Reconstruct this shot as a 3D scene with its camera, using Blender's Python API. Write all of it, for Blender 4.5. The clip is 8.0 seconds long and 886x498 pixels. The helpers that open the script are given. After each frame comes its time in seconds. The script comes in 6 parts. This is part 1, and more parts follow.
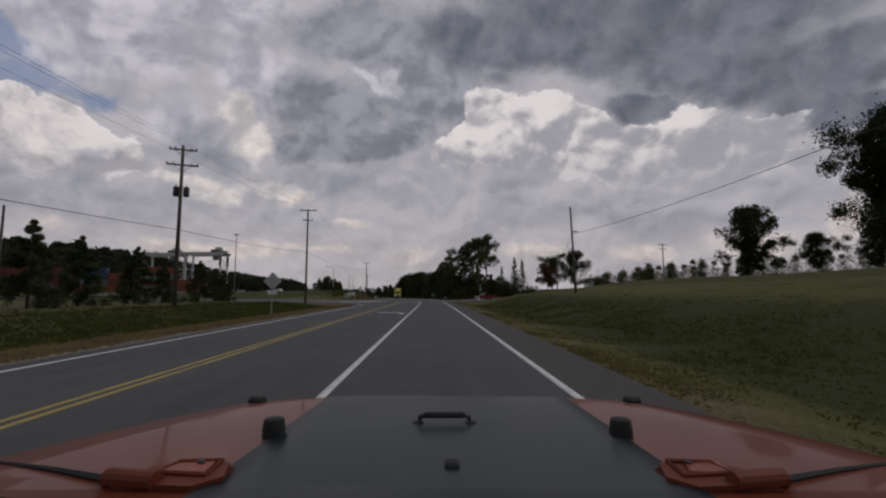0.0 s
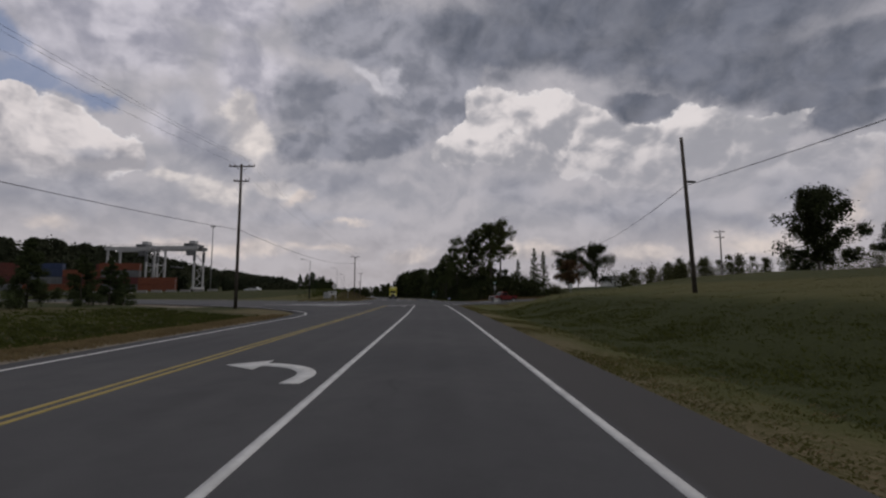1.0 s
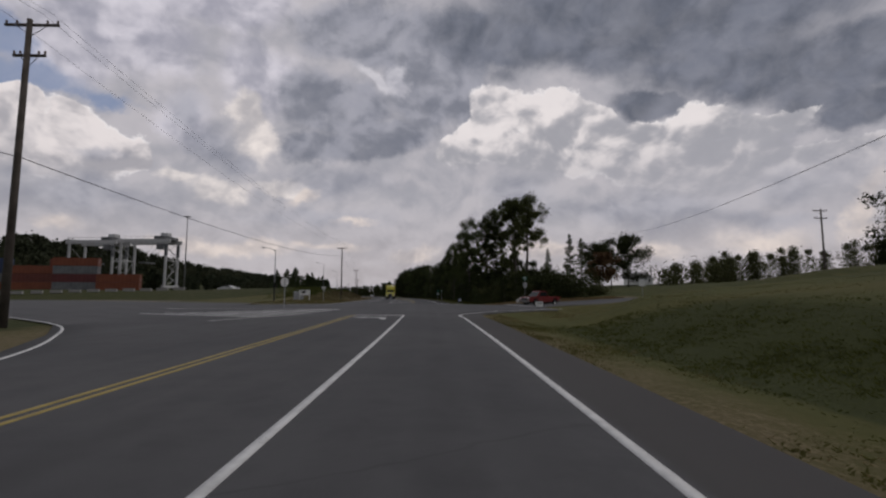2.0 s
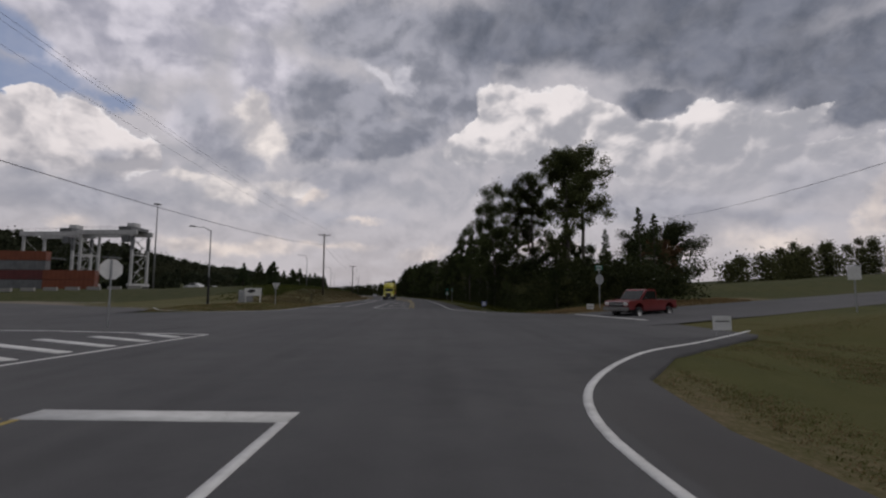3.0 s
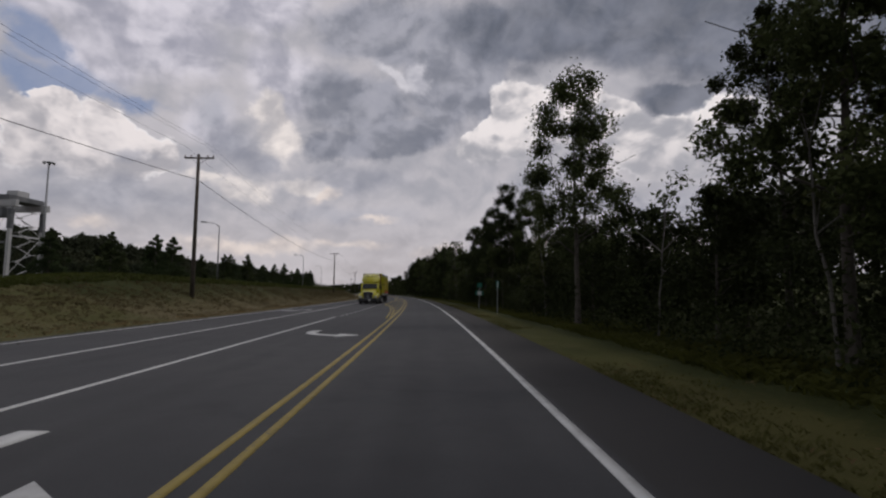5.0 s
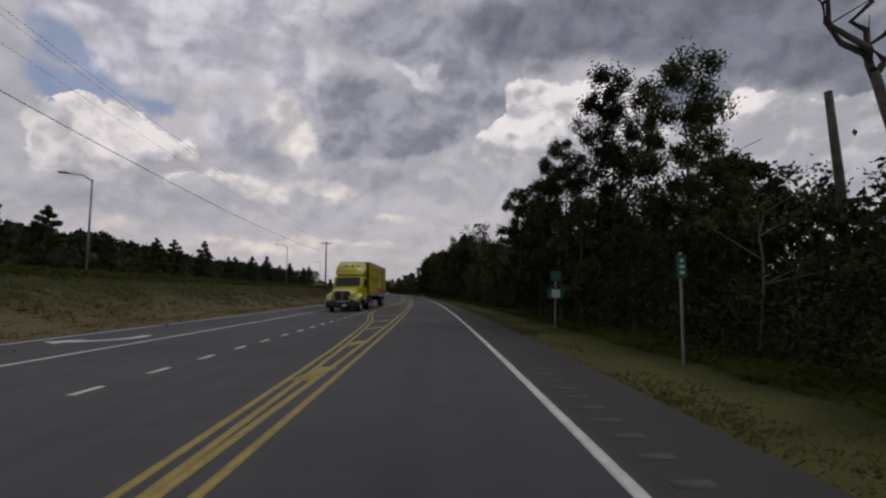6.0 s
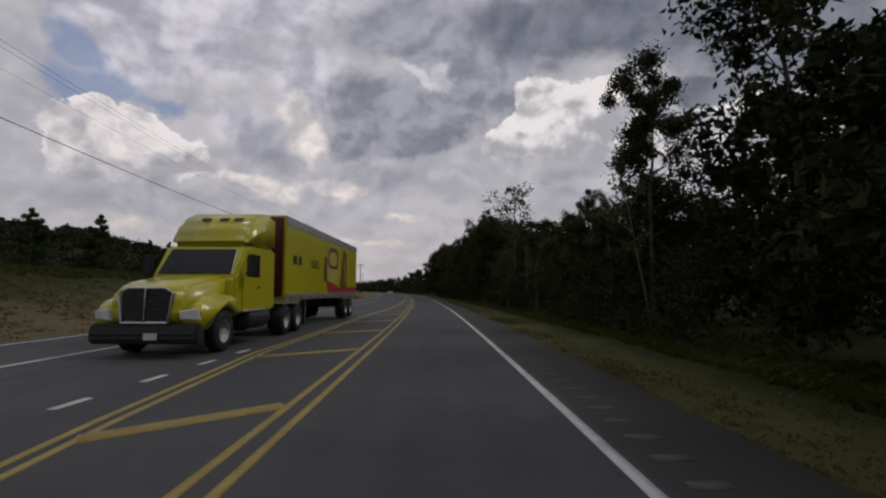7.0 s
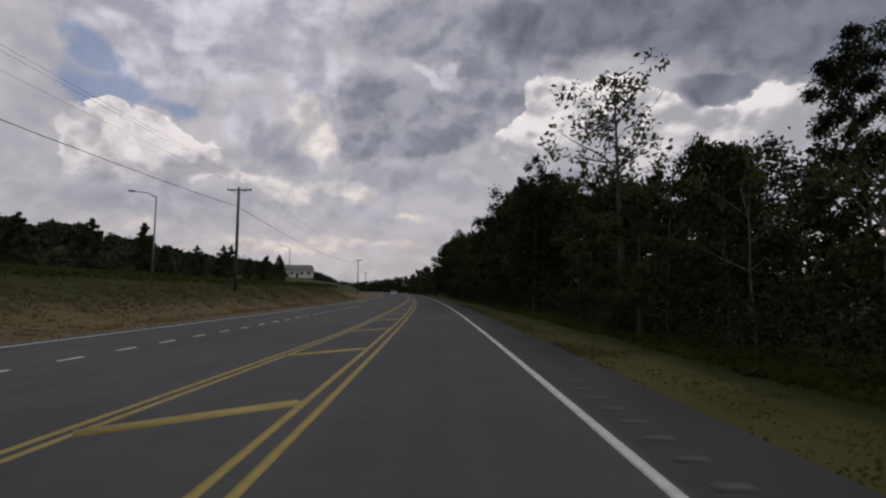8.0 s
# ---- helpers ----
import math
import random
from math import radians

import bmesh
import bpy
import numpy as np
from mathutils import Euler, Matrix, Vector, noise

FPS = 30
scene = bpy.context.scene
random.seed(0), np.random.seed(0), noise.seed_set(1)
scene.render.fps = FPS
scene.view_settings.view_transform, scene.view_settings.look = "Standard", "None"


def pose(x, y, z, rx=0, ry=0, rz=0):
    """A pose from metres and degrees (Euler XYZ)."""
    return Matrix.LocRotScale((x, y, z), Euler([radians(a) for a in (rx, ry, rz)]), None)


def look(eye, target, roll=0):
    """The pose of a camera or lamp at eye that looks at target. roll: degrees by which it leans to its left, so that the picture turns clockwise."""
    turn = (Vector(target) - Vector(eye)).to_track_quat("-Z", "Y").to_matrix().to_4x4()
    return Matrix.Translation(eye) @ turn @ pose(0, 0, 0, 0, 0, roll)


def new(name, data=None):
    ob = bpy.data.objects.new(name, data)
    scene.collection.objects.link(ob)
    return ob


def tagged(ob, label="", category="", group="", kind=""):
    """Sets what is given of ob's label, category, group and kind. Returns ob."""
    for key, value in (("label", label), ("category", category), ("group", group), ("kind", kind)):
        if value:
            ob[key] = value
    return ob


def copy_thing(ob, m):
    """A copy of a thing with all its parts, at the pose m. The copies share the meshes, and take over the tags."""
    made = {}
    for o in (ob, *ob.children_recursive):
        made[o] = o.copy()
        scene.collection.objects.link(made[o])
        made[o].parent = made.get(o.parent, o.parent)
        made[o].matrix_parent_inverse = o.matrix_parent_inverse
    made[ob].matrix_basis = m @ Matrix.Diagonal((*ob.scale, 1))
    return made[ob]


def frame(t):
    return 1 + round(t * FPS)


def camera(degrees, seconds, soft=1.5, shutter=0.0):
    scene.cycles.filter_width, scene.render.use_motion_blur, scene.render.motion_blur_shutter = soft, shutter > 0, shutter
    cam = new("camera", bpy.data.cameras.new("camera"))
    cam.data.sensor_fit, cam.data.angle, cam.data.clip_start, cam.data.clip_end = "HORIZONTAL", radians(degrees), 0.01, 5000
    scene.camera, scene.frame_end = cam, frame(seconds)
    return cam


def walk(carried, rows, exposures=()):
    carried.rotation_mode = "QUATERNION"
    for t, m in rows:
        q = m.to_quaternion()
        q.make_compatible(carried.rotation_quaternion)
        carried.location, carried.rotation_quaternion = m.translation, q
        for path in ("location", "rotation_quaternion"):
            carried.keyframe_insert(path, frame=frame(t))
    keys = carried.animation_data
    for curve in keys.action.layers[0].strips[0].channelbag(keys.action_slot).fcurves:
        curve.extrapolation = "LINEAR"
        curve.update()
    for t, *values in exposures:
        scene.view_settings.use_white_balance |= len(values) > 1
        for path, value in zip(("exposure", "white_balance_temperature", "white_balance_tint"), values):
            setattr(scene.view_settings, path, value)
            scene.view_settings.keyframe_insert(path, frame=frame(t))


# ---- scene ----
# The camera rides down a two-lane highway at about 25 m/s; x right, y along the first straight.
cam = camera(87.4, 8.0, soft=2.3)
ARC_START, ARC_K, ARC_END = 45.0, 0.00078, 520.0
EDGE_X = 2.08


def slope(s):
    if s < 170:
        return 0.0096 - 8e-5 * max(s, -60)
    if s < 230:
        return -0.004
    return min(0.0, -0.004 + 4e-5 * (s - 230))


GRADE_S = np.arange(-400, 2600, 2.0)
GRADE_Z = np.concatenate([[0], np.cumsum([2.0 * slope(v + 1.0) for v in GRADE_S[:-1]])])
GRADE_Z -= np.interp(0.0, GRADE_S, GRADE_Z)


def grade(s):
    """Height of the road's surface s metres along it."""
    return float(np.interp(s, GRADE_S, GRADE_Z))


def road_xy(s, d):
    """Plan position s metres along the road and d metres right of its right edge line; also the heading."""
    if s <= ARC_START:
        return EDGE_X + d, s, 0.0
    th = ARC_K * (min(s, ARC_END) - ARC_START)
    x = EDGE_X - (1 - math.cos(th)) / ARC_K
    y = ARC_START + math.sin(th) / ARC_K
    if s > ARC_END:
        x -= math.sin(th) * (s - ARC_END)
        y += math.cos(th) * (s - ARC_END)
    return x + d * math.cos(th), y + d * math.sin(th), th


ROWS = [
    (0.0, 0.000, 0.000, 1.500, 95.780, -1.330),
    (0.5, 0.085, 12.300, 1.612, 95.724, -1.310),
    (1.0, 0.155, 24.600, 1.712, 95.667, -1.190),
    (1.5, 0.190, 36.899, 1.800, 95.611, -0.980),
    (2.0, 0.165, 49.199, 1.875, 95.555, -0.623),
    (2.5, 0.051, 61.499, 1.939, 95.498, -0.157),
    (3.0, -0.167, 73.797, 1.991, 95.442, 0.310),
    (3.5, -0.480, 86.093, 2.030, 95.385, 0.740),
    (4.0, -0.878, 98.386, 2.057, 95.329, 1.090),
    (4.5, -1.331, 110.678, 2.073, 95.273, 1.290),
    (5.0, -1.870, 122.966, 2.076, 95.216, 1.965),
    (5.5, -2.597, 135.244, 2.067, 95.160, 2.970),
    (6.0, -3.536, 147.508, 2.046, 95.103, 3.870),
    (6.5, -4.637, 159.759, 2.012, 95.047, 4.520),
    (7.0, -5.859, 171.998, 1.967, 95.001, 5.020),
    (7.5, -7.199, 184.225, 1.918, 95.001, 5.640),
    (8.0, -8.673, 196.436, 1.869, 95.001, 6.270),
]
walk(cam, [(t, pose(x, y, z, rx, 0, rz)) for t, x, y, z, rx, rz in ROWS], [(0.0, -0.22, 6400, 13), (1.5, -0.12, 6400, 13), (3.0, 0.0, 6400, 13), (8.0, 0.0, 6400, 13)])

# ---- sky and light ----
world = bpy.data.worlds.new("cloudy_sky")
scene.world = world
world.use_nodes = True


class Nodes:
    """Short hand for building a node tree."""

    def __init__(self, tree):
        self.tree = tree
        tree.nodes.clear()

    def add(self, kind, **sockets):
        n = self.tree.nodes.new(kind)
        for k, v in sockets.items():
            key = int(k[1:]) if k[0] == "i" and k[1:].isdigit() else k.replace("_", " ")
            s = n.inputs[key]
            if isinstance(v, bpy.types.NodeSocket):
                self.tree.links.new(v, s)
            elif v is not None:
                s.default_value = v
        return n

    def math(self, op, a, b=None, c=None):
        n = self.add("ShaderNodeMath", i0=a, i1=b, i2=c)
        n.operation = op
        return n.outputs[0]

    def vec(self, op, a, b=None):
        n = self.add("ShaderNodeVectorMath", i0=a, i1=b)
        n.operation = op
        return n.outputs["Value"] if op in ("LENGTH", "DOT_PRODUCT") else n.outputs[0]

    def step(self, v, lo, hi, a=0.0, b=1.0):
        n = self.add("ShaderNodeMapRange", i0=v, i1=lo, i2=hi, i3=a, i4=b)
        n.interpolation_type = "SMOOTHSTEP"
        return n.outputs[0]

    def mix(self, f, a, b, blend="MIX"):
        n = self.add("ShaderNodeMix")
        n.data_type, n.blend_type = "RGBA", blend
        for k, v in ((0, f), (6, a), (7, b)):
            if isinstance(v, bpy.types.NodeSocket):
                self.tree.links.new(v, n.inputs[k])
            else:
                n.inputs[k].default_value = v if k == 0 else (*v, 1)
        return n.outputs[2]

    def noise(self, vec, scale, detail=4.0, rough=0.5, warp=0.0):
        n = self.add("ShaderNodeTexNoise", Vector=vec, Scale=scale, Detail=detail, Roughness=rough, Distortion=warp)
        return n.outputs[0]


SUN_EL, SUN_AZ = 48.0, 78.0


# cloud masses on the forward sky: across, up, half sizes across and up (shares of the unit sphere), turn in degrees
LILAC = [(-0.512, 0.435, 0.155, 0.082, 16), (-0.598, 0.37, 0.062, 0.053, 29), (-0.333, 0.408, 0.107, 0.084, 8), (-0.371, 0.501, 0.177, 0.048, 12), (-0.635, 0.424, 0.027, 0.022, 24), (-0.475, 0.319, 0.065, 0.062, -28)]
BLUE_GAP = [(-0.645, 0.391, 0.034, 0.04, 23), (-0.623, 0.339, 0.065, 0.03, 2), (-0.568, 0.331, 0.055, 0.019, -1), (-0.665, 0.331, 0.034, 0.035, 21)]
SHADE = [(-0.445, 0.29, 0.087, 0.053, -39), (-0.386, 0.253, 0.057, 0.023, 6), (-0.472, 0.338, 0.049, 0.047, 11)]
LEFT_HEAP = [(-0.658, 0.265, 0.051, 0.041, 17), (-0.594, 0.279, 0.049, 0.039, 7), (-0.625, 0.232, 0.089, 0.045, 13), (-0.548, 0.253, 0.033, 0.04, -17), (-0.646, 0.308, 0.021, 0.014, -5)]
CREAM = [(-0.426, 0.201, 0.066, 0.035, -4), (-0.484, 0.22, 0.039, 0.019, -5), (-0.359, 0.303, 0.046, 0.06, 17), (-0.378, 0.345, 0.038, 0.04, 9), (-0.309, 0.217, 0.063, 0.022, 4)]
DARK_HEAP = [(-0.204, 0.374, 0.142, 0.081, 4), (-0.252, 0.295, 0.081, 0.038, 4), (-0.116, 0.322, 0.173, 0.043, 11), (-0.032, 0.422, 0.103, 0.108, 1), (-0.14, 0.501, 0.18, 0.06, 4), (0.048, 0.412, 0.067, 0.092, 16)]
TORN_GAP = [(-0.125, 0.435, 0.06, 0.018, -35), (-0.083, 0.425, 0.032, 0.032, 2)]
DECK = [(0.366, 0.493, 0.392, 0.085, -10), (0.521, 0.392, 0.205, 0.068, -15), (0.627, 0.35, 0.074, 0.076, -20), (0.123, 0.493, 0.182, 0.07, -4), (0.413, 0.356, 0.092, 0.032, -16), (0.657, 0.287, 0.047, 0.045, -18)]
RIGHT_HEAP = [(0.129, 0.378, 0.068, 0.049, -3), (0.223, 0.377, 0.081, 0.04, -5), (0.304, 0.333, 0.065, 0.038, -25), (0.073, 0.317, 0.08, 0.043, 18), (0.402, 0.296, 0.076, 0.039, -18), (0.244, 0.303, 0.151, 0.059, -4), (0.492, 0.309, 0.055, 0.04, -11), (0.551, 0.287, 0.049, 0.035, -13), (0.587, 0.295, 0.035, 0.026, 2), (0.466, 0.246, 0.158, 0.045, -8), (0.67, 0.168, 0.022, 0.07, -12), (0.635, 0.228, 0.049, 0.014, -6)]
BANDS = [(0.382, 0.172, 0.282, 0.044, -4), (0.169, 0.218, 0.149, 0.046, -2), (0.611, 0.179, 0.067, 0.065, -10), (-0.223, 0.164, 0.253, 0.026, 2), (-0.619, 0.17, 0.141, 0.042, 9), (-0.199, 0.235, 0.169, 0.036, 3), (-0.66, 0.198, 0.048, 0.022, 13), (-0.582, 0.246, 0.038, 0.016, 19), (0.583, 0.132, 0.146, 0.021, -6)]
LOW_GLOW = [(0.577, 0.093, 0.093, 0.028, -5), (-0.053, 0.084, 0.067, 0.027, 0), (0.678, 0.123, 0.019, 0.079, -9), (-0.247, 0.103, 0.133, 0.016, 1), (-0.633, 0.117, 0.035, 0.015, 7), (-0.166, 0.16, 0.07, 0.012, 2), (-0.267, 0.203, 0.046, 0.015, 33), (0.249, 0.093, 0.132, 0.026, -1), (-0.41, 0.088, 0.185, 0.02, 2), (0.43, 0.087, 0.08, 0.027, -3)]


def build_sky():
    t = Nodes(world.node_tree)
    way = t.add("ShaderNodeTexCoord").outputs["Generated"]
    x, y, z = t.add("ShaderNodeSeparateXYZ", i0=way).outputs
    ahead = t.step(y, -0.05, 0.25)
    zz = t.math("MAXIMUM", z, 0.0)
    air = t.add("ShaderNodeTexSky")
    air.sky_type, air.sun_disc, air.sun_elevation, air.sun_rotation = "NISHITA", False, radians(SUN_EL), radians(SUN_AZ)
    blue = t.vec("SCALE", air.outputs[0])
    blue.node.inputs["Scale"].default_value = 0.06
    flat = t.add("ShaderNodeCombineXYZ", i0=x, i1=z, i2=0.0).outputs[0]

    def nudge(p, v):
        return t.vec("ADD", p, v)

    def swirl(p, scale, detail, size):
        n = t.add("ShaderNodeTexNoise", Vector=p, Scale=scale, Detail=detail, Roughness=0.55)
        d = t.vec("SCALE", t.vec("SUBTRACT", n.outputs[1], (0.5, 0.5, 0.5)))
        d.node.inputs["Scale"].default_value = size
        return t.vec("ADD", p, d)

    def puffs(p, scale, detail=2.0):
        v = t.add("ShaderNodeTexVoronoi", Vector=p, Scale=scale, Detail=detail, Roughness=0.5)
        v.feature, v.normalize = "SMOOTH_F1", True
        v.inputs["Smoothness"].default_value = 0.35
        return t.math("SUBTRACT", 1.0, v.outputs[0])

    # the same billows shape the outlines and, lit from above, the relief
    tall = t.vec("MULTIPLY", way, (1.0, 1.0, 1.2))
    rolled = swirl(swirl(tall, 3.0, 3, 0.1), 12.0, 4, 0.03)
    up = (-0.012, 0.0, 0.024)
    raised = nudge(rolled, up)
    fbm, heap = t.noise(rolled, 5.5, 9, 0.6), puffs(rolled, 12.0, 3.0)
    lit = t.math("ADD", t.math("MULTIPLY", t.math("SUBTRACT", t.noise(rolled, 6.5, 5, 0.5), t.noise(raised, 6.5, 5, 0.5)), 4.2),
                 t.math("MULTIPLY", t.math("SUBTRACT", heap, puffs(raised, 12.0, 3.0)), 2.2))
    relief = t.step(t.math("ADD", lit, 0.5), -0.1, 1.1)
    edge = t.math("ADD", t.math("MULTIPLY", t.math("SUBTRACT", fbm, 0.5), 2.4), t.math("MULTIPLY", t.math("SUBTRACT", heap, 0.68), 1.6))
    wisp = t.step(t.noise(rolled, 17.0, 6, 0.6), 0.36, 0.66)

    def shift(scale, detail, size):
        n = t.add("ShaderNodeTexNoise", Vector=tall, Scale=scale, Detail=detail, Roughness=0.62)
        return t.vec("MULTIPLY", t.vec("SUBTRACT", n.outputs[1], (0.5, 0.5, 0.5)), (size, size * 0.8, 0.0))

    torn = t.vec("ADD", t.vec("ADD", flat, shift(4.0, 3, 0.08)), shift(13.0, 8, 0.075))

    def depth(blobs, rag, at):
        """How far inside a cloud mass: 0 at its torn outline."""
        m = None
        for u, v, ru, rv, turn in blobs:
            n = t.add("ShaderNodeMapping", Vector=at, Location=(u, v, 0), Rotation=(0, 0, radians(turn)), Scale=(ru, rv, 1))
            n.vector_type = "TEXTURE"
            r = t.vec("LENGTH", n.outputs[0])
            m = r if m is None else t.math("SMOOTH_MIN", m, r, 0.25)
        return t.math("ADD", t.math("SUBTRACT", 1.0, m), t.math("MULTIPLY", edge, rag))

    def cloud(tone, blobs, rag, soft, dark, light, rim=None, share=1.0, fade=None, dome=None):
        """Lays a mass of cloud over the tone behind it; dome: the heights between which its upper side comes into the light; a rim is the thin, sunlit border."""
        d = depth(blobs, rag, torn)
        a = t.math("MULTIPLY", t.math("MULTIPLY", t.step(d, 0.0, soft), ahead), share)
        if fade:
            a = t.math("MULTIPLY", a, t.step(zz, *fade))
        glow = relief
        if dome:
            glow = t.step(t.math("ADD", relief, t.step(zz, dome[0], dome[1], -0.3, 0.06)), -0.05, 0.95)
        body = t.mix(glow, dark, light)
        if rim:
            body = t.mix(t.math("MULTIPLY", t.step(d, 0.2, 0.04), t.step(relief, 0.35, 0.75)), body, rim)
        return t.mix(a, tone, body)

    tone = t.mix(t.step(zz, 0.03, 0.2), (0.425, 0.395, 0.40), (0.37, 0.37, 0.40))
    tone = t.mix(t.math("MULTIPLY", relief, 0.65), tone, (0.58, 0.55, 0.56))
    tone = t.mix(t.math("MULTIPLY", t.step(fbm, 0.5, 0.7), 0.45), tone, (0.29, 0.295, 0.335))
    tone = cloud(tone, LILAC, 0.4, 0.6, (0.34, 0.34, 0.395), (0.68, 0.655, 0.70))
    tone = t.mix(t.math("MULTIPLY", t.step(depth(BLUE_GAP, 0.5, torn), 0.0, 0.7), t.math("MULTIPLY", ahead, 0.9)), tone, t.mix(0.75, blue, (0.26, 0.32, 0.47)))
    tone = cloud(tone, SHADE, 0.4, 0.7, (0.24, 0.25, 0.295), (0.40, 0.405, 0.45), share=0.85)
    tone = cloud(tone, LEFT_HEAP, 0.4, 0.16, (0.38, 0.37, 0.39), (0.80, 0.745, 0.72), (0.95, 0.92, 0.90), fade=(0.15, 0.24), dome=(0.19, 0.3))
    tone = cloud(tone, CREAM, 0.5, 0.5, (0.46, 0.44, 0.445), (0.88, 0.81, 0.75))
    tone = cloud(tone, DARK_HEAP, 0.35, 0.45, (0.195, 0.207, 0.245), (0.35, 0.355, 0.40), dome=(0.27, 0.5))
    tone = cloud(tone, TORN_GAP, 0.7, 0.5, (0.42, 0.42, 0.47), (0.78, 0.76, 0.78), share=0.7)
    tone = cloud(tone, DECK, 0.25, 0.5, (0.118, 0.131, 0.162), (0.198, 0.212, 0.254))
    tone = cloud(tone, RIGHT_HEAP, 0.4, 0.16, (0.36, 0.36, 0.385), (0.82, 0.77, 0.745), (0.93, 0.895, 0.87), fade=(0.16, 0.32), dome=(0.24, 0.37))
    tone = cloud(tone, BANDS, 0.5, 1.0, (0.25, 0.26, 0.305), (0.43, 0.43, 0.47), share=0.75)
    tone = cloud(tone, LOW_GLOW, 0.6, 0.9, (0.44, 0.405, 0.40), (0.82, 0.72, 0.64), share=0.85)
    tone = t.mix(t.math("MULTIPLY", wisp, 0.1), tone, (0.62, 0.60, 0.61))
    # the thinner, brighter cloud overhead and behind
    over = t.math("MAXIMUM", t.step(z, 0.58, 0.85), t.step(y, 0.15, -0.3))
    tone = t.mix(over, tone, t.mix(t.step(fbm, 0.4, 0.65), (0.35, 0.36, 0.39), (0.66, 0.655, 0.66)))
    tone = t.mix(t.step(y, 0.1, -0.3), tone, t.mix(0.45, tone, (0.12, 0.125, 0.14)))
    # below the horizon, dull land
    tone = t.mix(t.step(z, -0.01, -0.03), tone, (0.03, 0.035, 0.025))
    bg = t.add("ShaderNodeBackground", Color=tone, Strength=1.0)
    t.add("ShaderNodeOutputWorld", Surface=bg.outputs[0])


build_sky()
sun = new("sun", bpy.data.lights.new("sun", "SUN"))
sun.data.energy, sun.data.angle, sun.data.color = 0.55, radians(14), (1.0, 0.95, 0.88)
sun.matrix_world = look((0, 0, 0), (-math.sin(radians(SUN_AZ)) * math.cos(radians(SUN_EL)), -math.cos(radians(SUN_AZ)) * math.cos(radians(SUN_EL)), -math.sin(radians(SUN_EL))))


# ---- materials ----
def material(name):
    m = bpy.data.materials.new(name)
    m.use_nodes = True
    return m, Nodes(m.node_tree)


def finish(t, bsdf, height=None, strength=0.3, distance=0.02):
    if height is not None:
        b = t.add("ShaderNodeBump", Strength=strength, Distance=distance, Height=height)
        t.tree.links.new(b.outputs[0], bsdf.inputs["Normal"])
    t.add("ShaderNodeOutputMaterial", Surface=bsdf.outputs[0])


def surface(name, low, high, rough=0.7, metal=0.0, scale=6.0, grain=60.0, bump=0.25, distance=0.01, spec=0.4, coat=0.0):
    """A worn, slightly mottled surface between two tones."""
    m, t = material(name)
    p = t.add("ShaderNodeTexCoord").outputs["Object"]
    big, small = t.noise(p, scale, 5, 0.6), t.noise(p, grain, 3, 0.6)
    c = t.mix(t.step(big, 0.3, 0.7), low, high)
    c = t.mix(t.math("MULTIPLY", t.step(small, 0.35, 0.75), 0.35), c, [v * 0.72 for v in low])
    r = t.math("ADD", t.math("MULTIPLY", big, 0.18), rough - 0.09)
    b = t.add("ShaderNodeBsdfPrincipled", Base_Color=c, Roughness=r, Metallic=metal, Specular_IOR_Level=spec, Coat_Weight=coat, Coat_Roughness=0.06)
    finish(t, b, small, bump, distance)
    return m


def foliage(name, low, high, through_light=0.3):
    m, t = material(name)
    rnd = t.add("ShaderNodeNewGeometry").outputs["Random Per Island"]
    p = t.add("ShaderNodeTexCoord").outputs["Object"]
    c = t.mix(rnd, low, high)
    c = t.mix(t.step(t.noise(p, 0.5, 3), 0.4, 0.7, 0.0, 0.5), c, [v * 1.5 for v in high])
    hue = t.add("ShaderNodeObjectInfo").outputs["Random"]
    c = t.mix(t.math("MULTIPLY", hue, 0.35), c, (high[0] * 1.25, high[1] * 0.95, high[2] * 0.8))
    d = t.add("ShaderNodeBsdfPrincipled", Base_Color=c, Roughness=0.8, Specular_IOR_Level=0.1)
    tr = t.add("ShaderNodeBsdfTranslucent", Color=c)
    mixer = t.add("ShaderNodeMixShader", i0=through_light, i1=d.outputs[0], i2=tr.outputs[0])
    t.add("ShaderNodeOutputMaterial", Surface=mixer.outputs[0])
    return m


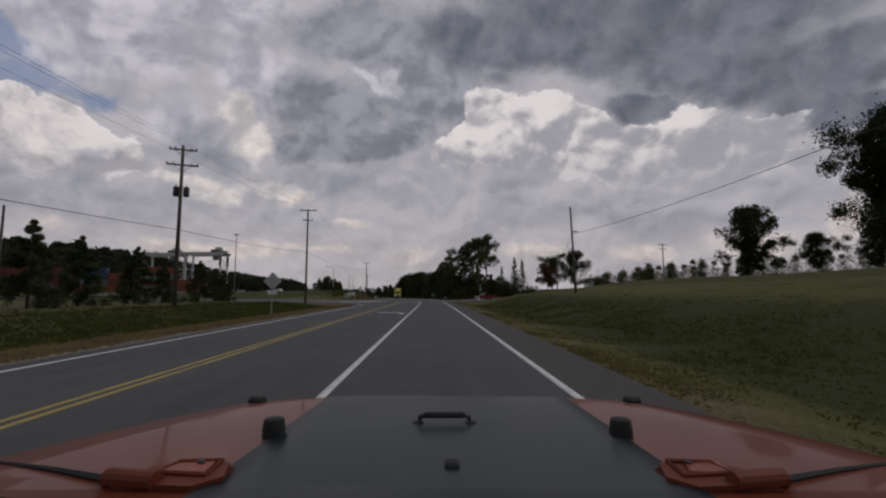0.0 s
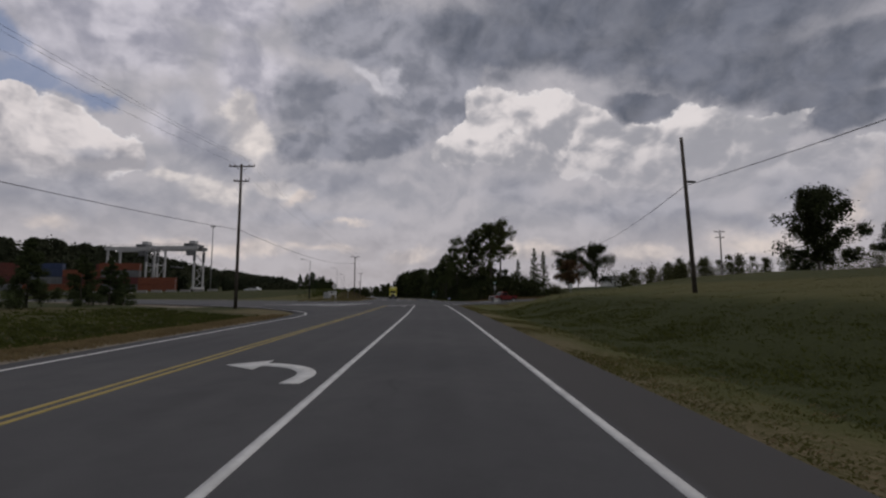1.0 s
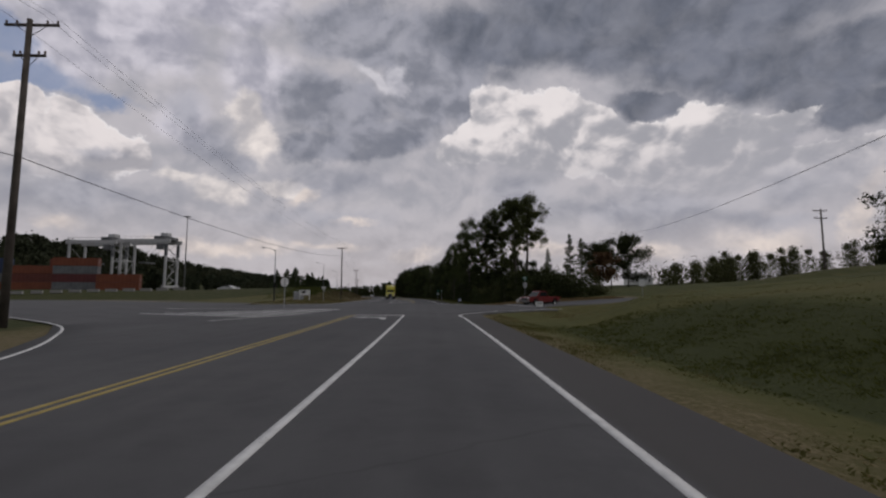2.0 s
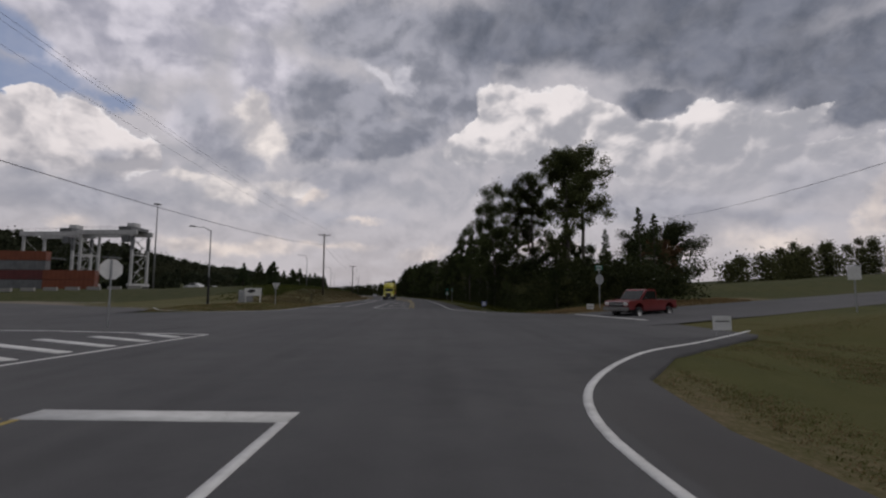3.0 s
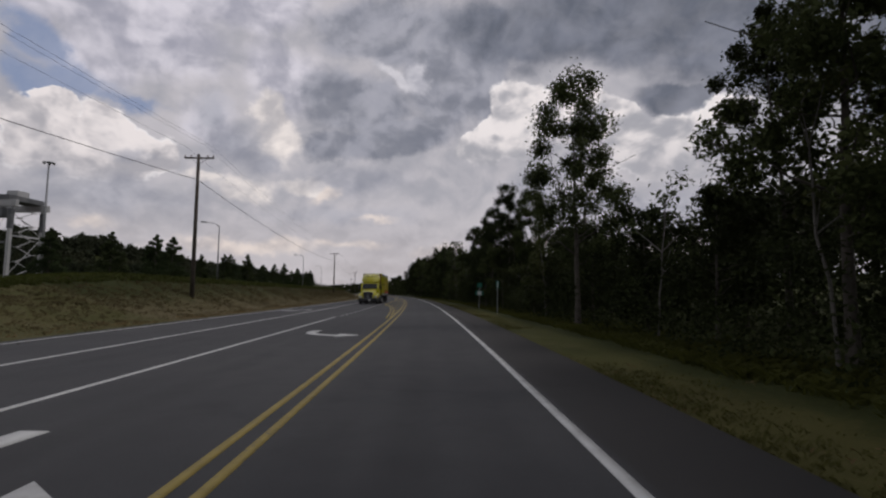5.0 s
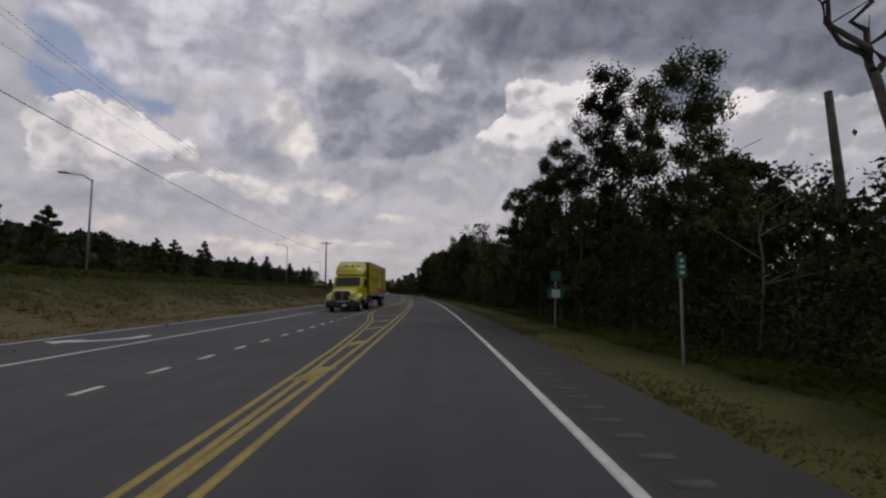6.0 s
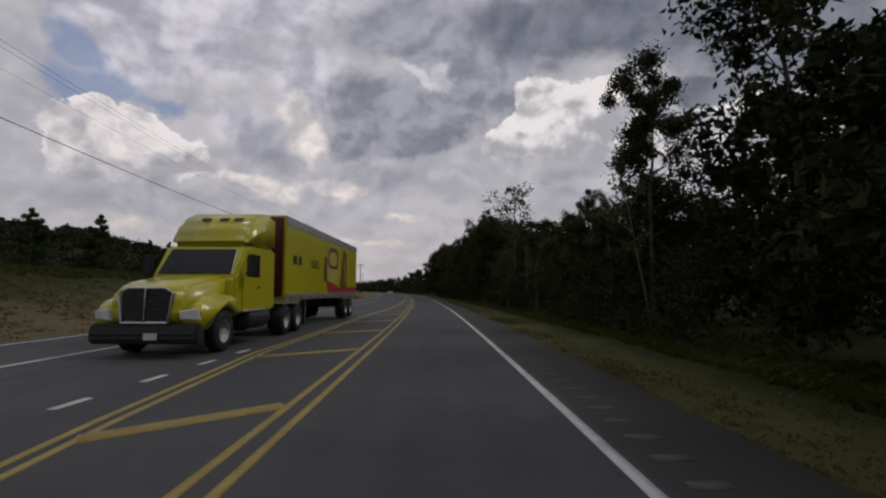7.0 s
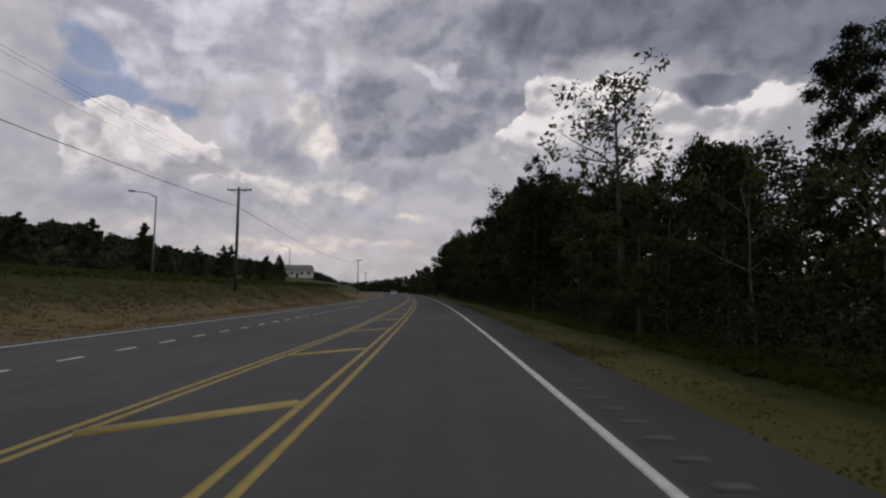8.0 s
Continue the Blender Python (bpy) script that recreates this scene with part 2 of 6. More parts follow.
def asphalt_material():
    m, t = material("asphalt")
    p = t.add("ShaderNodeTexCoord").outputs["Object"]
    big, mid, grit = t.noise(p, 0.12, 5, 0.6), t.noise(p, 1.3, 6, 0.65), t.noise(p, 90, 3, 0.7)
    c = t.mix(t.step(big, 0.35, 0.65), (0.064, 0.064, 0.068), (0.086, 0.085, 0.088))
    c = t.mix(t.math("MULTIPLY", t.step(mid, 0.42, 0.7), 0.45), c, (0.052, 0.052, 0.056))
    c = t.mix(t.math("MULTIPLY", t.step(grit, 0.5, 0.75), 0.5), c, (0.13, 0.13, 0.128))
    # wheel tracks are polished a little darker along the lane
    lane = t.add("ShaderNodeAttribute")
    lane.attribute_name = "lane"
    d = t.math("MODULO", t.math("ADD", lane.outputs["Fac"], 36.0), 3.6)
    track = t.math("ABSOLUTE", t.math("SUBTRACT", t.math("ABSOLUTE", t.math("SUBTRACT", d, 1.8)), 0.88))
    c = t.mix(t.math("MULTIPLY", t.step(track, 0.55, 0.1), t.math("MULTIPLY", mid, 0.55)), c, (0.054, 0.053, 0.056))
    # drips darken the middle of each lane
    drip = t.step(t.math("ABSOLUTE", t.math("SUBTRACT", d, 1.8)), 0.5, 0.05)
    c = t.mix(t.math("MULTIPLY", drip, t.math("MULTIPLY", t.step(t.noise(p, 0.5, 4, 0.6), 0.25, 0.75), 0.5)), c, (0.04, 0.039, 0.041))
    # sealed cracks
    v = t.add("ShaderNodeTexVoronoi", Vector=t.vec("ADD", p, t.vec("SCALE", t.add("ShaderNodeTexNoise", Vector=p, Scale=0.8).outputs[1])), Scale=0.09)
    v.feature = "DISTANCE_TO_EDGE"
    c = t.mix(t.math("MULTIPLY", t.step(v.outputs[0], 0.0035, 0.001), t.step(big, 0.5, 0.6, 0.0, 0.3)), c, (0.03, 0.03, 0.032))
    # the junction's paving is older and greyer than the road's
    age = t.add("ShaderNodeAttribute")
    age.attribute_name = "age"
    # the shoulder outside the edge line is darker, brownish paving
    out = t.step(t.math("ADD", lane.outputs["Fac"], t.math("MULTIPLY", t.math("SUBTRACT", mid, 0.5), 0.12)), 0.08, 0.2, 0.0, 0.65)
    c = t.mix(t.math("MULTIPLY", out, t.math("SUBTRACT", 1.0, age.outputs["Fac"])), c, t.mix(mid, (0.036, 0.032, 0.030), (0.060, 0.053, 0.049)))
    c = t.mix(t.step(t.math("ADD", age.outputs["Fac"], t.math("MULTIPLY", t.math("SUBTRACT", mid, 0.5), 0.5)), 0.35, 0.65), t.mix(0.2, c, (0.03, 0.03, 0.033)), c)
    b = t.add("ShaderNodeBsdfPrincipled", Base_Color=c, Roughness=0.88, Specular_IOR_Level=0.3)
    finish(t, b, grit, 0.5, 0.006)
    return m


def paint_material(name, tone, worn):
    m, t = material(name)
    p = t.add("ShaderNodeTexCoord").outputs["Object"]
    c = t.mix(t.step(t.noise(p, 3.0, 6, 0.65), 0.35, 0.7), tone, [v * 0.75 for v in tone])
    chip = t.step(t.math("ADD", t.math("MULTIPLY", t.noise(p, 22, 5, 0.7), 0.7), t.math("MULTIPLY", t.noise(p, 0.9, 3), 0.3)), 0.62 - worn, 0.68 - worn)
    c = t.mix(t.math("MULTIPLY", chip, 0.8), c, (0.09, 0.09, 0.09))
    b = t.add("ShaderNodeBsdfPrincipled", Base_Color=c, Roughness=0.7)
    finish(t, b, t.noise(p, 80, 3), 0.3, 0.004)
    return m


def ground_material():
    m, t = material("roadside_ground")
    p = t.add("ShaderNodeTexCoord").outputs["Object"]
    a = t.add("ShaderNodeAttribute")
    a.attribute_name = "cover"
    dry, bare, lush = t.add("ShaderNodeSeparateColor", i0=a.outputs["Color"]).outputs
    big, mid, small = t.noise(p, 0.06, 5, 0.6), t.noise(p, 0.7, 6, 0.65, 0.5), t.noise(p, 9.0, 6, 0.7)
    fuzz = t.math("ADD", t.math("MULTIPLY", t.math("SUBTRACT", mid, 0.5), 0.7), t.math("MULTIPLY", t.math("SUBTRACT", small, 0.5), 0.8))
    green = t.mix(t.step(mid, 0.3, 0.7), (0.058, 0.062, 0.018), (0.078, 0.081, 0.025))
    green = t.mix(t.step(big, 0.4, 0.62), green, (0.086, 0.080, 0.026))
    straw = t.mix(t.step(small, 0.35, 0.7), (0.105, 0.083, 0.045), (0.175, 0.14, 0.08))
    weed = t.mix(t.step(small, 0.35, 0.7), (0.028, 0.034, 0.009), (0.048, 0.055, 0.014))
    soil = t.mix(t.step(small, 0.35, 0.7), (0.15, 0.125, 0.095), (0.27, 0.235, 0.19))
    c = t.mix(t.step(t.math("ADD", dry, fuzz), 0.3, 0.75), green, straw)
    c = t.mix(t.step(t.math("ADD", lush, fuzz), 0.35, 0.7), c, weed)
    c = t.mix(t.step(t.math("ADD", bare, t.math("MULTIPLY", fuzz, 0.8)), 0.4, 0.65), c, soil)
    c = t.mix(t.math("MULTIPLY", t.step(t.noise(p, 45, 4, 0.7), 0.45, 0.75), 0.18), c, t.mix(0.6, c, (0.015, 0.016, 0.008)))
    b = t.add("ShaderNodeBsdfPrincipled", Base_Color=c, Roughness=0.95, Specular_IOR_Level=0.15)
    finish(t, b, t.math("ADD", small, t.noise(p, 40, 4, 0.7)), 0.5, 0.06)
    return m


ASPHALT = asphalt_material()
WHITE_LINE = paint_material("white_road_paint", (0.62, 0.62, 0.61), 0.02)
YELLOW_LINE = paint_material("yellow_road_paint", (0.34, 0.255, 0.06), 0.06)
GROUND = ground_material()
# darker than real leaves: the wood's deep shade is put into this colour
LEAF_SHADED = foliage("shaded_leaves", (0.012, 0.018, 0.008), (0.034, 0.045, 0.016), 0.15)
# lighter leaf copy: open light and haze at the junction put into the colour
LEAF_MID = foliage("green_leaves", (0.034, 0.046, 0.019), (0.076, 0.094, 0.036))
BRUSH = foliage("brush_leaves", (0.042, 0.05, 0.022), (0.08, 0.09, 0.038))
# lifted a little: haze of the distance is mixed into this leaf colour
LEAF_FAR = foliage("far_woods", (0.024, 0.031, 0.019), (0.048, 0.057, 0.033))
LEAF_RUST = foliage("reddish_leaves", (0.055, 0.030, 0.018), (0.11, 0.07, 0.035))
NEEDLES = foliage("pine_needles", (0.026, 0.04, 0.019), (0.056, 0.076, 0.032))
GRASS = foliage("grass_blades", (0.07, 0.074, 0.025), (0.098, 0.101, 0.034), 0.5)
STRAW = foliage("dry_grass", (0.135, 0.11, 0.058), (0.19, 0.155, 0.085), 0.5)
BROWN_GRASS = foliage("brown_grass", (0.075, 0.061, 0.031), (0.112, 0.09, 0.046), 0.5)
WEEDS = foliage("rank_weeds", (0.042, 0.051, 0.013), (0.068, 0.078, 0.02), 0.5)
BARK = surface("bark", (0.05, 0.042, 0.034), (0.12, 0.105, 0.09), 0.9, scale=3, grain=30, bump=0.8, distance=0.03)
GREY_BARK = surface("grey_bark", (0.09, 0.082, 0.074), (0.18, 0.168, 0.155), 0.9, scale=3, grain=24, bump=0.6, distance=0.02)
POLE_WOOD = surface("weathered_pole", (0.055, 0.046, 0.038), (0.12, 0.10, 0.085), 0.9, scale=1.5, grain=40, bump=0.6)
GALV = surface("galvanised_steel", (0.30, 0.31, 0.32), (0.44, 0.45, 0.46), 0.45, 0.7, scale=8)
DARK_STEEL = surface("dark_steel", (0.03, 0.03, 0.033), (0.06, 0.06, 0.064), 0.55, 0.4)
RUBBER = surface("black_rubber", (0.012, 0.012, 0.013), (0.026, 0.026, 0.027), 0.8)


# ---- mesh helpers ----
def quick_mesh(name, verts, quads):
    """A mesh from arrays of corners and of four-cornered faces."""
    me = bpy.data.meshes.new(name)
    v, q = np.asarray(verts, np.float32), np.asarray(quads, np.int32)
    me.vertices.add(len(v))
    me.vertices.foreach_set("co", v.ravel())
    me.loops.add(q.size)
    me.loops.foreach_set("vertex_index", q.ravel())
    me.polygons.add(len(q))
    me.polygons.foreach_set("loop_start", np.arange(0, q.size, 4, dtype=np.int32))
    me.polygons.foreach_set("loop_total", np.full(len(q), 4, np.int32))
    me.update(calc_edges=True)
    return me


def put(name, mesh, mat, parent=None, label="", m=None, smooth=False):
    ob = new(name, mesh)
    if mat is not None:
        mesh.materials.clear()
        mesh.materials.append(mat)
    if smooth:
        mesh.polygons.foreach_set("use_smooth", [True] * len(mesh.polygons))
    if parent is not None:
        ob.parent = parent
    if m is not None:
        ob.matrix_basis = m
    return tagged(ob, label)


def part(name, bm, mat, parent=None, label="", m=None, smooth=False):
    me = bpy.data.meshes.new(name)
    bmesh.ops.recalc_face_normals(bm, faces=bm.faces)
    bm.to_mesh(me)
    bm.free()
    return put(name, me, mat, parent, label, m, smooth)


def thing(name, label, category, m, group="", kind=""):
    ob = tagged(new(name), label, category, group, kind)
    ob.empty_display_size = 0.3
    ob.matrix_basis = m
    return ob


def box(bm, size, at=(0, 0, 0), turn=(0, 0, 0), bevel=0.0, segs=1):
    tmp = bmesh.new()
    bmesh.ops.create_cube(tmp, size=1.0, matrix=Matrix.Diagonal((*size, 1)))
    if bevel > 0:
        bmesh.ops.bevel(tmp, geom=tmp.edges[:] + tmp.verts[:], offset=bevel, segments=segs, affect="EDGES", clamp_overlap=True)
    join(bm, tmp, pose(*at, *turn))
    return bm


def join(bm, tmp, m=Matrix()):
    tmp.transform(m)
    me = bpy.data.meshes.new("tmp")
    tmp.to_mesh(me)
    tmp.free()
    bm.from_mesh(me)
    bpy.data.meshes.remove(me)


def tube(bm, pts, radii, n=8, cap=True):
    """A round bar through points, with a radius at each."""
    rings, pts = [], [Vector(p) for p in pts]
    for i, p in enumerate(pts):
        t = (pts[min(i + 1, len(pts) - 1)] - pts[max(i - 1, 0)]).normalized()
        a = t.orthogonal().normalized() if abs(t.z) < 0.9 else t.cross(Vector((0, 1, 0))).normalized()
        b = t.cross(a)
        r = radii[i] if isinstance(radii, (list, tuple)) else radii
        rings.append([bm.verts.new(p + (a * math.cos(2 * math.pi * k / n) + b * math.sin(2 * math.pi * k / n)) * r) for k in range(n)])
    for r0, r1 in zip(rings, rings[1:]):
        for k in range(n):
            bm.faces.new((r0[k], r0[(k + 1) % n], r1[(k + 1) % n], r1[k]))
    if cap:
        bm.faces.new(rings[0][::-1])
        bm.faces.new(rings[-1])
    return bm


def prism(bm, outline, depth, m=Matrix(), bevel=0.0, segs=1):
    """An outline in x, y drawn out to both sides along z."""
    tmp = bmesh.new()
    lo = [tmp.verts.new((x, y, -depth / 2)) for x, y in outline]
    hi = [tmp.verts.new((x, y, depth / 2)) for x, y in outline]
    n = len(outline)
    for k in range(n):
        tmp.faces.new((lo[k], lo[(k + 1) % n], hi[(k + 1) % n], hi[k]))
    tmp.faces.new(lo[::-1])
    tmp.faces.new(hi)
    if bevel > 0:
        bmesh.ops.bevel(tmp, geom=tmp.edges[:], offset=bevel, segments=segs, affect="EDGES", clamp_overlap=True)
    join(bm, tmp, m)
    return bm


def lathe(bm, profile, n=20, m=Matrix(), cap=True):
    """A profile of (radius, height) turned about z."""
    tmp = bmesh.new()
    rings = [[tmp.verts.new((r * math.cos(2 * math.pi * k / n), r * math.sin(2 * math.pi * k / n), h)) for k in range(n)] for r, h in profile]
    for r0, r1 in zip(rings, rings[1:]):
        for k in range(n):
            tmp.faces.new((r0[k], r0[(k + 1) % n], r1[(k + 1) % n], r1[k]))
    if cap:
        tmp.faces.new(rings[0][::-1])
        tmp.faces.new(rings[-1])
    join(bm, tmp, m)
    return bm


# ---- lie of the land ----
def ease(v, lo, hi):
    u = min(1.0, max(0.0, (v - lo) / (hi - lo)))
    return u * u * (3 - 2 * u)


SIDE_S, SIDE_D = 97.0, 3.0            # mouth of the side road on the right
SIDE_WAY = (0.42, 0.9075)


def side_road(s, d):
    """Metres along the right-hand side road and across it."""
    a, b = s - SIDE_S, d - SIDE_D
    return a * SIDE_WAY[0] + b * SIDE_WAY[1], a * SIDE_WAY[1] - b * SIDE_WAY[0]


def island_edge(d):
    """Where the corner island begins between the highway and the access road."""
    return float(np.interp(-d, (13.6, 14.6, 16.2, 19.5, 24, 28, 38, 75), (120, 114.5, 112.4, 112.0, 114.4, 120.4, 129, 175)))


def relief(s, d):
    """Height of the ground above the road's surface, s metres along and d metres right of the edge line."""
    if d >= 1.0:
        f = d - (right_limit(s) - 1.35) * (1 - ease(s, 88, 92)) if s < 92 else d
        field = float(np.interp(f, (1.3, 5, 7, 13, 40, 110, 400, 900), (0, -0.45, -0.4, 1.3, 3.9, 7.5, 10, 8)))
        wood = float(np.interp(d, (1.3, 3, 24, 45, 110, 400), (0, -0.08, 0.7, 2.6, 6.2, 10)))
        h = field + (wood - field) * ease(s, 104, 122)
        along, across = side_road(s, d)
        bed = 0.034 * max(0.0, along - 4)
        w = 1 - ease(abs(across + 0.5), 5.5, 17)
        if along > -3:
            h += (bed - h) * w
        return min(h, 0.0) if 77 < s < 112 and d < right_limit(s) + 0.2 else h
    if d <= -10.5:
        low = float(np.interp(-d, (12.5, 15, 21, 60, 150), (0, -0.25, 0.35, 0.5, 0.4)))
        flat = 0.0
        bank = float(np.interp(-d, (14.6, 17, 23, 30, 60, 90, 160), (0, 0.15, 2.75, 3.0, 2.6, 2.8, 3.0)))
        isle = float(np.interp(-d, (14.0, 17, 22, 28, 60), (0, 0.3, 0.4, 0.1, 0.0)))
        e = s + 0.8 * (min(0.0, max(d, -75.0) + 14))
        h = low + (flat - low) * ease(e, 53, 64)
        h = h + (isle - h) * ease(s - island_edge(d), 0.2, 5)
        h = h + (bank - h) * ease(e, 120, 152)
        mid = float(np.interp(s, (100, 300, 420, 545, 770, 950, 1400), (-380, -330, -290, -215, -150, -90, -60)))
        top = float(np.interp(s, (0, 150, 300, 420, 545, 660, 770, 950, 1400), (6, 12, 17, 24, 25, 14, 17.5, 16, 15)))
        h += ease(s, 250, 400) * float(np.interp(-d, (20, 45, 90, 200), (0, 4.0, 6.5, 6.5)))
        return h + top * math.exp(-((d - mid) / 75) ** 2)
    return 0.0


def land(s, d):
    return grade(s) + relief(s, d)


def spot(s, d, turn=0.0, lift=0.0):
    """A pose on the ground, facing along the road, turned by degrees to the left."""
    x, y, th = road_xy(s, d)
    return Matrix.Translation((x, y, land(s, d) - 0.05 + lift)) @ Matrix.Rotation(th + radians(turn), 4, "Z")


def build_ground():
    ss = np.concatenate([np.arange(-400, -20, 20), np.arange(-20, 260, 2.0), np.arange(260, 500, 6), np.arange(500, 2400, 60)])
    dd = np.concatenate([[-1000, -800, -600], np.arange(-480, -120, 15), np.arange(-120, -30, 4), np.arange(-30, -8, 0.75), [-6, -4, -2, 0, 0.8],
                         np.arange(1.3, 16, 0.6), np.arange(16, 46, 2.5), np.arange(46, 130, 8), np.arange(130, 460, 30), [520, 700, 1000, 1500]])
    verts, cover = [], []
    for s in ss:
        for d in dd:
            x, y, _ = road_xy(s, d)
            bump = 0.0
            if (d > 1.6 or d < -15) and abs(side_road(s, d)[1]) > 6:
                bump = 0.12 * noise.noise((x * 0.35, y * 0.35, 0)) + 0.5 * noise.noise((x * 0.03, y * 0.03, 3)) * ease(abs(d), 20, 60)
            if d < -10 and 50 < s + 0.8 * min(0.0, d + 14) and s < island_edge(d) + 1.5 and d > -170 and s < 190:
                bump = -0.03
            if 77 < s < 112 and 0 < d < right_limit(s) + 0.2:
                bump = -0.04
            verts.append((x, y, land(s, d) - 0.05 + bump))
            dry = bare = lush = 0.0
            if d > 0:
                dry = float(np.interp(d, (1.3, 2.8, 4.5), (0.62, 0.45, 0.12)))
                lush = float(np.interp(d, (3.6, 5.2, 11, 15), (0.1, 0.95, 0.8, 0.15))) * (1 - ease(s, 70, 80))
                if s > 106:
                    dry *= 0.6
                    lush = float(np.interp(d, (2.4, 4.6), (0.1, 1.0)))
                if s < 175 and d > 24:
                    lush = 0.55
                if s < 122 and d < 30 and 4.4 < side_road(s, d)[1] < 9.5:
                    dry, lush = 0.8, 0.15
            else:
                bare = float(np.interp(-d, (10.6, 11.6, 12.6), (0.75, 0.6, 0.1)))
                dry = 0.62 if s < 60 else 0.64
                lush = float(np.interp(-d, (13.5, 16, 30), (0.1, 0.62, 0.5))) if s < 62 else float(np.interp(-d, (15.0, 17.5, 21.5, 40), (0.1, 0.38, 0.75, 0.65)))
                if d < -110 or s > 330 and d < -70:
                    lush = 1.0
                if 60 < s + 0.8 * min(0.0, max(d, -75) + 14) < 122 and d < -26:
                    bare, dry = 0.62, 0.7
                if 62 < s < 150 and s > island_edge(d) + 0.2 and d > -60:
                    bare, dry, lush = 0.1, 0.42, 0.3
            cover.append((dry, bare, lush, 1))
    n, w = len(ss), len(dd)
    quads = [(i * w + j, i * w + j + 1, (i + 1) * w + j + 1, (i + 1) * w + j) for i in range(n - 1) for j in range(w - 1)]
    me = quick_mesh("ground", verts, quads)
    col = me.attributes.new("cover", "FLOAT_COLOR", "POINT")
    col.data.foreach_set("color", np.asarray(cover, np.float32).ravel())
    tagged(put("ground", me, GROUND, smooth=True), "roadside ground of mown, dry and rank grass", "ground", kind="structure")


def sheet(name, rows, lift, mat, thick=0.05, label="", category="", parent=None, kind="", over=land):
    """A paved sheet: rows of (s, d from, d to) joined along the road, with a top and sides."""
    verts, quads, lane, cols = [], [], [], 9
    for s, a, b in rows:
        for k in range(cols):
            d = a + (b - a) * k / (cols - 1)
            x, y, _ = road_xy(s, d)
            verts.append((x, y, over(s, d) + lift))
            lane.append(d)
    top = len(verts)
    verts += [(x, y, z - thick) for x, y, z in verts]
    lane += lane
    n = len(rows)
    for i in range(n - 1):
        for k in range(cols - 1):
            a = i * cols + k
            quads.append((a, a + 1, a + cols + 1, a + cols))
        for k in (0, cols - 1):
            a = i * cols + k
            quads.append((a, a + cols, a + cols + top, a + top) if k == 0 else (a, a + top, a + cols + top, a + cols))
    me = quick_mesh(name, verts, quads)
    me.attributes.new("lane", "FLOAT", "POINT").data.foreach_set("value", np.asarray(lane, np.float32))
    ages = [ease(r[0], 74, 84) * (1 - ease(r[0], 114, 126)) for r in rows for _ in range(cols)]
    me.attributes.new("age", "FLOAT", "POINT").data.foreach_set("value", np.asarray(ages * 2, np.float32))
    ob = put(name, me, mat, parent)
    return tagged(ob, label, category, kind=kind)


def road_height(s, d):
    return grade(s)


def left_limit(s):
    return float(np.interp(s, (-400, 51, 57, 61, 66, 72, 77, 108.5, 110, 111, 113, 116, 122, 200, 300, 420), (-10.8, -10.8, -11.4, -12.6, -15.4, -19.8, -25, -25, -21, -17.5, -15.4, -14.4, -14.4, -14.3, -11.6, -11)))


def right_limit(s):
    return float(np.interp(s, (-400, 76, 79, 82, 85, 87.5, 90, 104.5, 107, 109.5, 113, 420), (1.35, 1.35, 1.3, 1.8, 3.9, 6.8, 9.5, 9.5, 5.5, 3.0, 1.6, 1.35)))


def build_roads():
    ss = np.concatenate([np.arange(-400, 0, 10), np.arange(0, 300, 1.0), np.arange(300, 2400, 8)])
    sheet("road", [(s, left_limit(s), right_limit(s)) for s in ss], 0.0, ASPHALT, 0.12, "worn grey asphalt highway with painted lines", "road", kind="structure", over=road_height)
    # side road on the right, climbing away
    verts, quads, lane = [], [], []
    for i, along in enumerate(np.arange(1.0, 161, 2)):
        for j, across in enumerate((-4.4, -2.2, 0, 2.2, 4.4)):
            s = SIDE_S + along * SIDE_WAY[0] + across * SIDE_WAY[1]
            d = SIDE_D + along * SIDE_WAY[1] - across * SIDE_WAY[0]
            x, y, _ = road_xy(s, d)
            verts.append((x, y, grade(s) + 0.034 * max(0.0, along - 4) + (0.006 - 0.036 * ease(along, 9, 12) if along > 2 else -0.02)))
            lane.append(across - 32.4)
            if i and j:
                a = i * 5 + j
                quads.append((a - 6, a - 5, a, a - 1))
    me = quick_mesh("side_road", verts, quads)
    me.attributes.new("lane", "FLOAT", "POINT").data.foreach_set("value", np.asarray(lane, np.float32))
    me.attributes.new("age", "FLOAT", "POINT").data.foreach_set("value", np.ones(len(lane), np.float32))
    tagged(put("side_road", me, ASPHALT), "narrow asphalt side road climbing past a field", "road", kind="structure")
    # access road of the freight yard on the left, running off at an angle
    verts, quads, lane = [], [], []
    for i, along in enumerate(np.arange(0.0, 190, 4)):
        for j, across in enumerate(np.linspace(0.0, 31.0, 9)):
            s, d = 71.0 + 0.63 * along + 0.777 * across, -18.5 - 0.777 * along + 0.63 * across * (1 - 1.0 * ease(along, 40, 0)) - 0.0
            x, y, _ = road_xy(s, d)
            verts.append((x, y, grade(s) + 0.004))
            lane.append(across - 32.4)
            if i and j:
                a = i * 9 + j
                quads.append((a - 10, a - 9, a, a - 1))
    me = quick_mesh("access_road", verts, quads)
    me.attributes.new("lane", "FLOAT", "POINT").data.foreach_set("value", np.asarray(lane, np.float32))
    me.attributes.new("age", "FLOAT", "POINT").data.foreach_set("value", np.ones(len(lane), np.float32))
    tagged(put("access_road", me, ASPHALT), "wide grey asphalt access road of a freight yard", "road", kind="structure")


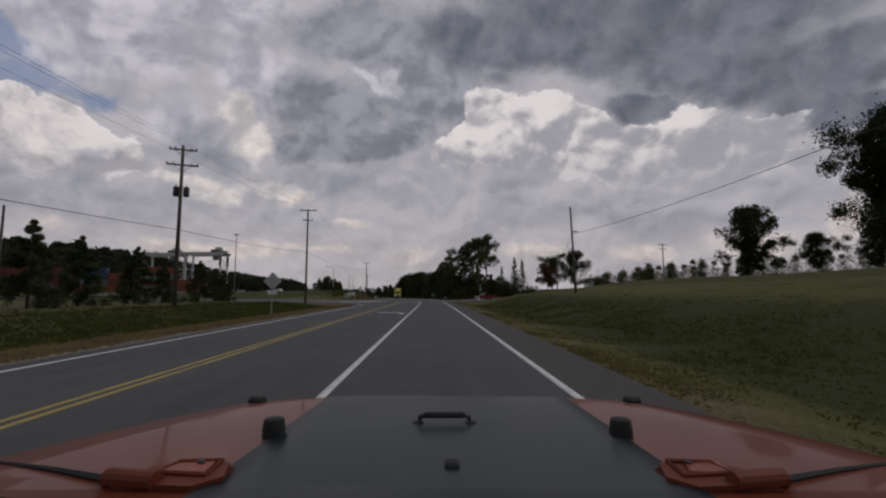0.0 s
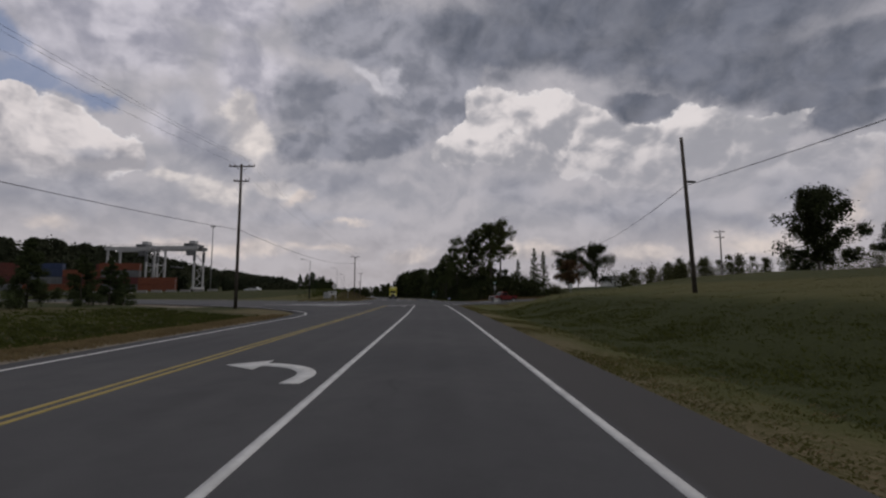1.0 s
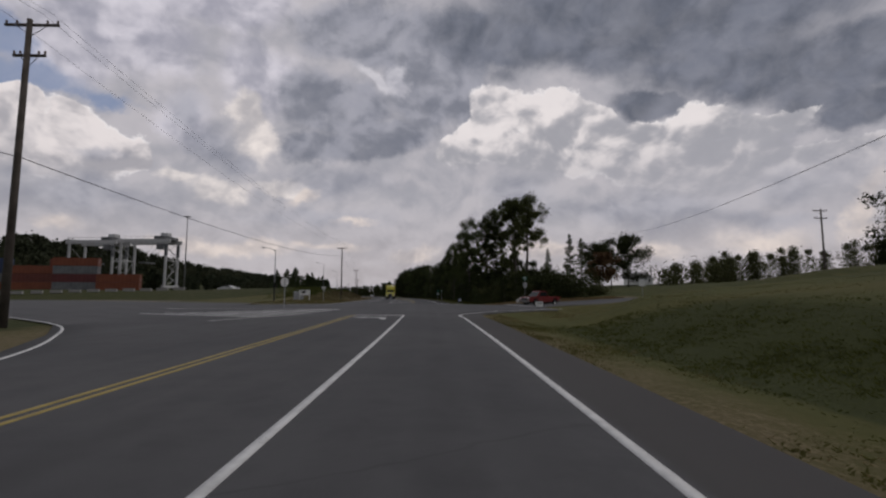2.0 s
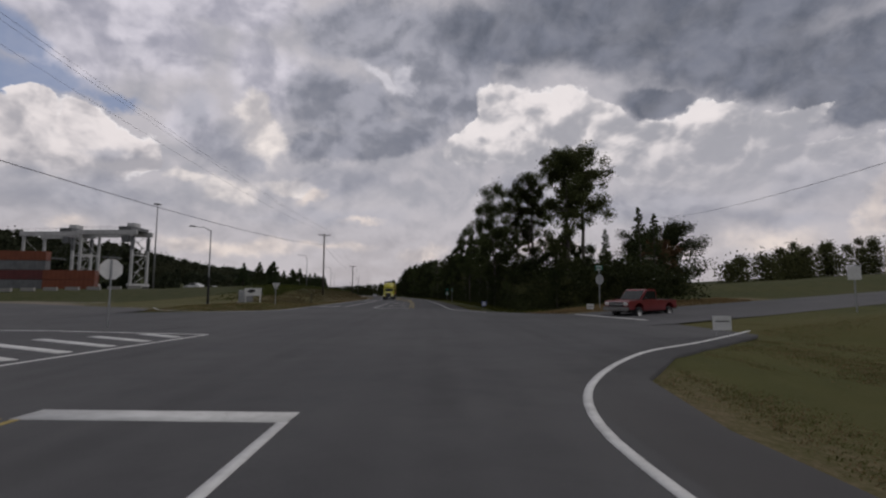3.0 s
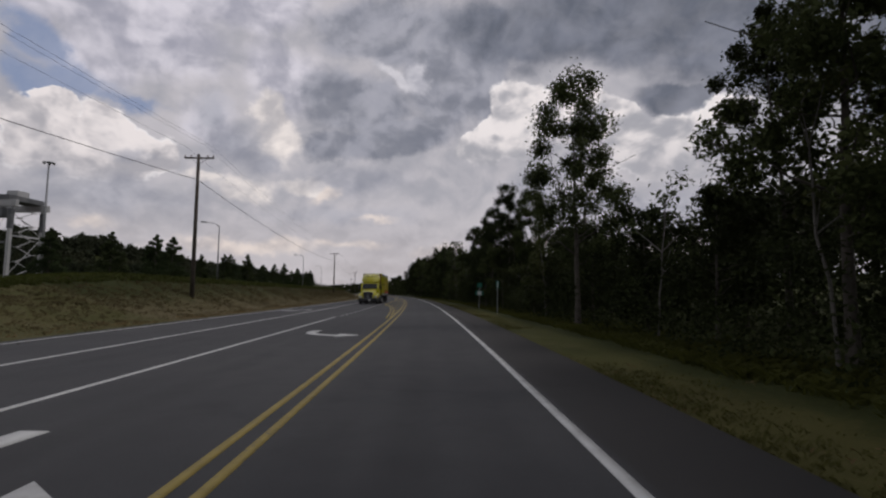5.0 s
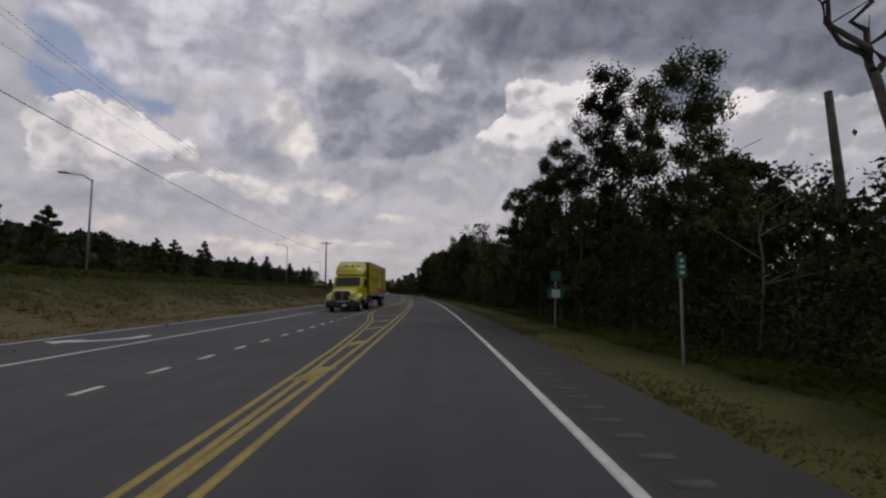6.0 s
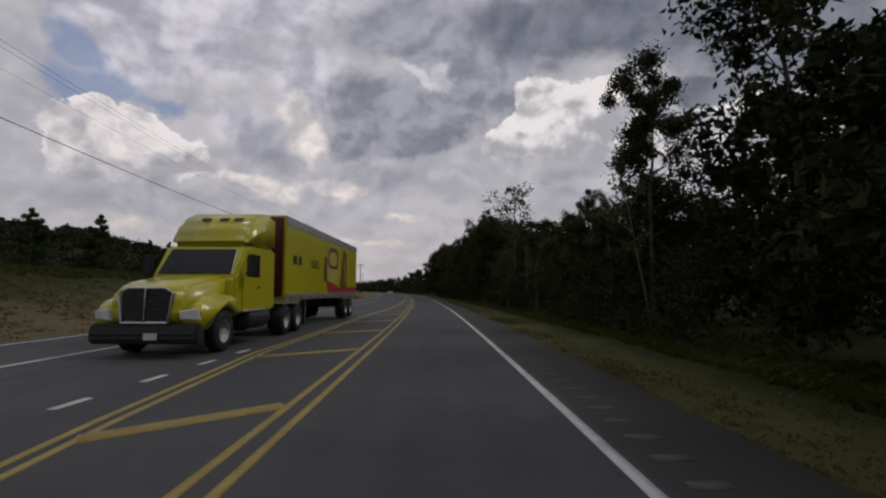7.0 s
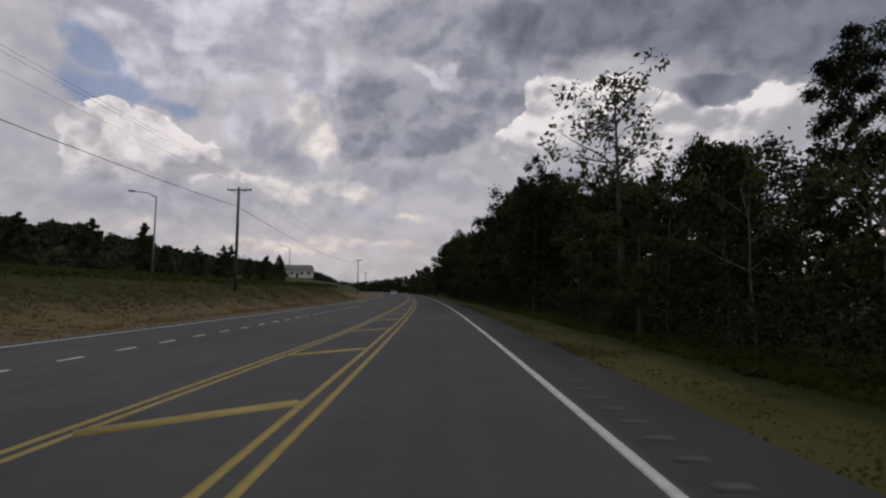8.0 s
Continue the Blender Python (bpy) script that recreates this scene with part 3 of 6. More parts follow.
def ribbon(parent, name, mat, s0, s1, where, width, step=2.0):
    """A painted stripe along the road; where: its d, as a number or a function of s."""
    f = where if callable(where) else (lambda s: where)
    n = max(1, int(math.ceil((s1 - s0) / step)))
    verts, quads = [], []
    for i in range(n + 1):
        s = s0 + (s1 - s0) * i / n
        for d, z in ((f(s) - width / 2, -0.004), (f(s) - width / 2, 0.006), (f(s) + width / 2, 0.006), (f(s) + width / 2, -0.004)):
            x, y, _ = road_xy(s, d)
            verts.append((x, y, grade(s) + z))
    for i in range(n):
        for k in range(3):
            a = i * 4 + k
            quads.append((a, a + 1, a + 5, a + 4))
    quads += [(0, 3, 2, 1), (n * 4, n * 4 + 1, n * 4 + 2, n * 4 + 3)]
    return put(name, quick_mesh(name, verts, quads), mat, parent)


def stroke(parent, name, mat, pts, width, over=lambda s, d: grade(s)):
    """A painted stripe through plan points (s, d), for bends, bars and arrows."""
    verts, quads = [], []
    p = [Vector(road_xy(s, d)[:2]) for s, d in pts]
    w = width if isinstance(width, (list, tuple)) else [width] * len(p)
    for i, q in enumerate(p):
        t = (p[min(i + 1, len(p) - 1)] - p[max(i - 1, 0)]).normalized()
        nrm = Vector((t.y, -t.x)) * (w[i] / 2)
        z = over(*pts[i])
        for c, h in ((q - nrm, -0.004), (q - nrm, 0.007), (q + nrm, 0.007), (q + nrm, -0.004)):
            verts.append((c.x, c.y, z + h))
    n = len(p) - 1
    for i in range(n):
        for k in range(3):
            a = i * 4 + k
            quads.append((a, a + 1, a + 5, a + 4))
    quads += [(0, 3, 2, 1), (n * 4, n * 4 + 1, n * 4 + 2, n * 4 + 3)]
    return put(name, quick_mesh(name, verts, quads), mat, parent)


def smooth_path(pts, n=6):
    out = []
    for i in range(len(pts) - 1):
        p0, p1, p2, p3 = (Vector(pts[max(0, min(len(pts) - 1, i + k))]) for k in (-1, 0, 1, 2))
        for j in range(n):
            u = j / n
            out.append(tuple(0.5 * (2 * p1 + (p2 - p0) * u + (2 * p0 - 5 * p1 + 4 * p2 - p3) * u * u + (3 * p1 - p0 - 3 * p2 + p3) * u ** 3)))
    return out + [tuple(pts[-1])]


def gore_d(s):
    """Left rim of the hatched strip beside the double yellow line."""
    return -3.72 - float(np.interp(s, (150, 160, 166, 172, 178, 184, 189, 201, 208, 215, 260, 330), (0.0, 0.35, 0.65, 1.0, 1.75, 2.25, 2.15, 2.05, 1.7, 1.4, 1.0, 0.1)))


def turn_arrow(parent, s, d, mirror=1, back=1, size=1.0):
    """A bent turn arrow; back: -1 where it points against the walk."""
    def at(u, v):
        return (s + back * u * size, d - mirror * back * v * size)
    bend = smooth_path([(-1.0, -0.62), (-0.1, -0.66), (0.55, -0.35), (0.95, 0.2), (1.0, 0.55)])
    arrow = stroke(parent, "turn_arrow", WHITE_LINE, [at(u, v) for u, v in bend], [0.34 * size] * len(bend))
    stroke(arrow, "arrow_head", WHITE_LINE, [at(1.0, 0.5), at(1.0, 1.25)], [1.25 * size, 0.04])


def build_markings():
    mk = thing("road_marking", "worn white and yellow lines painted on asphalt", "road marking", Matrix(), kind="structure")
    # before the junction
    ribbon(mk, "edge_line", WHITE_LINE, -60, 76, 0.0, 0.13)
    ribbon(mk, "lane_line", WHITE_LINE, -60, 79.4, -3.66, 0.13)
    for off in (-0.12, 0.12):
        ribbon(mk, "yellow_line", YELLOW_LINE, -60, 79.6, -6.95 + off, 0.1)
    ribbon(mk, "edge_line", WHITE_LINE, -60, 51, -10.15, 0.11)
    stroke(mk, "corner_line", WHITE_LINE, smooth_path([(51, -10.05), (55.5, -10.3), (60, -11.6), (65, -14.4), (71, -18.9), (78, -27)]), 0.11)
    stroke(mk, "corner_line", WHITE_LINE, smooth_path([(76, 0.0), (79.2, -0.05), (82, 0.9), (85.4, 3.3), (87.8, 6.2), (91.5, 10.2), (95.5, 14.0)]), 0.13)
    stroke(mk, "stop_bar", WHITE_LINE, [(79.8, -6.9), (79.6, -3.6)], 0.45)
    turn_arrow(mk, 33.4, -4.9)
    turn_arrow(mk, 76.2, -5.3)
    # painted island in the mouth of the access road
    stroke(mk, "gore_line", WHITE_LINE, [(90.6, -9.8), (79.8, -11.2), (74, -13.5)], 0.13)
    stroke(mk, "gore_line", WHITE_LINE, [(90.6, -9.8), (92.5, -17), (93.5, -26)], 0.13)
    for i in range(10):
        u = i / 10
        stroke(mk, "gore_bar", WHITE_LINE, [(89.6 - 13.0 * u, -10.3 - 2.2 * u), (90.9 - 9.0 * u, -12.2 - 11 * u)], 0.35)
    # stop line of the side road
    stroke(mk, "stop_bar", WHITE_LINE, [(103.2, 7.4), (101.3, 7.95), (99.4, 8.5), (97.4, 9.1)], 0.35, lambda s, d: grade(s) + 0.034 * max(0.0, side_road(s, d)[0] - 4) + 0.006)
    # beyond the junction
    stroke(mk, "corner_line", WHITE_LINE, smooth_path([(109.0, 2.5), (111.5, 1.2), (114, 0.35), (117, 0.03), (121, 0.0)]), 0.13)
    ribbon(mk, "edge_line", WHITE_LINE, 121, 900, 0.0, 0.13)
    for off in (-0.12, 0.12):
        ribbon(mk, "yellow_line", YELLOW_LINE, 118.6, 900, -3.42 + off * 1.25, 0.11)
    stroke(mk, "stop_bar", WHITE_LINE, [(118.9, -7.1), (118.4, -3.6)], 0.42)
    ribbon(mk, "lane_line", WHITE_LINE, 118.9, 151.5, -7.0, 0.12)
    for i in range(18):
        ribbon(mk, "dash", WHITE_LINE, 152.9 + 1.83 * i, 153.55 + 1.83 * i, lambda s: -6.85 + 0.012 * (s - 152), 0.12)
    ribbon(mk, "lane_line", WHITE_LINE, 122.5, 204.2, -10.3, 0.12)
    for i in range(22):
        ribbon(mk, "dash", WHITE_LINE, 205.5 + 1.83 * i, 206.2 + 1.83 * i, lambda s: -10.0 + 0.022 * (s - 205), 0.12)
    ribbon(mk, "edge_line", WHITE_LINE, 119, 420, lambda s: left_limit(s) + 0.55, 0.11)
    stroke(mk, "corner_line", WHITE_LINE, smooth_path([(119, -13.9), (114.5, -14.4), (112, -16.2), (111.6, -19.5), (114, -24), (120, -28)]), 0.12)
    turn_arrow(mk, 127.4, -5.2, back=-1)
    turn_arrow(mk, 140.5, -5.2, back=-1)
    turn_arrow(mk, 124.7, -12.0, mirror=-1, back=-1)
    turn_arrow(mk, 163.2, -12.0, mirror=-1, back=-1)
    # hatched strip
    for off in (-0.11, 0.11):
        ribbon(mk, "yellow_line", YELLOW_LINE, 150, 330, lambda s, o=off: gore_d(s) + o, 0.1)
    for s in (156.5, 161.5, 167.2, 172.2, 178.0, 184.0, 190.0, 196.2, 202.8, 208.8, 215.5, 222, 228.5, 235, 242, 249, 256, 263):
        stroke(mk, "hatch_bar", YELLOW_LINE, [(s + 0.7, -3.62), (s - 0.7, gore_d(s - 0.7) + 0.1)], 0.34)
    # rumble strip in the shoulder
    for i in range(120):
        ribbon(mk, "rumble_groove", RUMBLE, 140 + 0.6 * i, 140.16 + 0.6 * i, 0.5, 0.34)


RUMBLE = surface("rumble_groove", (0.072, 0.069, 0.067), (0.10, 0.098, 0.095), 0.9)
build_ground()
build_roads()
build_markings()


# ---- trees and growth ----
def leaf_cloud(rng, centres, radii, counts, size, droop=0.0, slim=0.5, up=0.5):
    """Many small pointed leaves or sprays, each a bent diamond, gathered round centres."""
    c = np.repeat(np.asarray(centres, float), counts, axis=0)
    r = np.repeat(np.asarray(radii, float), counts)
    n = len(c)
    v = rng.normal(size=(n, 3))
    v /= np.linalg.norm(v, axis=1)[:, None]
    reach = rng.random(n) ** 0.6 * np.where(rng.random(n) < 0.09, 1.5, 1.0)
    p = c + v * (r * reach)[:, None] * np.array([1, 1, 0.95])
    a = rng.normal(size=(n, 3))
    a[:, 2] -= droop
    a /= np.linalg.norm(a, axis=1)[:, None]
    nrm = rng.normal(size=(n, 3)) + np.array([0, 0, up])
    b = np.cross(nrm, a)
    b /= np.linalg.norm(b, axis=1)[:, None] + 1e-9
    s = size * (0.6 + 0.8 * rng.random(n))[:, None]
    k = np.cross(a, b) * s * 0.18
    verts = np.stack([p - a * s * 0.5, p + b * s * slim * 0.5 + k, p + a * s * 0.5, p - b * s * slim * 0.5 + k], axis=1).reshape(-1, 3)
    return verts, np.arange(n * 4).reshape(-1, 4)


def limb(rng, start, end, sag, n=5):
    a, b = np.array(start), np.array(end)
    out = []
    for i in range(n + 1):
        u = i / n
        w = np.sin(u * math.pi) * rng.normal(size=3) * sag * np.linalg.norm(b - a)
        out.append(tuple(a + (b - a) * u + w * (1 if 0 < i < n else 0)))
    return out


def broad_tree(name, seed, height, width, base, leaves=7000, size=0.26, leaf=None, bark=None, gaps=0.35, lean=0.03, label="", group="", trunk_r=0.0, stems=1):
    """A broad-leaved tree: tapered trunk, limbs, and a crown of sprays with gaps. base: the height at which the crown begins."""
    rng = np.random.default_rng(seed)
    tree = thing(name, label, "tree", Matrix(), group)
    wood, twigs = bmesh.new(), bmesh.new()
    centres, radii = [], []
    for st in range(stems):
        r0 = trunk_r or height * 0.016
        off = rng.normal(size=2) * (0.5 if stems > 1 else 0.0)
        top_off = rng.normal(size=2) * height * lean + off * 2
        h = height * (1 - 0.1 * st)
        trunk = [(off[0] + top_off[0] * u ** 1.5 + rng.normal() * 0.05 * h * 0.1 * u, off[1] + top_off[1] * u ** 1.5 + rng.normal() * 0.05 * h * 0.1 * u, u * h * 0.94) for u in np.linspace(0, 1, 9)]
        tube(wood, [(trunk[0][0], trunk[0][1], -0.3)] + trunk, [r0 * 1.35, r0 * 1.2] + [r0 * (1 - 0.9 * u) for u in np.linspace(0.1, 1, 8)], 8)
        n_limb = int(11 + height * 0.9)
        for i in range(n_limb):
            u = base / h + (1 - base / h) * (i + rng.random() * 0.8) / n_limb
            u = min(u, 0.97)
            k = u * 8
            j = min(int(k), 7)
            p = np.array(trunk[j]) + (np.array(trunk[j + 1]) - np.array(trunk[j])) * (k - j)
            v = (u - base / h) / (1 - base / h)
            reach = width / 2 * (math.sin(math.pi * min(1, 0.22 + 0.78 * v)) ** 0.6) * (0.55 + 0.6 * rng.random())
            ang = i * 2.399 + rng.normal() * 0.4
            end = p + np.array([math.cos(ang) * reach, math.sin(ang) * reach, reach * (0.25 + 0.5 * rng.random())])
            tube(twigs, limb(rng, p, end, 0.05), [max(0.012, r0 * 0.34 * (1 - 0.85 * w) * (1.1 - v)) for w in np.linspace(0, 1, 6)], 5, cap=False)
            for w in (0.3, 0.55, 0.8, 1.02):
                if rng.random() < gaps * (0.6 if w > 0.9 else 1.0):
                    continue
                q = p + (end - p) * w + rng.normal(size=3) * (0.12 + 0.022 * height)
                centres.append(q)
                radii.append(width * (0.075 + 0.075 * rng.random()))
    part("trunk", wood, bark or BARK, tree, smooth=True)
    tagged(part("branchwork", twigs, bark or BARK, tree, smooth=True), kind="stuff")
    per = max(20, int(leaves / len(centres)))
    counts = [int(per * (0.5 + rng.random())) for _ in centres]
    v, q = leaf_cloud(rng, centres, radii, counts, size)
    put("crown", quick_mesh("crown", v, q), leaf or LEAF_SHADED, tree)
    return tree


def conifer(name, seed, height, width, label, group, leaves=2600, size=0.28, base=0.3):
    """A young pine: straight trunk and whorls of drooping needle sprays narrowing to the tip."""
    rng = np.random.default_rng(seed)
    tree = thing(name, label, "tree", Matrix(), group)
    wood, twigs = bmesh.new(), bmesh.new()
    tube(wood, [(0, 0, -0.2), (0.03, 0, height * 0.5), (0, 0.02, height)], [height * 0.018, height * 0.011, 0.015], 7)
    centres, radii = [], []
    n = int(height * 5.5)
    for i in range(n):
        u = (i + rng.random()) / n
        z = base + (height - base) * u
        reach = width / 2 * (1 - u) ** 0.8 * (0.6 + 0.55 * rng.random()) + 0.08
        ang = i * 2.399 + rng.normal() * 0.5
        end = (math.cos(ang) * reach, math.sin(ang) * reach, z + reach * 0.15)
        tube(twigs, [(0, 0, z), end], [0.03 * (1 - u) + 0.008, 0.006], 4, cap=False)
        for w in (0.45, 0.9):
            centres.append((end[0] * w, end[1] * w, z + (end[2] - z) * w))
            radii.append(0.13 + 0.16 * width * (1 - u) * 0.6)
    part("trunk", wood, BARK, tree, smooth=True)
    tagged(part("branchwork", twigs, BARK, tree, smooth=True), kind="stuff")
    v, q = leaf_cloud(rng, centres, radii, [max(6, leaves // len(centres))] * len(centres), size, 0.0, 0.22, 0.2)
    put("crown", quick_mesh("crown", v, q), NEEDLES, tree)
    return tree


def tall_pine(name, seed, height, label, group, leaves=11000):
    """A tall roadside pine: long bare trunk, short ragged limbs, a heavier clumped head."""
    rng = np.random.default_rng(seed)
    tree = thing(name, label, "tree", Matrix(), group)
    wood, twigs = bmesh.new(), bmesh.new()
    path = [(0.25 * math.sin(u * 5), 0.2 * math.sin(u * 4 + 1), height * 0.97 * u) for u in np.linspace(0, 1, 10)]
    tube(wood, [(0, 0, -0.3)] + path, [0.26] + [0.24 * (1 - 0.85 * u) for u in np.linspace(0, 1, 10)], 9)
    centres, radii = [], []
    for i in range(46):
        u = 0.30 + 0.68 * (i + rng.random()) / 46
        k = u * 9
        j = min(8, int(k))
        p = np.array(path[j]) + (np.array(path[j + 1]) - np.array(path[j])) * (k - j)
        reach = (1.1 + 1.3 * rng.random()) if u < 0.62 else (1.6 + 1.5 * rng.random()) * math.sin(math.pi * min(0.98, (u - 0.5) / 0.5)) ** 0.4
        ang = i * 2.399 + rng.normal() * 0.5
        end = p + np.array([math.cos(ang) * reach, math.sin(ang) * reach, reach * (0.1 + 0.4 * rng.random())])
        tube(twigs, limb(rng, p, end, 0.06, 4), [0.05, 0.04, 0.03, 0.02, 0.012], 5, cap=False)
        for w in (0.6, 1.0):
            if rng.random() < 0.22:
                continue
            centres.append(p + (end - p) * w)
            radii.append((0.42 if u < 0.62 else 0.62) * (0.7 + 0.6 * rng.random()))
    part("trunk", wood, BARK, tree, smooth=True)
    tagged(part("branchwork", twigs, BARK, tree, smooth=True), kind="stuff")
    v, q = leaf_cloud(rng, centres, radii, [leaves // len(centres)] * len(centres), 0.24, 0.0, 0.3, 0.3)
    put("crown", quick_mesh("crown", v, q), LEAF_MID, tree)
    return tree


def plant(tree, spots):
    """Sets copies of a tree at (s, d, scale, turn); the first takes the tree itself."""
    for i, (s, d, k, turn) in enumerate(spots):
        m = spot(s, d, turn, -0.05) @ Matrix.Scale(k, 4)
        if i == 0:
            tree.matrix_basis = m
        else:
            c = copy_thing(tree, m)
            c.scale = (k, k, k)


def canopy(s):
    """Height of the roadside wood along the road."""
    return float(np.interp(s, (110, 122, 127, 140, 150, 157, 164, 169, 185, 200, 212, 219, 233, 260, 330), (3.8, 4.3, 5.8, 6.4, 5.6, 4.4, 4.8, 8.5, 8.5, 6.6, 7.3, 8.8, 11.5, 14.5, 16.5)))


def grow_woods():
    rng = random.Random(7)
    wood = "trees of the roadside wood"
    lab = "dark green broad-leaved tree with a ragged crown in the roadside wood"
    slim = "tall dark slender tree with see-through crown in the wood"
    kinds = [
        broad_tree("oak", 11, 12.0, 6.5, 2.2, 5200, 0.30, LEAF_SHADED, label=lab, group=wood),
        broad_tree("maple", 12, 13.5, 5.8, 3.0, 5200, 0.29, LEAF_SHADED, label=lab, group=wood, gaps=0.42),
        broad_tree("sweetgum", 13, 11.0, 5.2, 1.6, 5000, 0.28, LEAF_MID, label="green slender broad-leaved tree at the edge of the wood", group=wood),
        broad_tree("poplar", 14, 15.0, 5.4, 3.6, 5200, 0.28, LEAF_SHADED, label=slim, group=wood, gaps=0.48),
        broad_tree("young_oak", 15, 8.0, 5.0, 0.8, 5000, 0.27, LEAF_SHADED, label="low bushy dark green tree at the wood's edge", group=wood, gaps=0.25),
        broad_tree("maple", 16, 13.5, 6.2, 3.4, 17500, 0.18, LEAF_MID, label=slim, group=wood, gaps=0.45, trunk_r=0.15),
        broad_tree("poplar", 17, 15.0, 5.6, 4.0, 17000, 0.17, LEAF_SHADED, label=slim, group=wood, gaps=0.5, trunk_r=0.15),
    ]
    full = (12.0, 13.5, 11.0, 15.0, 8.0, 13.5, 15.0)
    spots = [[] for _ in kinds]
    # trees that stand out: kind, s, d, height
    for k, s, d, h in ((5, 125.5, 5.9, 13.6), (6, 126.6, 10.0, 15.4), (5, 131.5, 6.2, 10.4), (5, 143.8, 5.2, 11.5), (6, 137, 9.5, 11.0), (6, 170, 7.2, 13.0), (5, 166.6, 9.2, 11.3), (0, 170, 8.0, 9.0),
                       (6, 178.0, 7.4, 12.0), (0, 184.0, 8.0, 11.0), (3, 199.3, 10.5, 12.0), (6, 190.5, 7.0, 11.5), (1, 233, 7.0, 12.2), (1, 245.6, 7.4, 13.5), (0, 252, 9.0, 14.5), (3, 262, 8.0, 15.5), (2, 239, 6.8, 11.0),
                       (1, 228, 9.5, 10.0), (6, 211.5, 12.2, 10.4), (4, 118, 6.4, 3.8), (4, 121.5, 12.5, 6.6), (4, 124, 15.5, 6.6), (2, 126, 18.5, 6.0), (4, 128, 21.5, 4.6), (4, 122, 9.0, 5.0), (4, 121, 5.0, 3.4)):
        spots[k].append((s, d, h / full[k], rng.uniform(0, 360)))
    # the wood behind and between them
    s = 113.0
    while s < 330:
        for d, chance in ((6.2, 0.85), (9.4, 0.85), (13.4, 0.75), (19, 0.4), (26, 0.3)):
            if rng.random() < chance:
                ds, dd = s + rng.uniform(-1.6, 1.6), d + rng.uniform(-1.1, 1.3)
                if ds < 128 and dd > 14 or s < 116 and dd < 6:
                    continue
                k = rng.choice((0, 2, 4, 4)) if d < 10 else rng.choice((0, 1, 2, 3, 4))
                tall = canopy(ds) * rng.uniform(0.8, 1.08) * (0.8 if d < 7 else 0.92 if d < 10 else 1.0)
                spots[k].append((ds, dd, max(tall, 2.6) / full[k], rng.uniform(0, 360)))
        s += 4.6 if s < 230 else 6.0
    for tree, where in zip(kinds, spots):
        plant(tree, where)


def far_row(name, label, rng, path, height, leaves, size, mat, depth=8.0, floor=0.0, wide=1.0):
    """Distant woods as one mass of sprays gathered into many crowns along a line of (s, d)."""
    centres, radii = [], []
    for (s0, d0, h0), (s1, d1, h1) in zip(path, path[1:]):
        n = max(2, int(math.hypot(s1 - s0, d1 - d0) / 2.6))
        for i in range(n):
            u = (i + rng.random()) / n
            s, d = s0 + (s1 - s0) * u, d0 + (d1 - d0) * u + rng.uniform(-depth, depth)
            h = (h0 + (h1 - h0) * u) * rng.uniform(0.72, 1.08) * height
            x, y, _ = road_xy(s, d)
            z = land(s, d) - 0.05
            w = rng.uniform(1.5, 2.7) * wide
            for k in range(4):
                v = (k + 0.5) / 4
                centres.append((x + rng.uniform(-0.6, 0.6), y + rng.uniform(-0.6, 0.6), z + floor + h * v * 0.92))
                radii.append(w * (0.75 + 0.35 * math.sin(math.pi * v)) * (0.62 if k == 3 else 1))
    counts = [max(4, leaves // len(centres))] * len(centres)
    v, q = leaf_cloud(np.random.default_rng(len(centres)), centres, radii, counts, size, 0, 0.7)
    ob = put(name, quick_mesh(name, v, q), mat)
    return tagged(ob, label, "woods", kind="stuff")


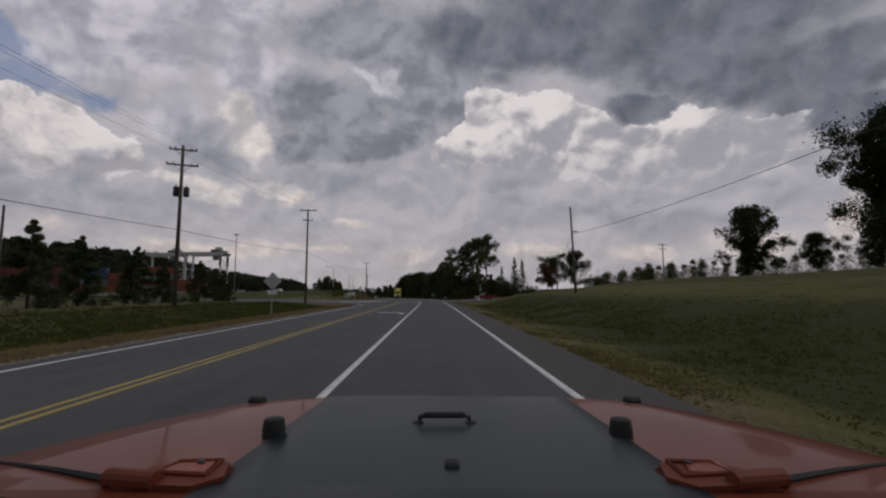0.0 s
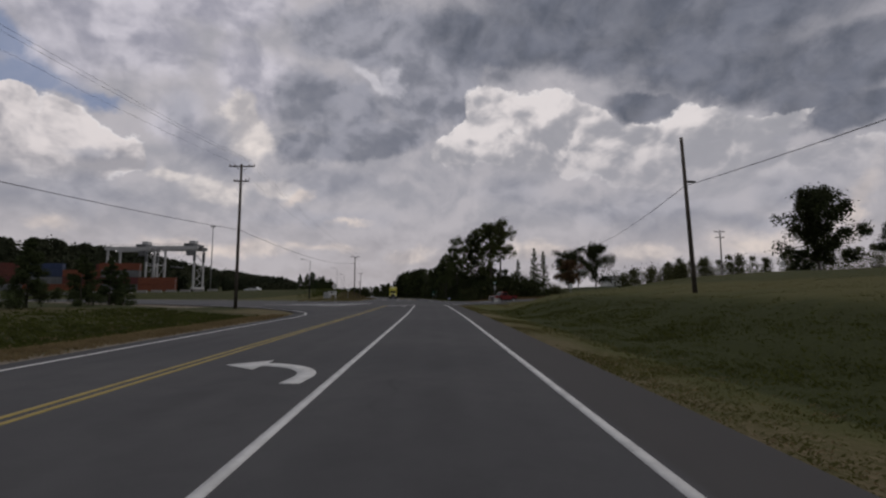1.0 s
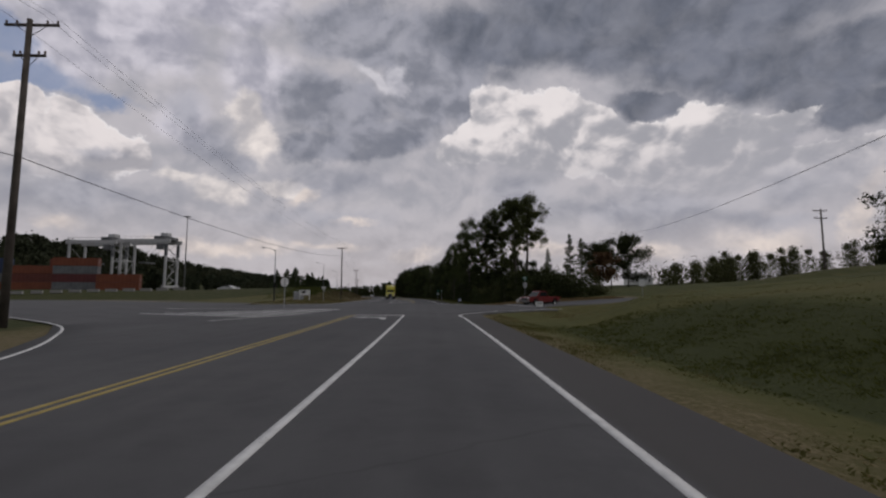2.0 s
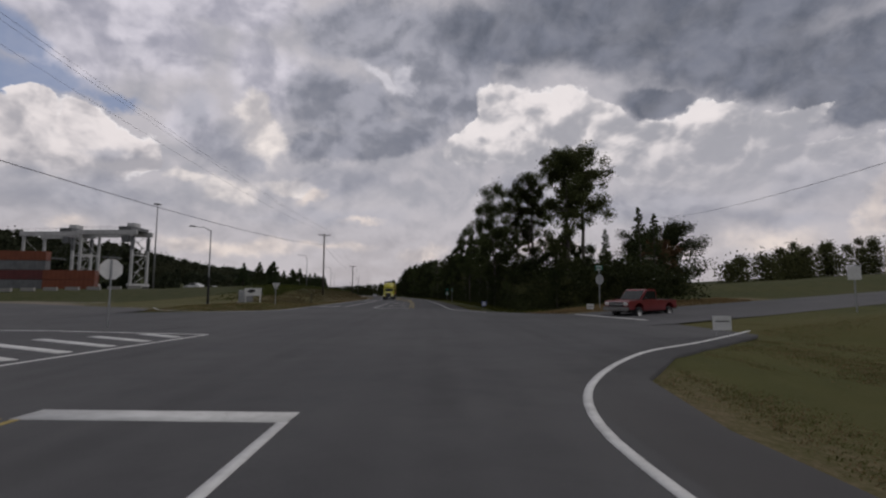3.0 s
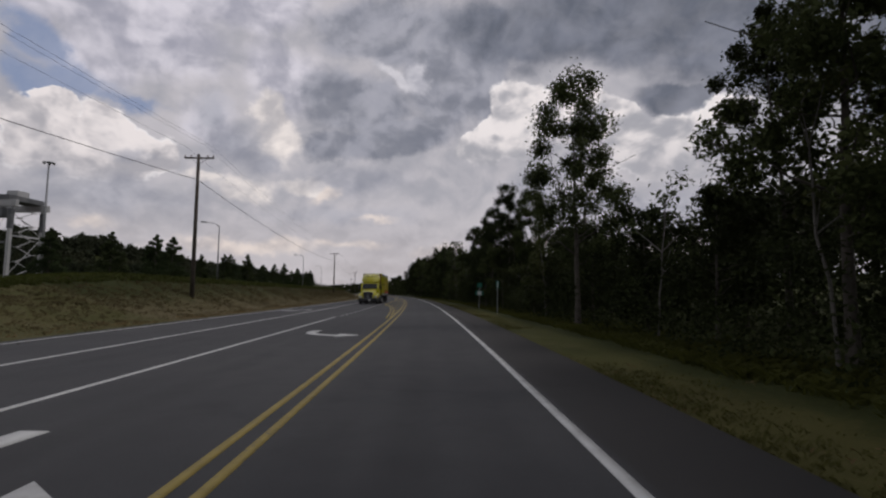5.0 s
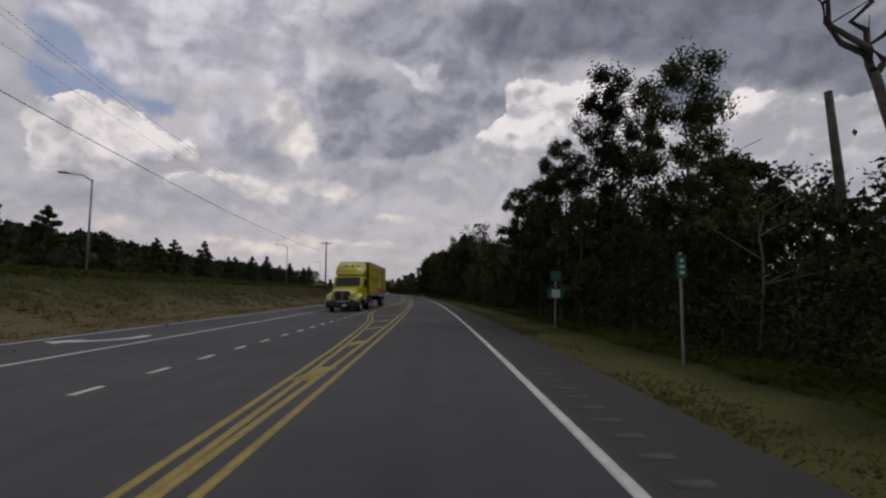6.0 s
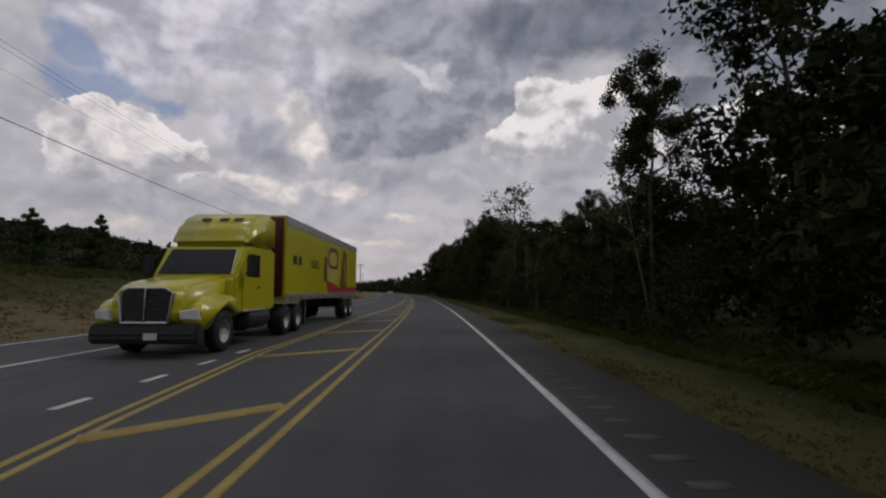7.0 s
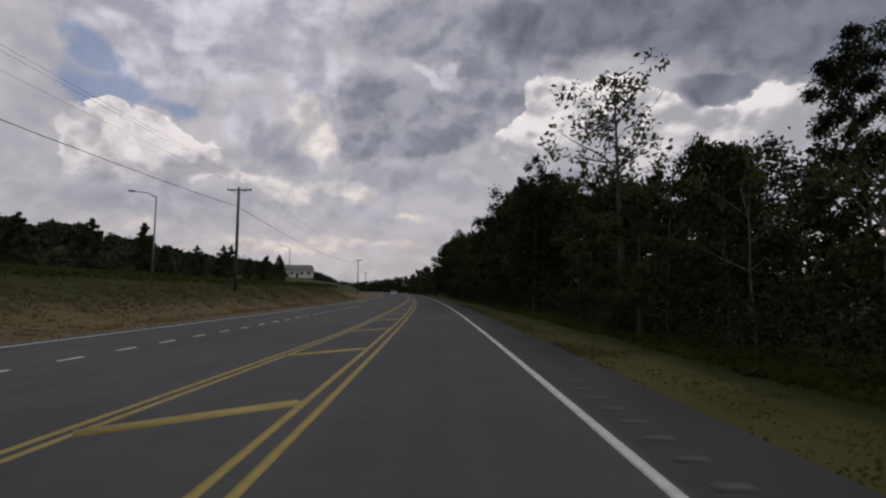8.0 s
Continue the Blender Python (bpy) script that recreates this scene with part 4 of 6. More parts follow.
def grow_distance():
    rng = random.Random(3)
    ridge = [(40, -350, 12), (150, -345, 12), (300, -320, 12), (420, -285, 12), (545, -212, 12), (660, -178, 12), (770, -148, 12), (880, -110, 12), (960, -85, 11), (1100, -60, 11)]
    far_row("far_woods", "dark wooded ridge behind the freight yard", rng, ridge, 1.0, 90000, 2.3, LEAF_FAR, 26, 0, 2.3)
    far_row("far_woods", "dark wooded slope below the ridge", rng, [(s, d + 45, 11) for s, d, h in ridge[2:9]], 1.0, 60000, 2.2, LEAF_FAR, 26, 0, 2.3)
    far_row("far_woods", "dark woods at the foot of the ridge", rng, [(s, d + 95, 9) for s, d, h in ridge[1:6]], 1.0, 50000, 1.6, LEAF_FAR, 30, 0, 2.0)
    far_row("far_woods", "dark woods behind the stacked containers", rng, [(248, -190, 14), (262, -150, 15), (262, -118, 13), (266, -96, 9.5), (310, -85, 7), (350, -75, 7), (420, -70, 7)], 1.0, 42000, 0.9, LEAF_FAR, 8)
    far_row("far_woods", "dark hedge of trees along the top of the bank", rng, [(245, -66, 4.5), (300, -60, 4.5), (345, -62, 4.5), (400, -70, 5), (470, -60, 6)], 1.0, 22000, 0.7, LEAF_FAR, 4)
    far_row("far_woods", "dark woods where the road bends out of sight", rng, [(330, 9, 11), (400, 8, 11), (470, 8, 10), (560, 6, 10), (700, -4, 11), (820, -30, 12)], 1.0, 36000, 0.8, LEAF_SHADED, 5)
    far_row("far_woods", "distant tree line beyond the field", rng, [(172, 72, 5.6), (188, 100, 10.0), (192, 135, 13), (182, 175, 17), (150, 230, 19), (90, 290, 19)], 1.0, 85000, 0.5, BRUSH, 7, 0, 1.35)
    far_row("far_woods", "distant tree line beyond the field", rng, [(123, 17, 2.6), (126, 22, 1.6), (131, 32, 0.9)], 1.0, 14000, 0.24, BRUSH, 2)
    far_row("far_woods", "distant woods closing the view ahead", rng, [(640, -120, 12), (760, -70, 13), (860, -10, 13), (900, 60, 13)], 1.0, 12000, 1.6, LEAF_FAR, 20)
    far_row("far_woods", "far woods behind the start of the road", rng, [(-200, -120, 10), (-260, 0, 10), (-220, 120, 10)], 1.0, 4000, 2.0, LEAF_FAR, 10)


def tufts(name, label, rng, n, where, height, mat, blades=4):
    """Many grass blades: each a narrow bent sliver standing on the ground."""
    verts, quads = [], []
    for i in range(n):
        s, d = where(rng)
        x, y, _ = road_xy(s, d)
        z = land(s, d) - 0.08
        h = height * rng.uniform(0.5, 1.3)
        for _ in range(blades):
            a = rng.uniform(0, 6.283)
            px, py = x + rng.uniform(-0.16, 0.16), y + rng.uniform(-0.16, 0.16)
            w, lx, ly = h * 0.09 + 0.008, math.cos(a) * h * 0.95, math.sin(a) * h * 0.95
            cx, cy = -math.sin(a) * w, math.cos(a) * w
            k = len(verts)
            verts += [(px - cx, py - cy, z), (px + cx, py + cy, z), (px + cx * 0.5 + lx * 0.4, py + cy * 0.5 + ly * 0.4, z + h * 0.55), (px + lx, py + ly, z + h * 0.72)]
            quads.append((k, k + 1, k + 2, k + 3))
    return tagged(put(name, quick_mesh(name, verts, quads), mat), label, "grass", kind="stuff")


def grow_grass():
    rng = random.Random(5)
    near = lambda r: (r.uniform(3, 77), 1.45 + abs(r.gauss(0, 1.7)))
    tufts("grass", "mown roadside grass beside the shoulder", rng, 9000, near, 0.07, GRASS)
    tufts("grass", "dry mown grass beside the shoulder", rng, 2500, near, 0.06, STRAW)
    tufts("weeds", "rank green weeds in the ditch", rng, 12000, lambda r: (r.uniform(2, 76), max(3.5, r.gauss(8.0, 2.0))), 0.11, WEEDS)
    tufts("grass", "long grass of the field", rng, 9000, lambda r: (r.uniform(5, 80), 11 + abs(r.gauss(0, 12))), 0.06, GRASS)
    def corner(r):
        while True:
            s, d = r.uniform(77, 99), 1.8 + abs(r.gauss(0, 7))
            if d > right_limit(s) + 0.3 and side_road(s, d)[1] < -5.2:
                return s, d
    tufts("grass", "short grass on the corner of the side road", rng, 6000, corner, 0.04, GRASS)
    tufts("grass", "dry grass on the corner of the side road", rng, 7000, corner, 0.04, STRAW)
    def mouth(r):
        while True:
            s, d = r.uniform(106, 124), r.uniform(3, 26)
            if d > right_limit(s) + 0.3 and 4.7 < side_road(s, d)[1] < 9.0:
                return s, d
    tufts("grass", "tall dry grass between the side road and the wood", rng, 4000, mouth, 0.2, STRAW)
    verge = lambda r: (r.uniform(114, 270), 1.5 + abs(r.gauss(0, 1.0)))
    tufts("grass", "mown verge between shoulder and wood", rng, 10000, verge, 0.08, GRASS)
    tufts("grass", "dry grass of the verge", rng, 600, verge, 0.07, STRAW)
    tufts("weeds", "weeds at the foot of the wood", rng, 14000, lambda r: (r.uniform(108, 300), 4.2 + abs(r.gauss(0, 1.3))), 0.26, WEEDS)
    tufts("weeds", "brownish weeds on the roadside", rng, 9000, lambda r: (r.uniform(-2, 58), -14 - abs(r.gauss(0, 5))), 0.2, WEEDS)
    tufts("grass", "dry grass beside the road", rng, 6000, lambda r: (r.uniform(0, 56), -11.3 - abs(r.gauss(0, 2))), 0.15, STRAW)
    tufts("grass", "short dry grass at the foot of the bank", rng, 6000, lambda r: (r.uniform(124, 300), -15.0 - abs(r.gauss(0, 1.0))), 0.1, STRAW)
    tufts("grass", "tall brown grass on the bank", rng, 24000, lambda r: (r.uniform(128, 300), r.gauss(-20.0, 2.2)), 0.14, BROWN_GRASS)
    tufts("weeds", "dark rank weeds along the top of the bank", rng, 16000, lambda r: (r.uniform(140, 320), -22 - abs(r.gauss(0, 4))), 0.3, WEEDS)
    tufts("grass", "dry grass on the corner island", rng, 3500, lambda r: (r.uniform(113, 130), r.uniform(-27, -14.6)), 0.11, STRAW)
    tufts("grass", "green grass on the corner island", rng, 3500, lambda r: (r.uniform(113, 130), r.uniform(-27, -14.6)), 0.11, GRASS)
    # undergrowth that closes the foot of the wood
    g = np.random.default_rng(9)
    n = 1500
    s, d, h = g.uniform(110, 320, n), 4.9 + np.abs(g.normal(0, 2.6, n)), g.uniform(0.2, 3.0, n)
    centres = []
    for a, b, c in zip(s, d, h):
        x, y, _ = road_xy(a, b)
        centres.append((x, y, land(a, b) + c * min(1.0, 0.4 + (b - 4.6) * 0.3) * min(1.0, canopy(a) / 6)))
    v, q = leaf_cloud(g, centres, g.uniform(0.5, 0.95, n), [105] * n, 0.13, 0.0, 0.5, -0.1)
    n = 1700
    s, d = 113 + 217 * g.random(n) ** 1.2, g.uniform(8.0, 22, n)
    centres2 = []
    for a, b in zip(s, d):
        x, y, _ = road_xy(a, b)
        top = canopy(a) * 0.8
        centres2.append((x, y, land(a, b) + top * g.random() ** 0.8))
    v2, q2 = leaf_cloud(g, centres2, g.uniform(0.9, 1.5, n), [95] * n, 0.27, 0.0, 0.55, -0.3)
    # gap-closing leaf mass; its dark colour stands in for shade inside the wood
    tagged(put("thicket", quick_mesh("thicket", v2, q2), LEAF_SHADED), "thicket filling the depth of the wood, its shade put into the leaf colour", "bushes", kind="stuff")
    # corner growth takes a lighter leaf colour in place of the open sky's light
    n = 170
    s, d = g.uniform(112, 124, n), 5.4 + g.random(n) * 11
    low = [(*road_xy(a, b)[:2], land(a, b) + 0.3 + 2.2 * g.random() ** 1.3) for a, b in zip(s, d) if side_road(a, b)[1] > 9.5]
    v3, q3 = leaf_cloud(g, low, g.uniform(0.5, 0.9, len(low)), [90] * len(low), 0.14, 0.0, 0.5, 0.2)
    tagged(put("bushes", quick_mesh("bushes", v3, q3), BRUSH), "green bushes on the corner before the wood", "bushes", kind="stuff")
    # shade at the wood's foot is likewise in the leaf colour
    tagged(put("undergrowth", quick_mesh("undergrowth", v, q), LEAF_SHADED), "dense undergrowth at the foot of the wood, darkened by colour for shade", "bushes", kind="stuff")


def grow_single_trees():
    tall_lab = "tall dark tree with bare trunk and clumped head"
    p = broad_tree("tall_tree", 21, 17.4, 5.6, 4.0, 26000, 0.2, LEAF_MID, label="tall dark tree clothed in leaves down its trunk", group="tall trees at the junction", gaps=0.12, lean=0.01)
    plant(p, [(118.8, 12.1, 0.95, 0)])
    p = broad_tree("tall_tree", 26, 16.6, 6.4, 9.0, 16000, 0.2, LEAF_MID, label=tall_lab, group="tall trees at the junction", gaps=0.2, lean=0.02)
    plant(p, [(121.6, 14.5, 1.05, 0)])
    p = tall_pine("slim_pine", 22, 15.2, "slim dark pine with ragged limbs behind the junction", "tall trees at the junction", 12000)
    plant(p, [(129.0, 11.0, 1.06, 40), (133.0, 10.0, 0.85, 10)])
    c = conifer("pine", 31, 11.0, 4.2, "dark green pine beside the side road", "pines by the side road", 5200, 0.3)
    plant(c, [(127.5, 23.6, 1.0, 0), (128.5, 26.0, 0.93, 80), (130, 20.5, 0.8, 50)])
    c = conifer("young_pine", 32, 5.0, 4.0, "young dark pine planted along the freight yard", "row of young pines", 11000, 0.26, 0.1)
    plant(c, [(34, -31, 1.25, 0), (39.5, -31.6, 1.15, 40), (46, -31, 1.1, 90), (52.5, -32, 0.9, 10), (59, -31, 1.0, 200), (65, -31.5, 0.85, 300), (71, -33, 0.9, 30), (78, -36, 0.8, 70), (27, -32, 1.15, 20), (20, -31, 1.25, 80)] + [(168 + 7.6 * i, -36 + (i % 3) * 0.8, 0.9 + 0.12 * (i % 4), 50 * i) for i in range(20)])
    t = broad_tree("field_oak", 41, 21.0, 16, 2.2, 44000, 0.36, LEAF_SHADED, gaps=0.12, label="large dark tree standing at the field's far side", group="trees in the field")
    plant(t, [(62, 64.5, 1.1, 0), (78, 84, 1.0, 140)])
    t = broad_tree("round_tree", 42, 15.0, 12, 3.0, 14000, 0.42, LEAF_SHADED, label="round dark tree on the rise beyond the field", group="trees in the field", gaps=0.25)
    plant(t, [(132, 98, 1.65, 0), (128, 116, 0.9, 60), (120, 126, 0.95, 60), (110, 138, 1.05, 200), (103, 118, 0.6, 20), (150, 112, 0.7, 90)])
    t = broad_tree("broad_oak", 44, 12.0, 13, 2.0, 12000, 0.38, LEAF_SHADED, label="spreading tree beyond the side road", group="trees beyond the side road", gaps=0.22)
    plant(t, [(187, 66, 1.3, 0), (184, 55, 1.1, 120)])
    t = broad_tree("red_tree", 43, 9.0, 8, 2.0, 4000, 0.5, LEAF_RUST, label="reddish broad-leaved tree beyond the side road", group="trees beyond the side road")
    plant(t, [(160, 44, 1.0, 0)])
    t = broad_tree("sparse_tree", 45, 12.6, 5.4, 6.5, 1500, 0.28, LEAF_MID, label="thin pale-branched tree with sparse leaves", group="trees of the roadside wood", gaps=0.45)
    plant(t, [(218.5, 7.0, 1.0, 0)])
    # bare dead tree
    rng = np.random.default_rng(51)
    dead = thing("dead_tree", "bare grey dead tree forking above the wood", "tree", spot(159.7, 11.4))
    wood, twigs = bmesh.new(), bmesh.new()
    tube(wood, [(0, 0, -0.2), (-0.1, 0, 4), (-0.9, 0, 7.3)], [0.2, 0.16, 0.12], 8)
    for end, bend in (((-2.6, 0, 12.6), 0.05), ((-0.9, 0.4, 10.6), 0.05), ((0.4, -0.3, 10.2), 0.07), ((-1.9, 0.5, 10.4), 0.06)):
        pts = limb(rng, (-0.9, 0, 7.2), end, bend, 6)
        tube(twigs, pts, [0.11, 0.095, 0.08, 0.06, 0.045, 0.03, 0.014], 6)
        for k in (2, 3, 4, 5):
            e = np.array(pts[k]) + rng.normal(size=3) * (0.7, 0.7, 0.3) + (0, 0, 0.8)
            tube(twigs, [pts[k], tuple(e)], [0.025, 0.008], 5)
    part("trunk", wood, BARK, dead, smooth=True)
    tagged(part("branchwork", twigs, BARK, dead, smooth=True), kind="stuff")
    snag = thing("snag", "broken grey trunk without limbs standing in the wood", "tree", spot(163.8, 13.0))
    part("trunk", tube(bmesh.new(), [(0, 0, -0.2), (0.1, 0, 5), (0, 0.1, 8.6)], [0.2, 0.16, 0.13], 9), BARK, snag, smooth=True)


def grow_stems():
    """Thin pale saplings at the wood's edge, bare below, lost in the leaves above."""
    rng = np.random.default_rng(61)
    for s, d, h, lean in ((128.5, 5.4, 4.6, 2), (131.6, 6.0, 5.2, -3), (137.5, 5.6, 4.2, 4), (150.0, 5.4, 3.6, -2), (158.5, 6.0, 3.4, 5), (176.5, 5.6, 5.0, -8), (188.6, 6.0, 5.4, -9), (193.0, 6.2, 4.6, 2), (204.5, 5.6, 3.8, 1), (208.0, 5.8, 4.0, -2), (213.0, 6.2, 4.0, 3), (221.0, 5.8, 4.6, -1)):
        ob = thing("sapling", "thin pale-barked sapling with a bare stem at the wood's edge", "tree", spot(s, d) @ pose(0, 0, 0, 0, lean, 0), "saplings at the wood's edge")
        path = [(rng.normal() * 0.05 * u * h * 0.4, rng.normal() * 0.05 * u * h * 0.4, h * u) for u in np.linspace(0, 1, 7)]
        part("stem", tube(bmesh.new(), [(0, 0, -0.2)] + path, [0.045] + [0.042 * (1 - 0.75 * u) for u in np.linspace(0, 1, 7)], 7), GREY_BARK, ob, smooth=True)
        twigs, ends = bmesh.new(), []
        for k in range(7):
            p = np.array(path[3 + k % 4])
            e = p + np.array([rng.normal() * 0.6, rng.normal() * 0.6, 0.5 + 0.5 * rng.random()])
            tube(twigs, [tuple(p), tuple(e)], [0.02, 0.006], 5, cap=False)
            ends.append(e)
        tagged(part("branchwork", twigs, GREY_BARK, ob), kind="stuff")
        v, q = leaf_cloud(rng, ends, [0.45] * 7, [50] * 7, 0.15)
        put("crown", quick_mesh("crown", v, q), LEAF_MID, ob)


grow_woods()
grow_stems()
grow_single_trees()
grow_distance()
grow_grass()


# ---- poles, wires, lamps ----
INSULATOR = surface("brown_porcelain", (0.10, 0.06, 0.045), (0.18, 0.12, 0.09), 0.3)
WIRE = surface("black_cable", (0.018, 0.018, 0.02), (0.035, 0.035, 0.037), 0.6)
LAMP_GREY = surface("grey_lamp_paint", (0.22, 0.225, 0.23), (0.32, 0.325, 0.33), 0.5, 0.3)


def utility_pole(s, d, height, label, arms=(), cans=0, splice=0.0, lean=0.0, turn=0.0, r=0.15):
    """A wooden pole; arms: crossarms as (metres below the top, width); cans: transformers."""
    ob = thing("utility_pole", label, "utility pole", spot(s, d, turn) @ pose(0, 0, 0, 0, lean, 0), "utility poles")
    part("shaft", tube(bmesh.new(), [(0, 0, -0.4), (0, 0, height * 0.5), (0, 0, height)], [r * 1.15, r * 0.95, r * 0.75], 10), POLE_WOOD, ob, smooth=True)
    for drop, width in arms:
        arm = part("crossarm", box(bmesh.new(), (width, 0.1, 0.12), (0, 0.13, height - drop), bevel=0.012), POLE_WOOD, ob)
        for x in (-0.47 * width, -0.28 * width, 0.28 * width, 0.47 * width):
            part("insulator", lathe(bmesh.new(), [(0.02, 0), (0.055, 0.04), (0.03, 0.08), (0.06, 0.12), (0.03, 0.17)], 8, pose(x, 0.13, height - drop + 0.06)), INSULATOR, arm)
        b = bmesh.new()
        for k in (-1, 1):
            tube(b, [(k * width * 0.3, 0.13, height - drop), (0, 0.12, height - drop - 0.55)], 0.016, 5)
        part("brace", b, DARK_STEEL, arm)
    for k in range(cans):
        a = k * 2.1 + 0.5
        x, y = 0.42 * math.cos(a), 0.42 * math.sin(a)
        can = part("transformer", lathe(bmesh.new(), [(0.05, 0), (0.2, 0.02), (0.22, 0.1), (0.22, 0.72), (0.18, 0.8), (0.04, 0.83)], 14, pose(x, y, height * 0.68)), DARK_STEEL, ob, "dark grey transformer can", smooth=True)
        part("bushing", tube(bmesh.new(), [(x, y, height * 0.68 + 0.8), (x, y, height * 0.68 + 1.05)], [0.04, 0.025], 7), INSULATOR, can)
    if splice:
        part("cable_splice", tube(bmesh.new(), [(0.1, 0, splice), (0.25, 0.1, splice), (0.85, 0.35, splice + 0.05)], [0.03, 0.09, 0.06], 8), WIRE, ob)
    return ob


def wire(a, b, sag, r, label="black overhead cable slung between wooden poles", n=18):
    """A cable between (s, d, height) ends."""
    p, q = (Vector((*road_xy(s, d)[:2], grade(s) + z)) for s, d, z in (a, b))
    pts = [p.lerp(q, i / n) - Vector((0, 0, 4 * sag * (i / n) * (1 - i / n))) for i in range(n + 1)]
    tagged(part("overhead_wire", tube(bmesh.new(), pts, r, 5), WIRE), label, "cable", "overhead wires")


def build_poles():
    two = ((0.25, 2.3),)
    utility_pole(36.7, -22.1, 12.9, "tall wooden utility pole with two crossarms and transformers", ((0.3, 2.0), (1.55, 2.3)), 2, turn=20)
    utility_pole(70.3, -20.7, 14.2, "wooden utility pole with crossarm standing in the corner grass", ((0.2, 2.5), (1.7, 1.5)))
    utility_pole(48, -46, 10.0, "plain wooden utility pole behind the young pines")
    utility_pole(160, -19.4, 11.2, "wooden utility pole with crossarm on the bank", two)
    utility_pole(242, -20.3, 10.0, "wooden utility pole with crossarm on the bank", two)
    utility_pole(334, -18.0, 10.0, "wooden utility pole with crossarm on the bank", two)
    utility_pole(425, -17.0, 10.0, "wooden utility pole with crossarm on the bank", two)
    utility_pole(53.5, 14.6, 10.1, "plain wooden telephone pole leaning over the ditch", splice=7.2, lean=-2.2, r=0.13)
    utility_pole(10, 17.5, 8.6, "plain wooden telephone pole beside the field")
    utility_pole(171, 52, 13.5, "plain wooden telephone pole among trees")
    utility_pole(118.6, 61.8, 13.0, "wooden utility pole with two crossarms beyond the field", ((0.3, 2.4), (1.5, 2.2)))
    tops = [(-28, -23, 13.2, 6.2), (36.7, -22.1, 13.0, 6.4), (70.3, -20.7, 14.4, 7.6), (160, -19.4, 13.0, 10.3), (242, -20.3, 12.2, 9.6), (334, -18, 12.3, 9.6), (425, -17, 12.4, 9.6)]   # s, d, height of the lines and of the cable
    for a, b in zip(tops, tops[1:]):
        span = b[0] - a[0]
        for dx in (-1.05, 0.6, 1.05):
            wire((a[0], a[1] + dx, a[2]), (b[0], b[1] + dx, b[2]), 0.0022 * span ** 1.4, 0.007, "thin power line strung between wooden poles")
        wire((a[0], a[1], a[3]), (b[0], b[1], b[3]), 0.0006 * span ** 1.7, 0.02)
    wire((53.5, 14.3, 8.3), (171, 52, 18.2), 2.2, 0.02)
    wire((10, 17.5, 9.0), (53.5, 14.3, 8.3), 0.6, 0.02)
    wire((-40, 20, 9.0), (10, 17.5, 9.0), 0.8, 0.02)


def street_lamp(s, d, height, arm, turn, label, sleeve=0.0):
    ob = thing("street_lamp", label, "street lamp", spot(s, d, turn), "street lamps")
    part("pole", tube(bmesh.new(), [(0, 0, -0.2), (0, 0, height)], [0.1, 0.06], 10), LAMP_GREY, ob, smooth=True)
    a = part("arm", tube(bmesh.new(), [(0, 0, height - 0.1), (-arm * 0.4, 0, height + 0.28), (-arm, 0, height + 0.35)], [0.05, 0.04, 0.035], 8), LAMP_GREY, ob, smooth=True)
    part("lamp_head", prism(bmesh.new(), [(-0.35, -0.05), (0.3, -0.06), (0.36, 0.02), (0.1, 0.1), (-0.3, 0.07)], 0.24, pose(-arm - 0.25, 0, height + 0.36, 90, 0, 0), 0.02), LAMP_GREY, a, "grey cobra-head lamp")
    part("foot_plate", box(bmesh.new(), (0.36, 0.36, 0.06), (0, 0, 0.06), bevel=0.01), GALV, ob)
    if sleeve:
        part("sleeve", tube(bmesh.new(), [(0, 0, 0), (0, 0, sleeve)], [0.13, 0.125], 10), RUBBER, ob, "black sleeve round the lower pole")
    return ob


def build_lamps():
    street_lamp(127.0, -26.0, 8.3, 1.6, 15, "grey street lamp with black lower pole on the corner island", 3.0)
    street_lamp(182.7, -26.7, 7.0, 1.5, 20, "grey street lamp with curved arm on the bank")
    street_lamp(241.6, -27.8, 7.6, 1.7, 20, "grey street lamp with curved arm on the bank")
    street_lamp(300, -30, 7.5, 1.6, 20, "grey street lamp with curved arm on the bank")
    mast = thing("high_mast", "slender grey floodlight mast above the freight yard", "street lamp", spot(233.8, -82.2))
    part("pole", tube(bmesh.new(), [(0, 0, -0.3), (0, 0, 28)], [0.32, 0.14], 10), LAMP_GREY, mast, smooth=True)
    ring = part("ring", lathe(bmesh.new(), [(0.5, 27.6), (0.7, 27.65), (0.7, 27.85), (0.5, 27.9)], 14), LAMP_GREY, mast)
    for k in range(6):
        a = k * math.pi / 3
        part("floodlight", box(bmesh.new(), (0.5, 0.3, 0.4), (1.0 * math.cos(a), 1.0 * math.sin(a), 27.6), (25, 0, math.degrees(a) + 90), 0.05), LAMP_GREY, ring)


# ---- signs ----
SIGN_BACK = surface("bare_aluminium", (0.36, 0.37, 0.38), (0.5, 0.51, 0.52), 0.5, 0.4)
SIGN_WHITE = surface("white_sheeting", (0.62, 0.62, 0.61), (0.72, 0.72, 0.71), 0.45)
SIGN_GREEN = surface("green_sheeting", (0.012, 0.12, 0.085), (0.02, 0.16, 0.11), 0.45)
SIGN_RED = surface("red_sheeting", (0.32, 0.02, 0.02), (0.42, 0.03, 0.03), 0.45)
SIGN_BLUE = surface("blue_print", (0.19, 0.22, 0.50), (0.25, 0.28, 0.57), 0.5)
SIGN_BLACK = surface("black_print", (0.015, 0.015, 0.016), (0.03, 0.03, 0.03), 0.5)


def polygon(n, r, start):
    return [(r * math.cos(start + 2 * math.pi * k / n), r * math.sin(start + 2 * math.pi * k / n)) for k in range(n)]


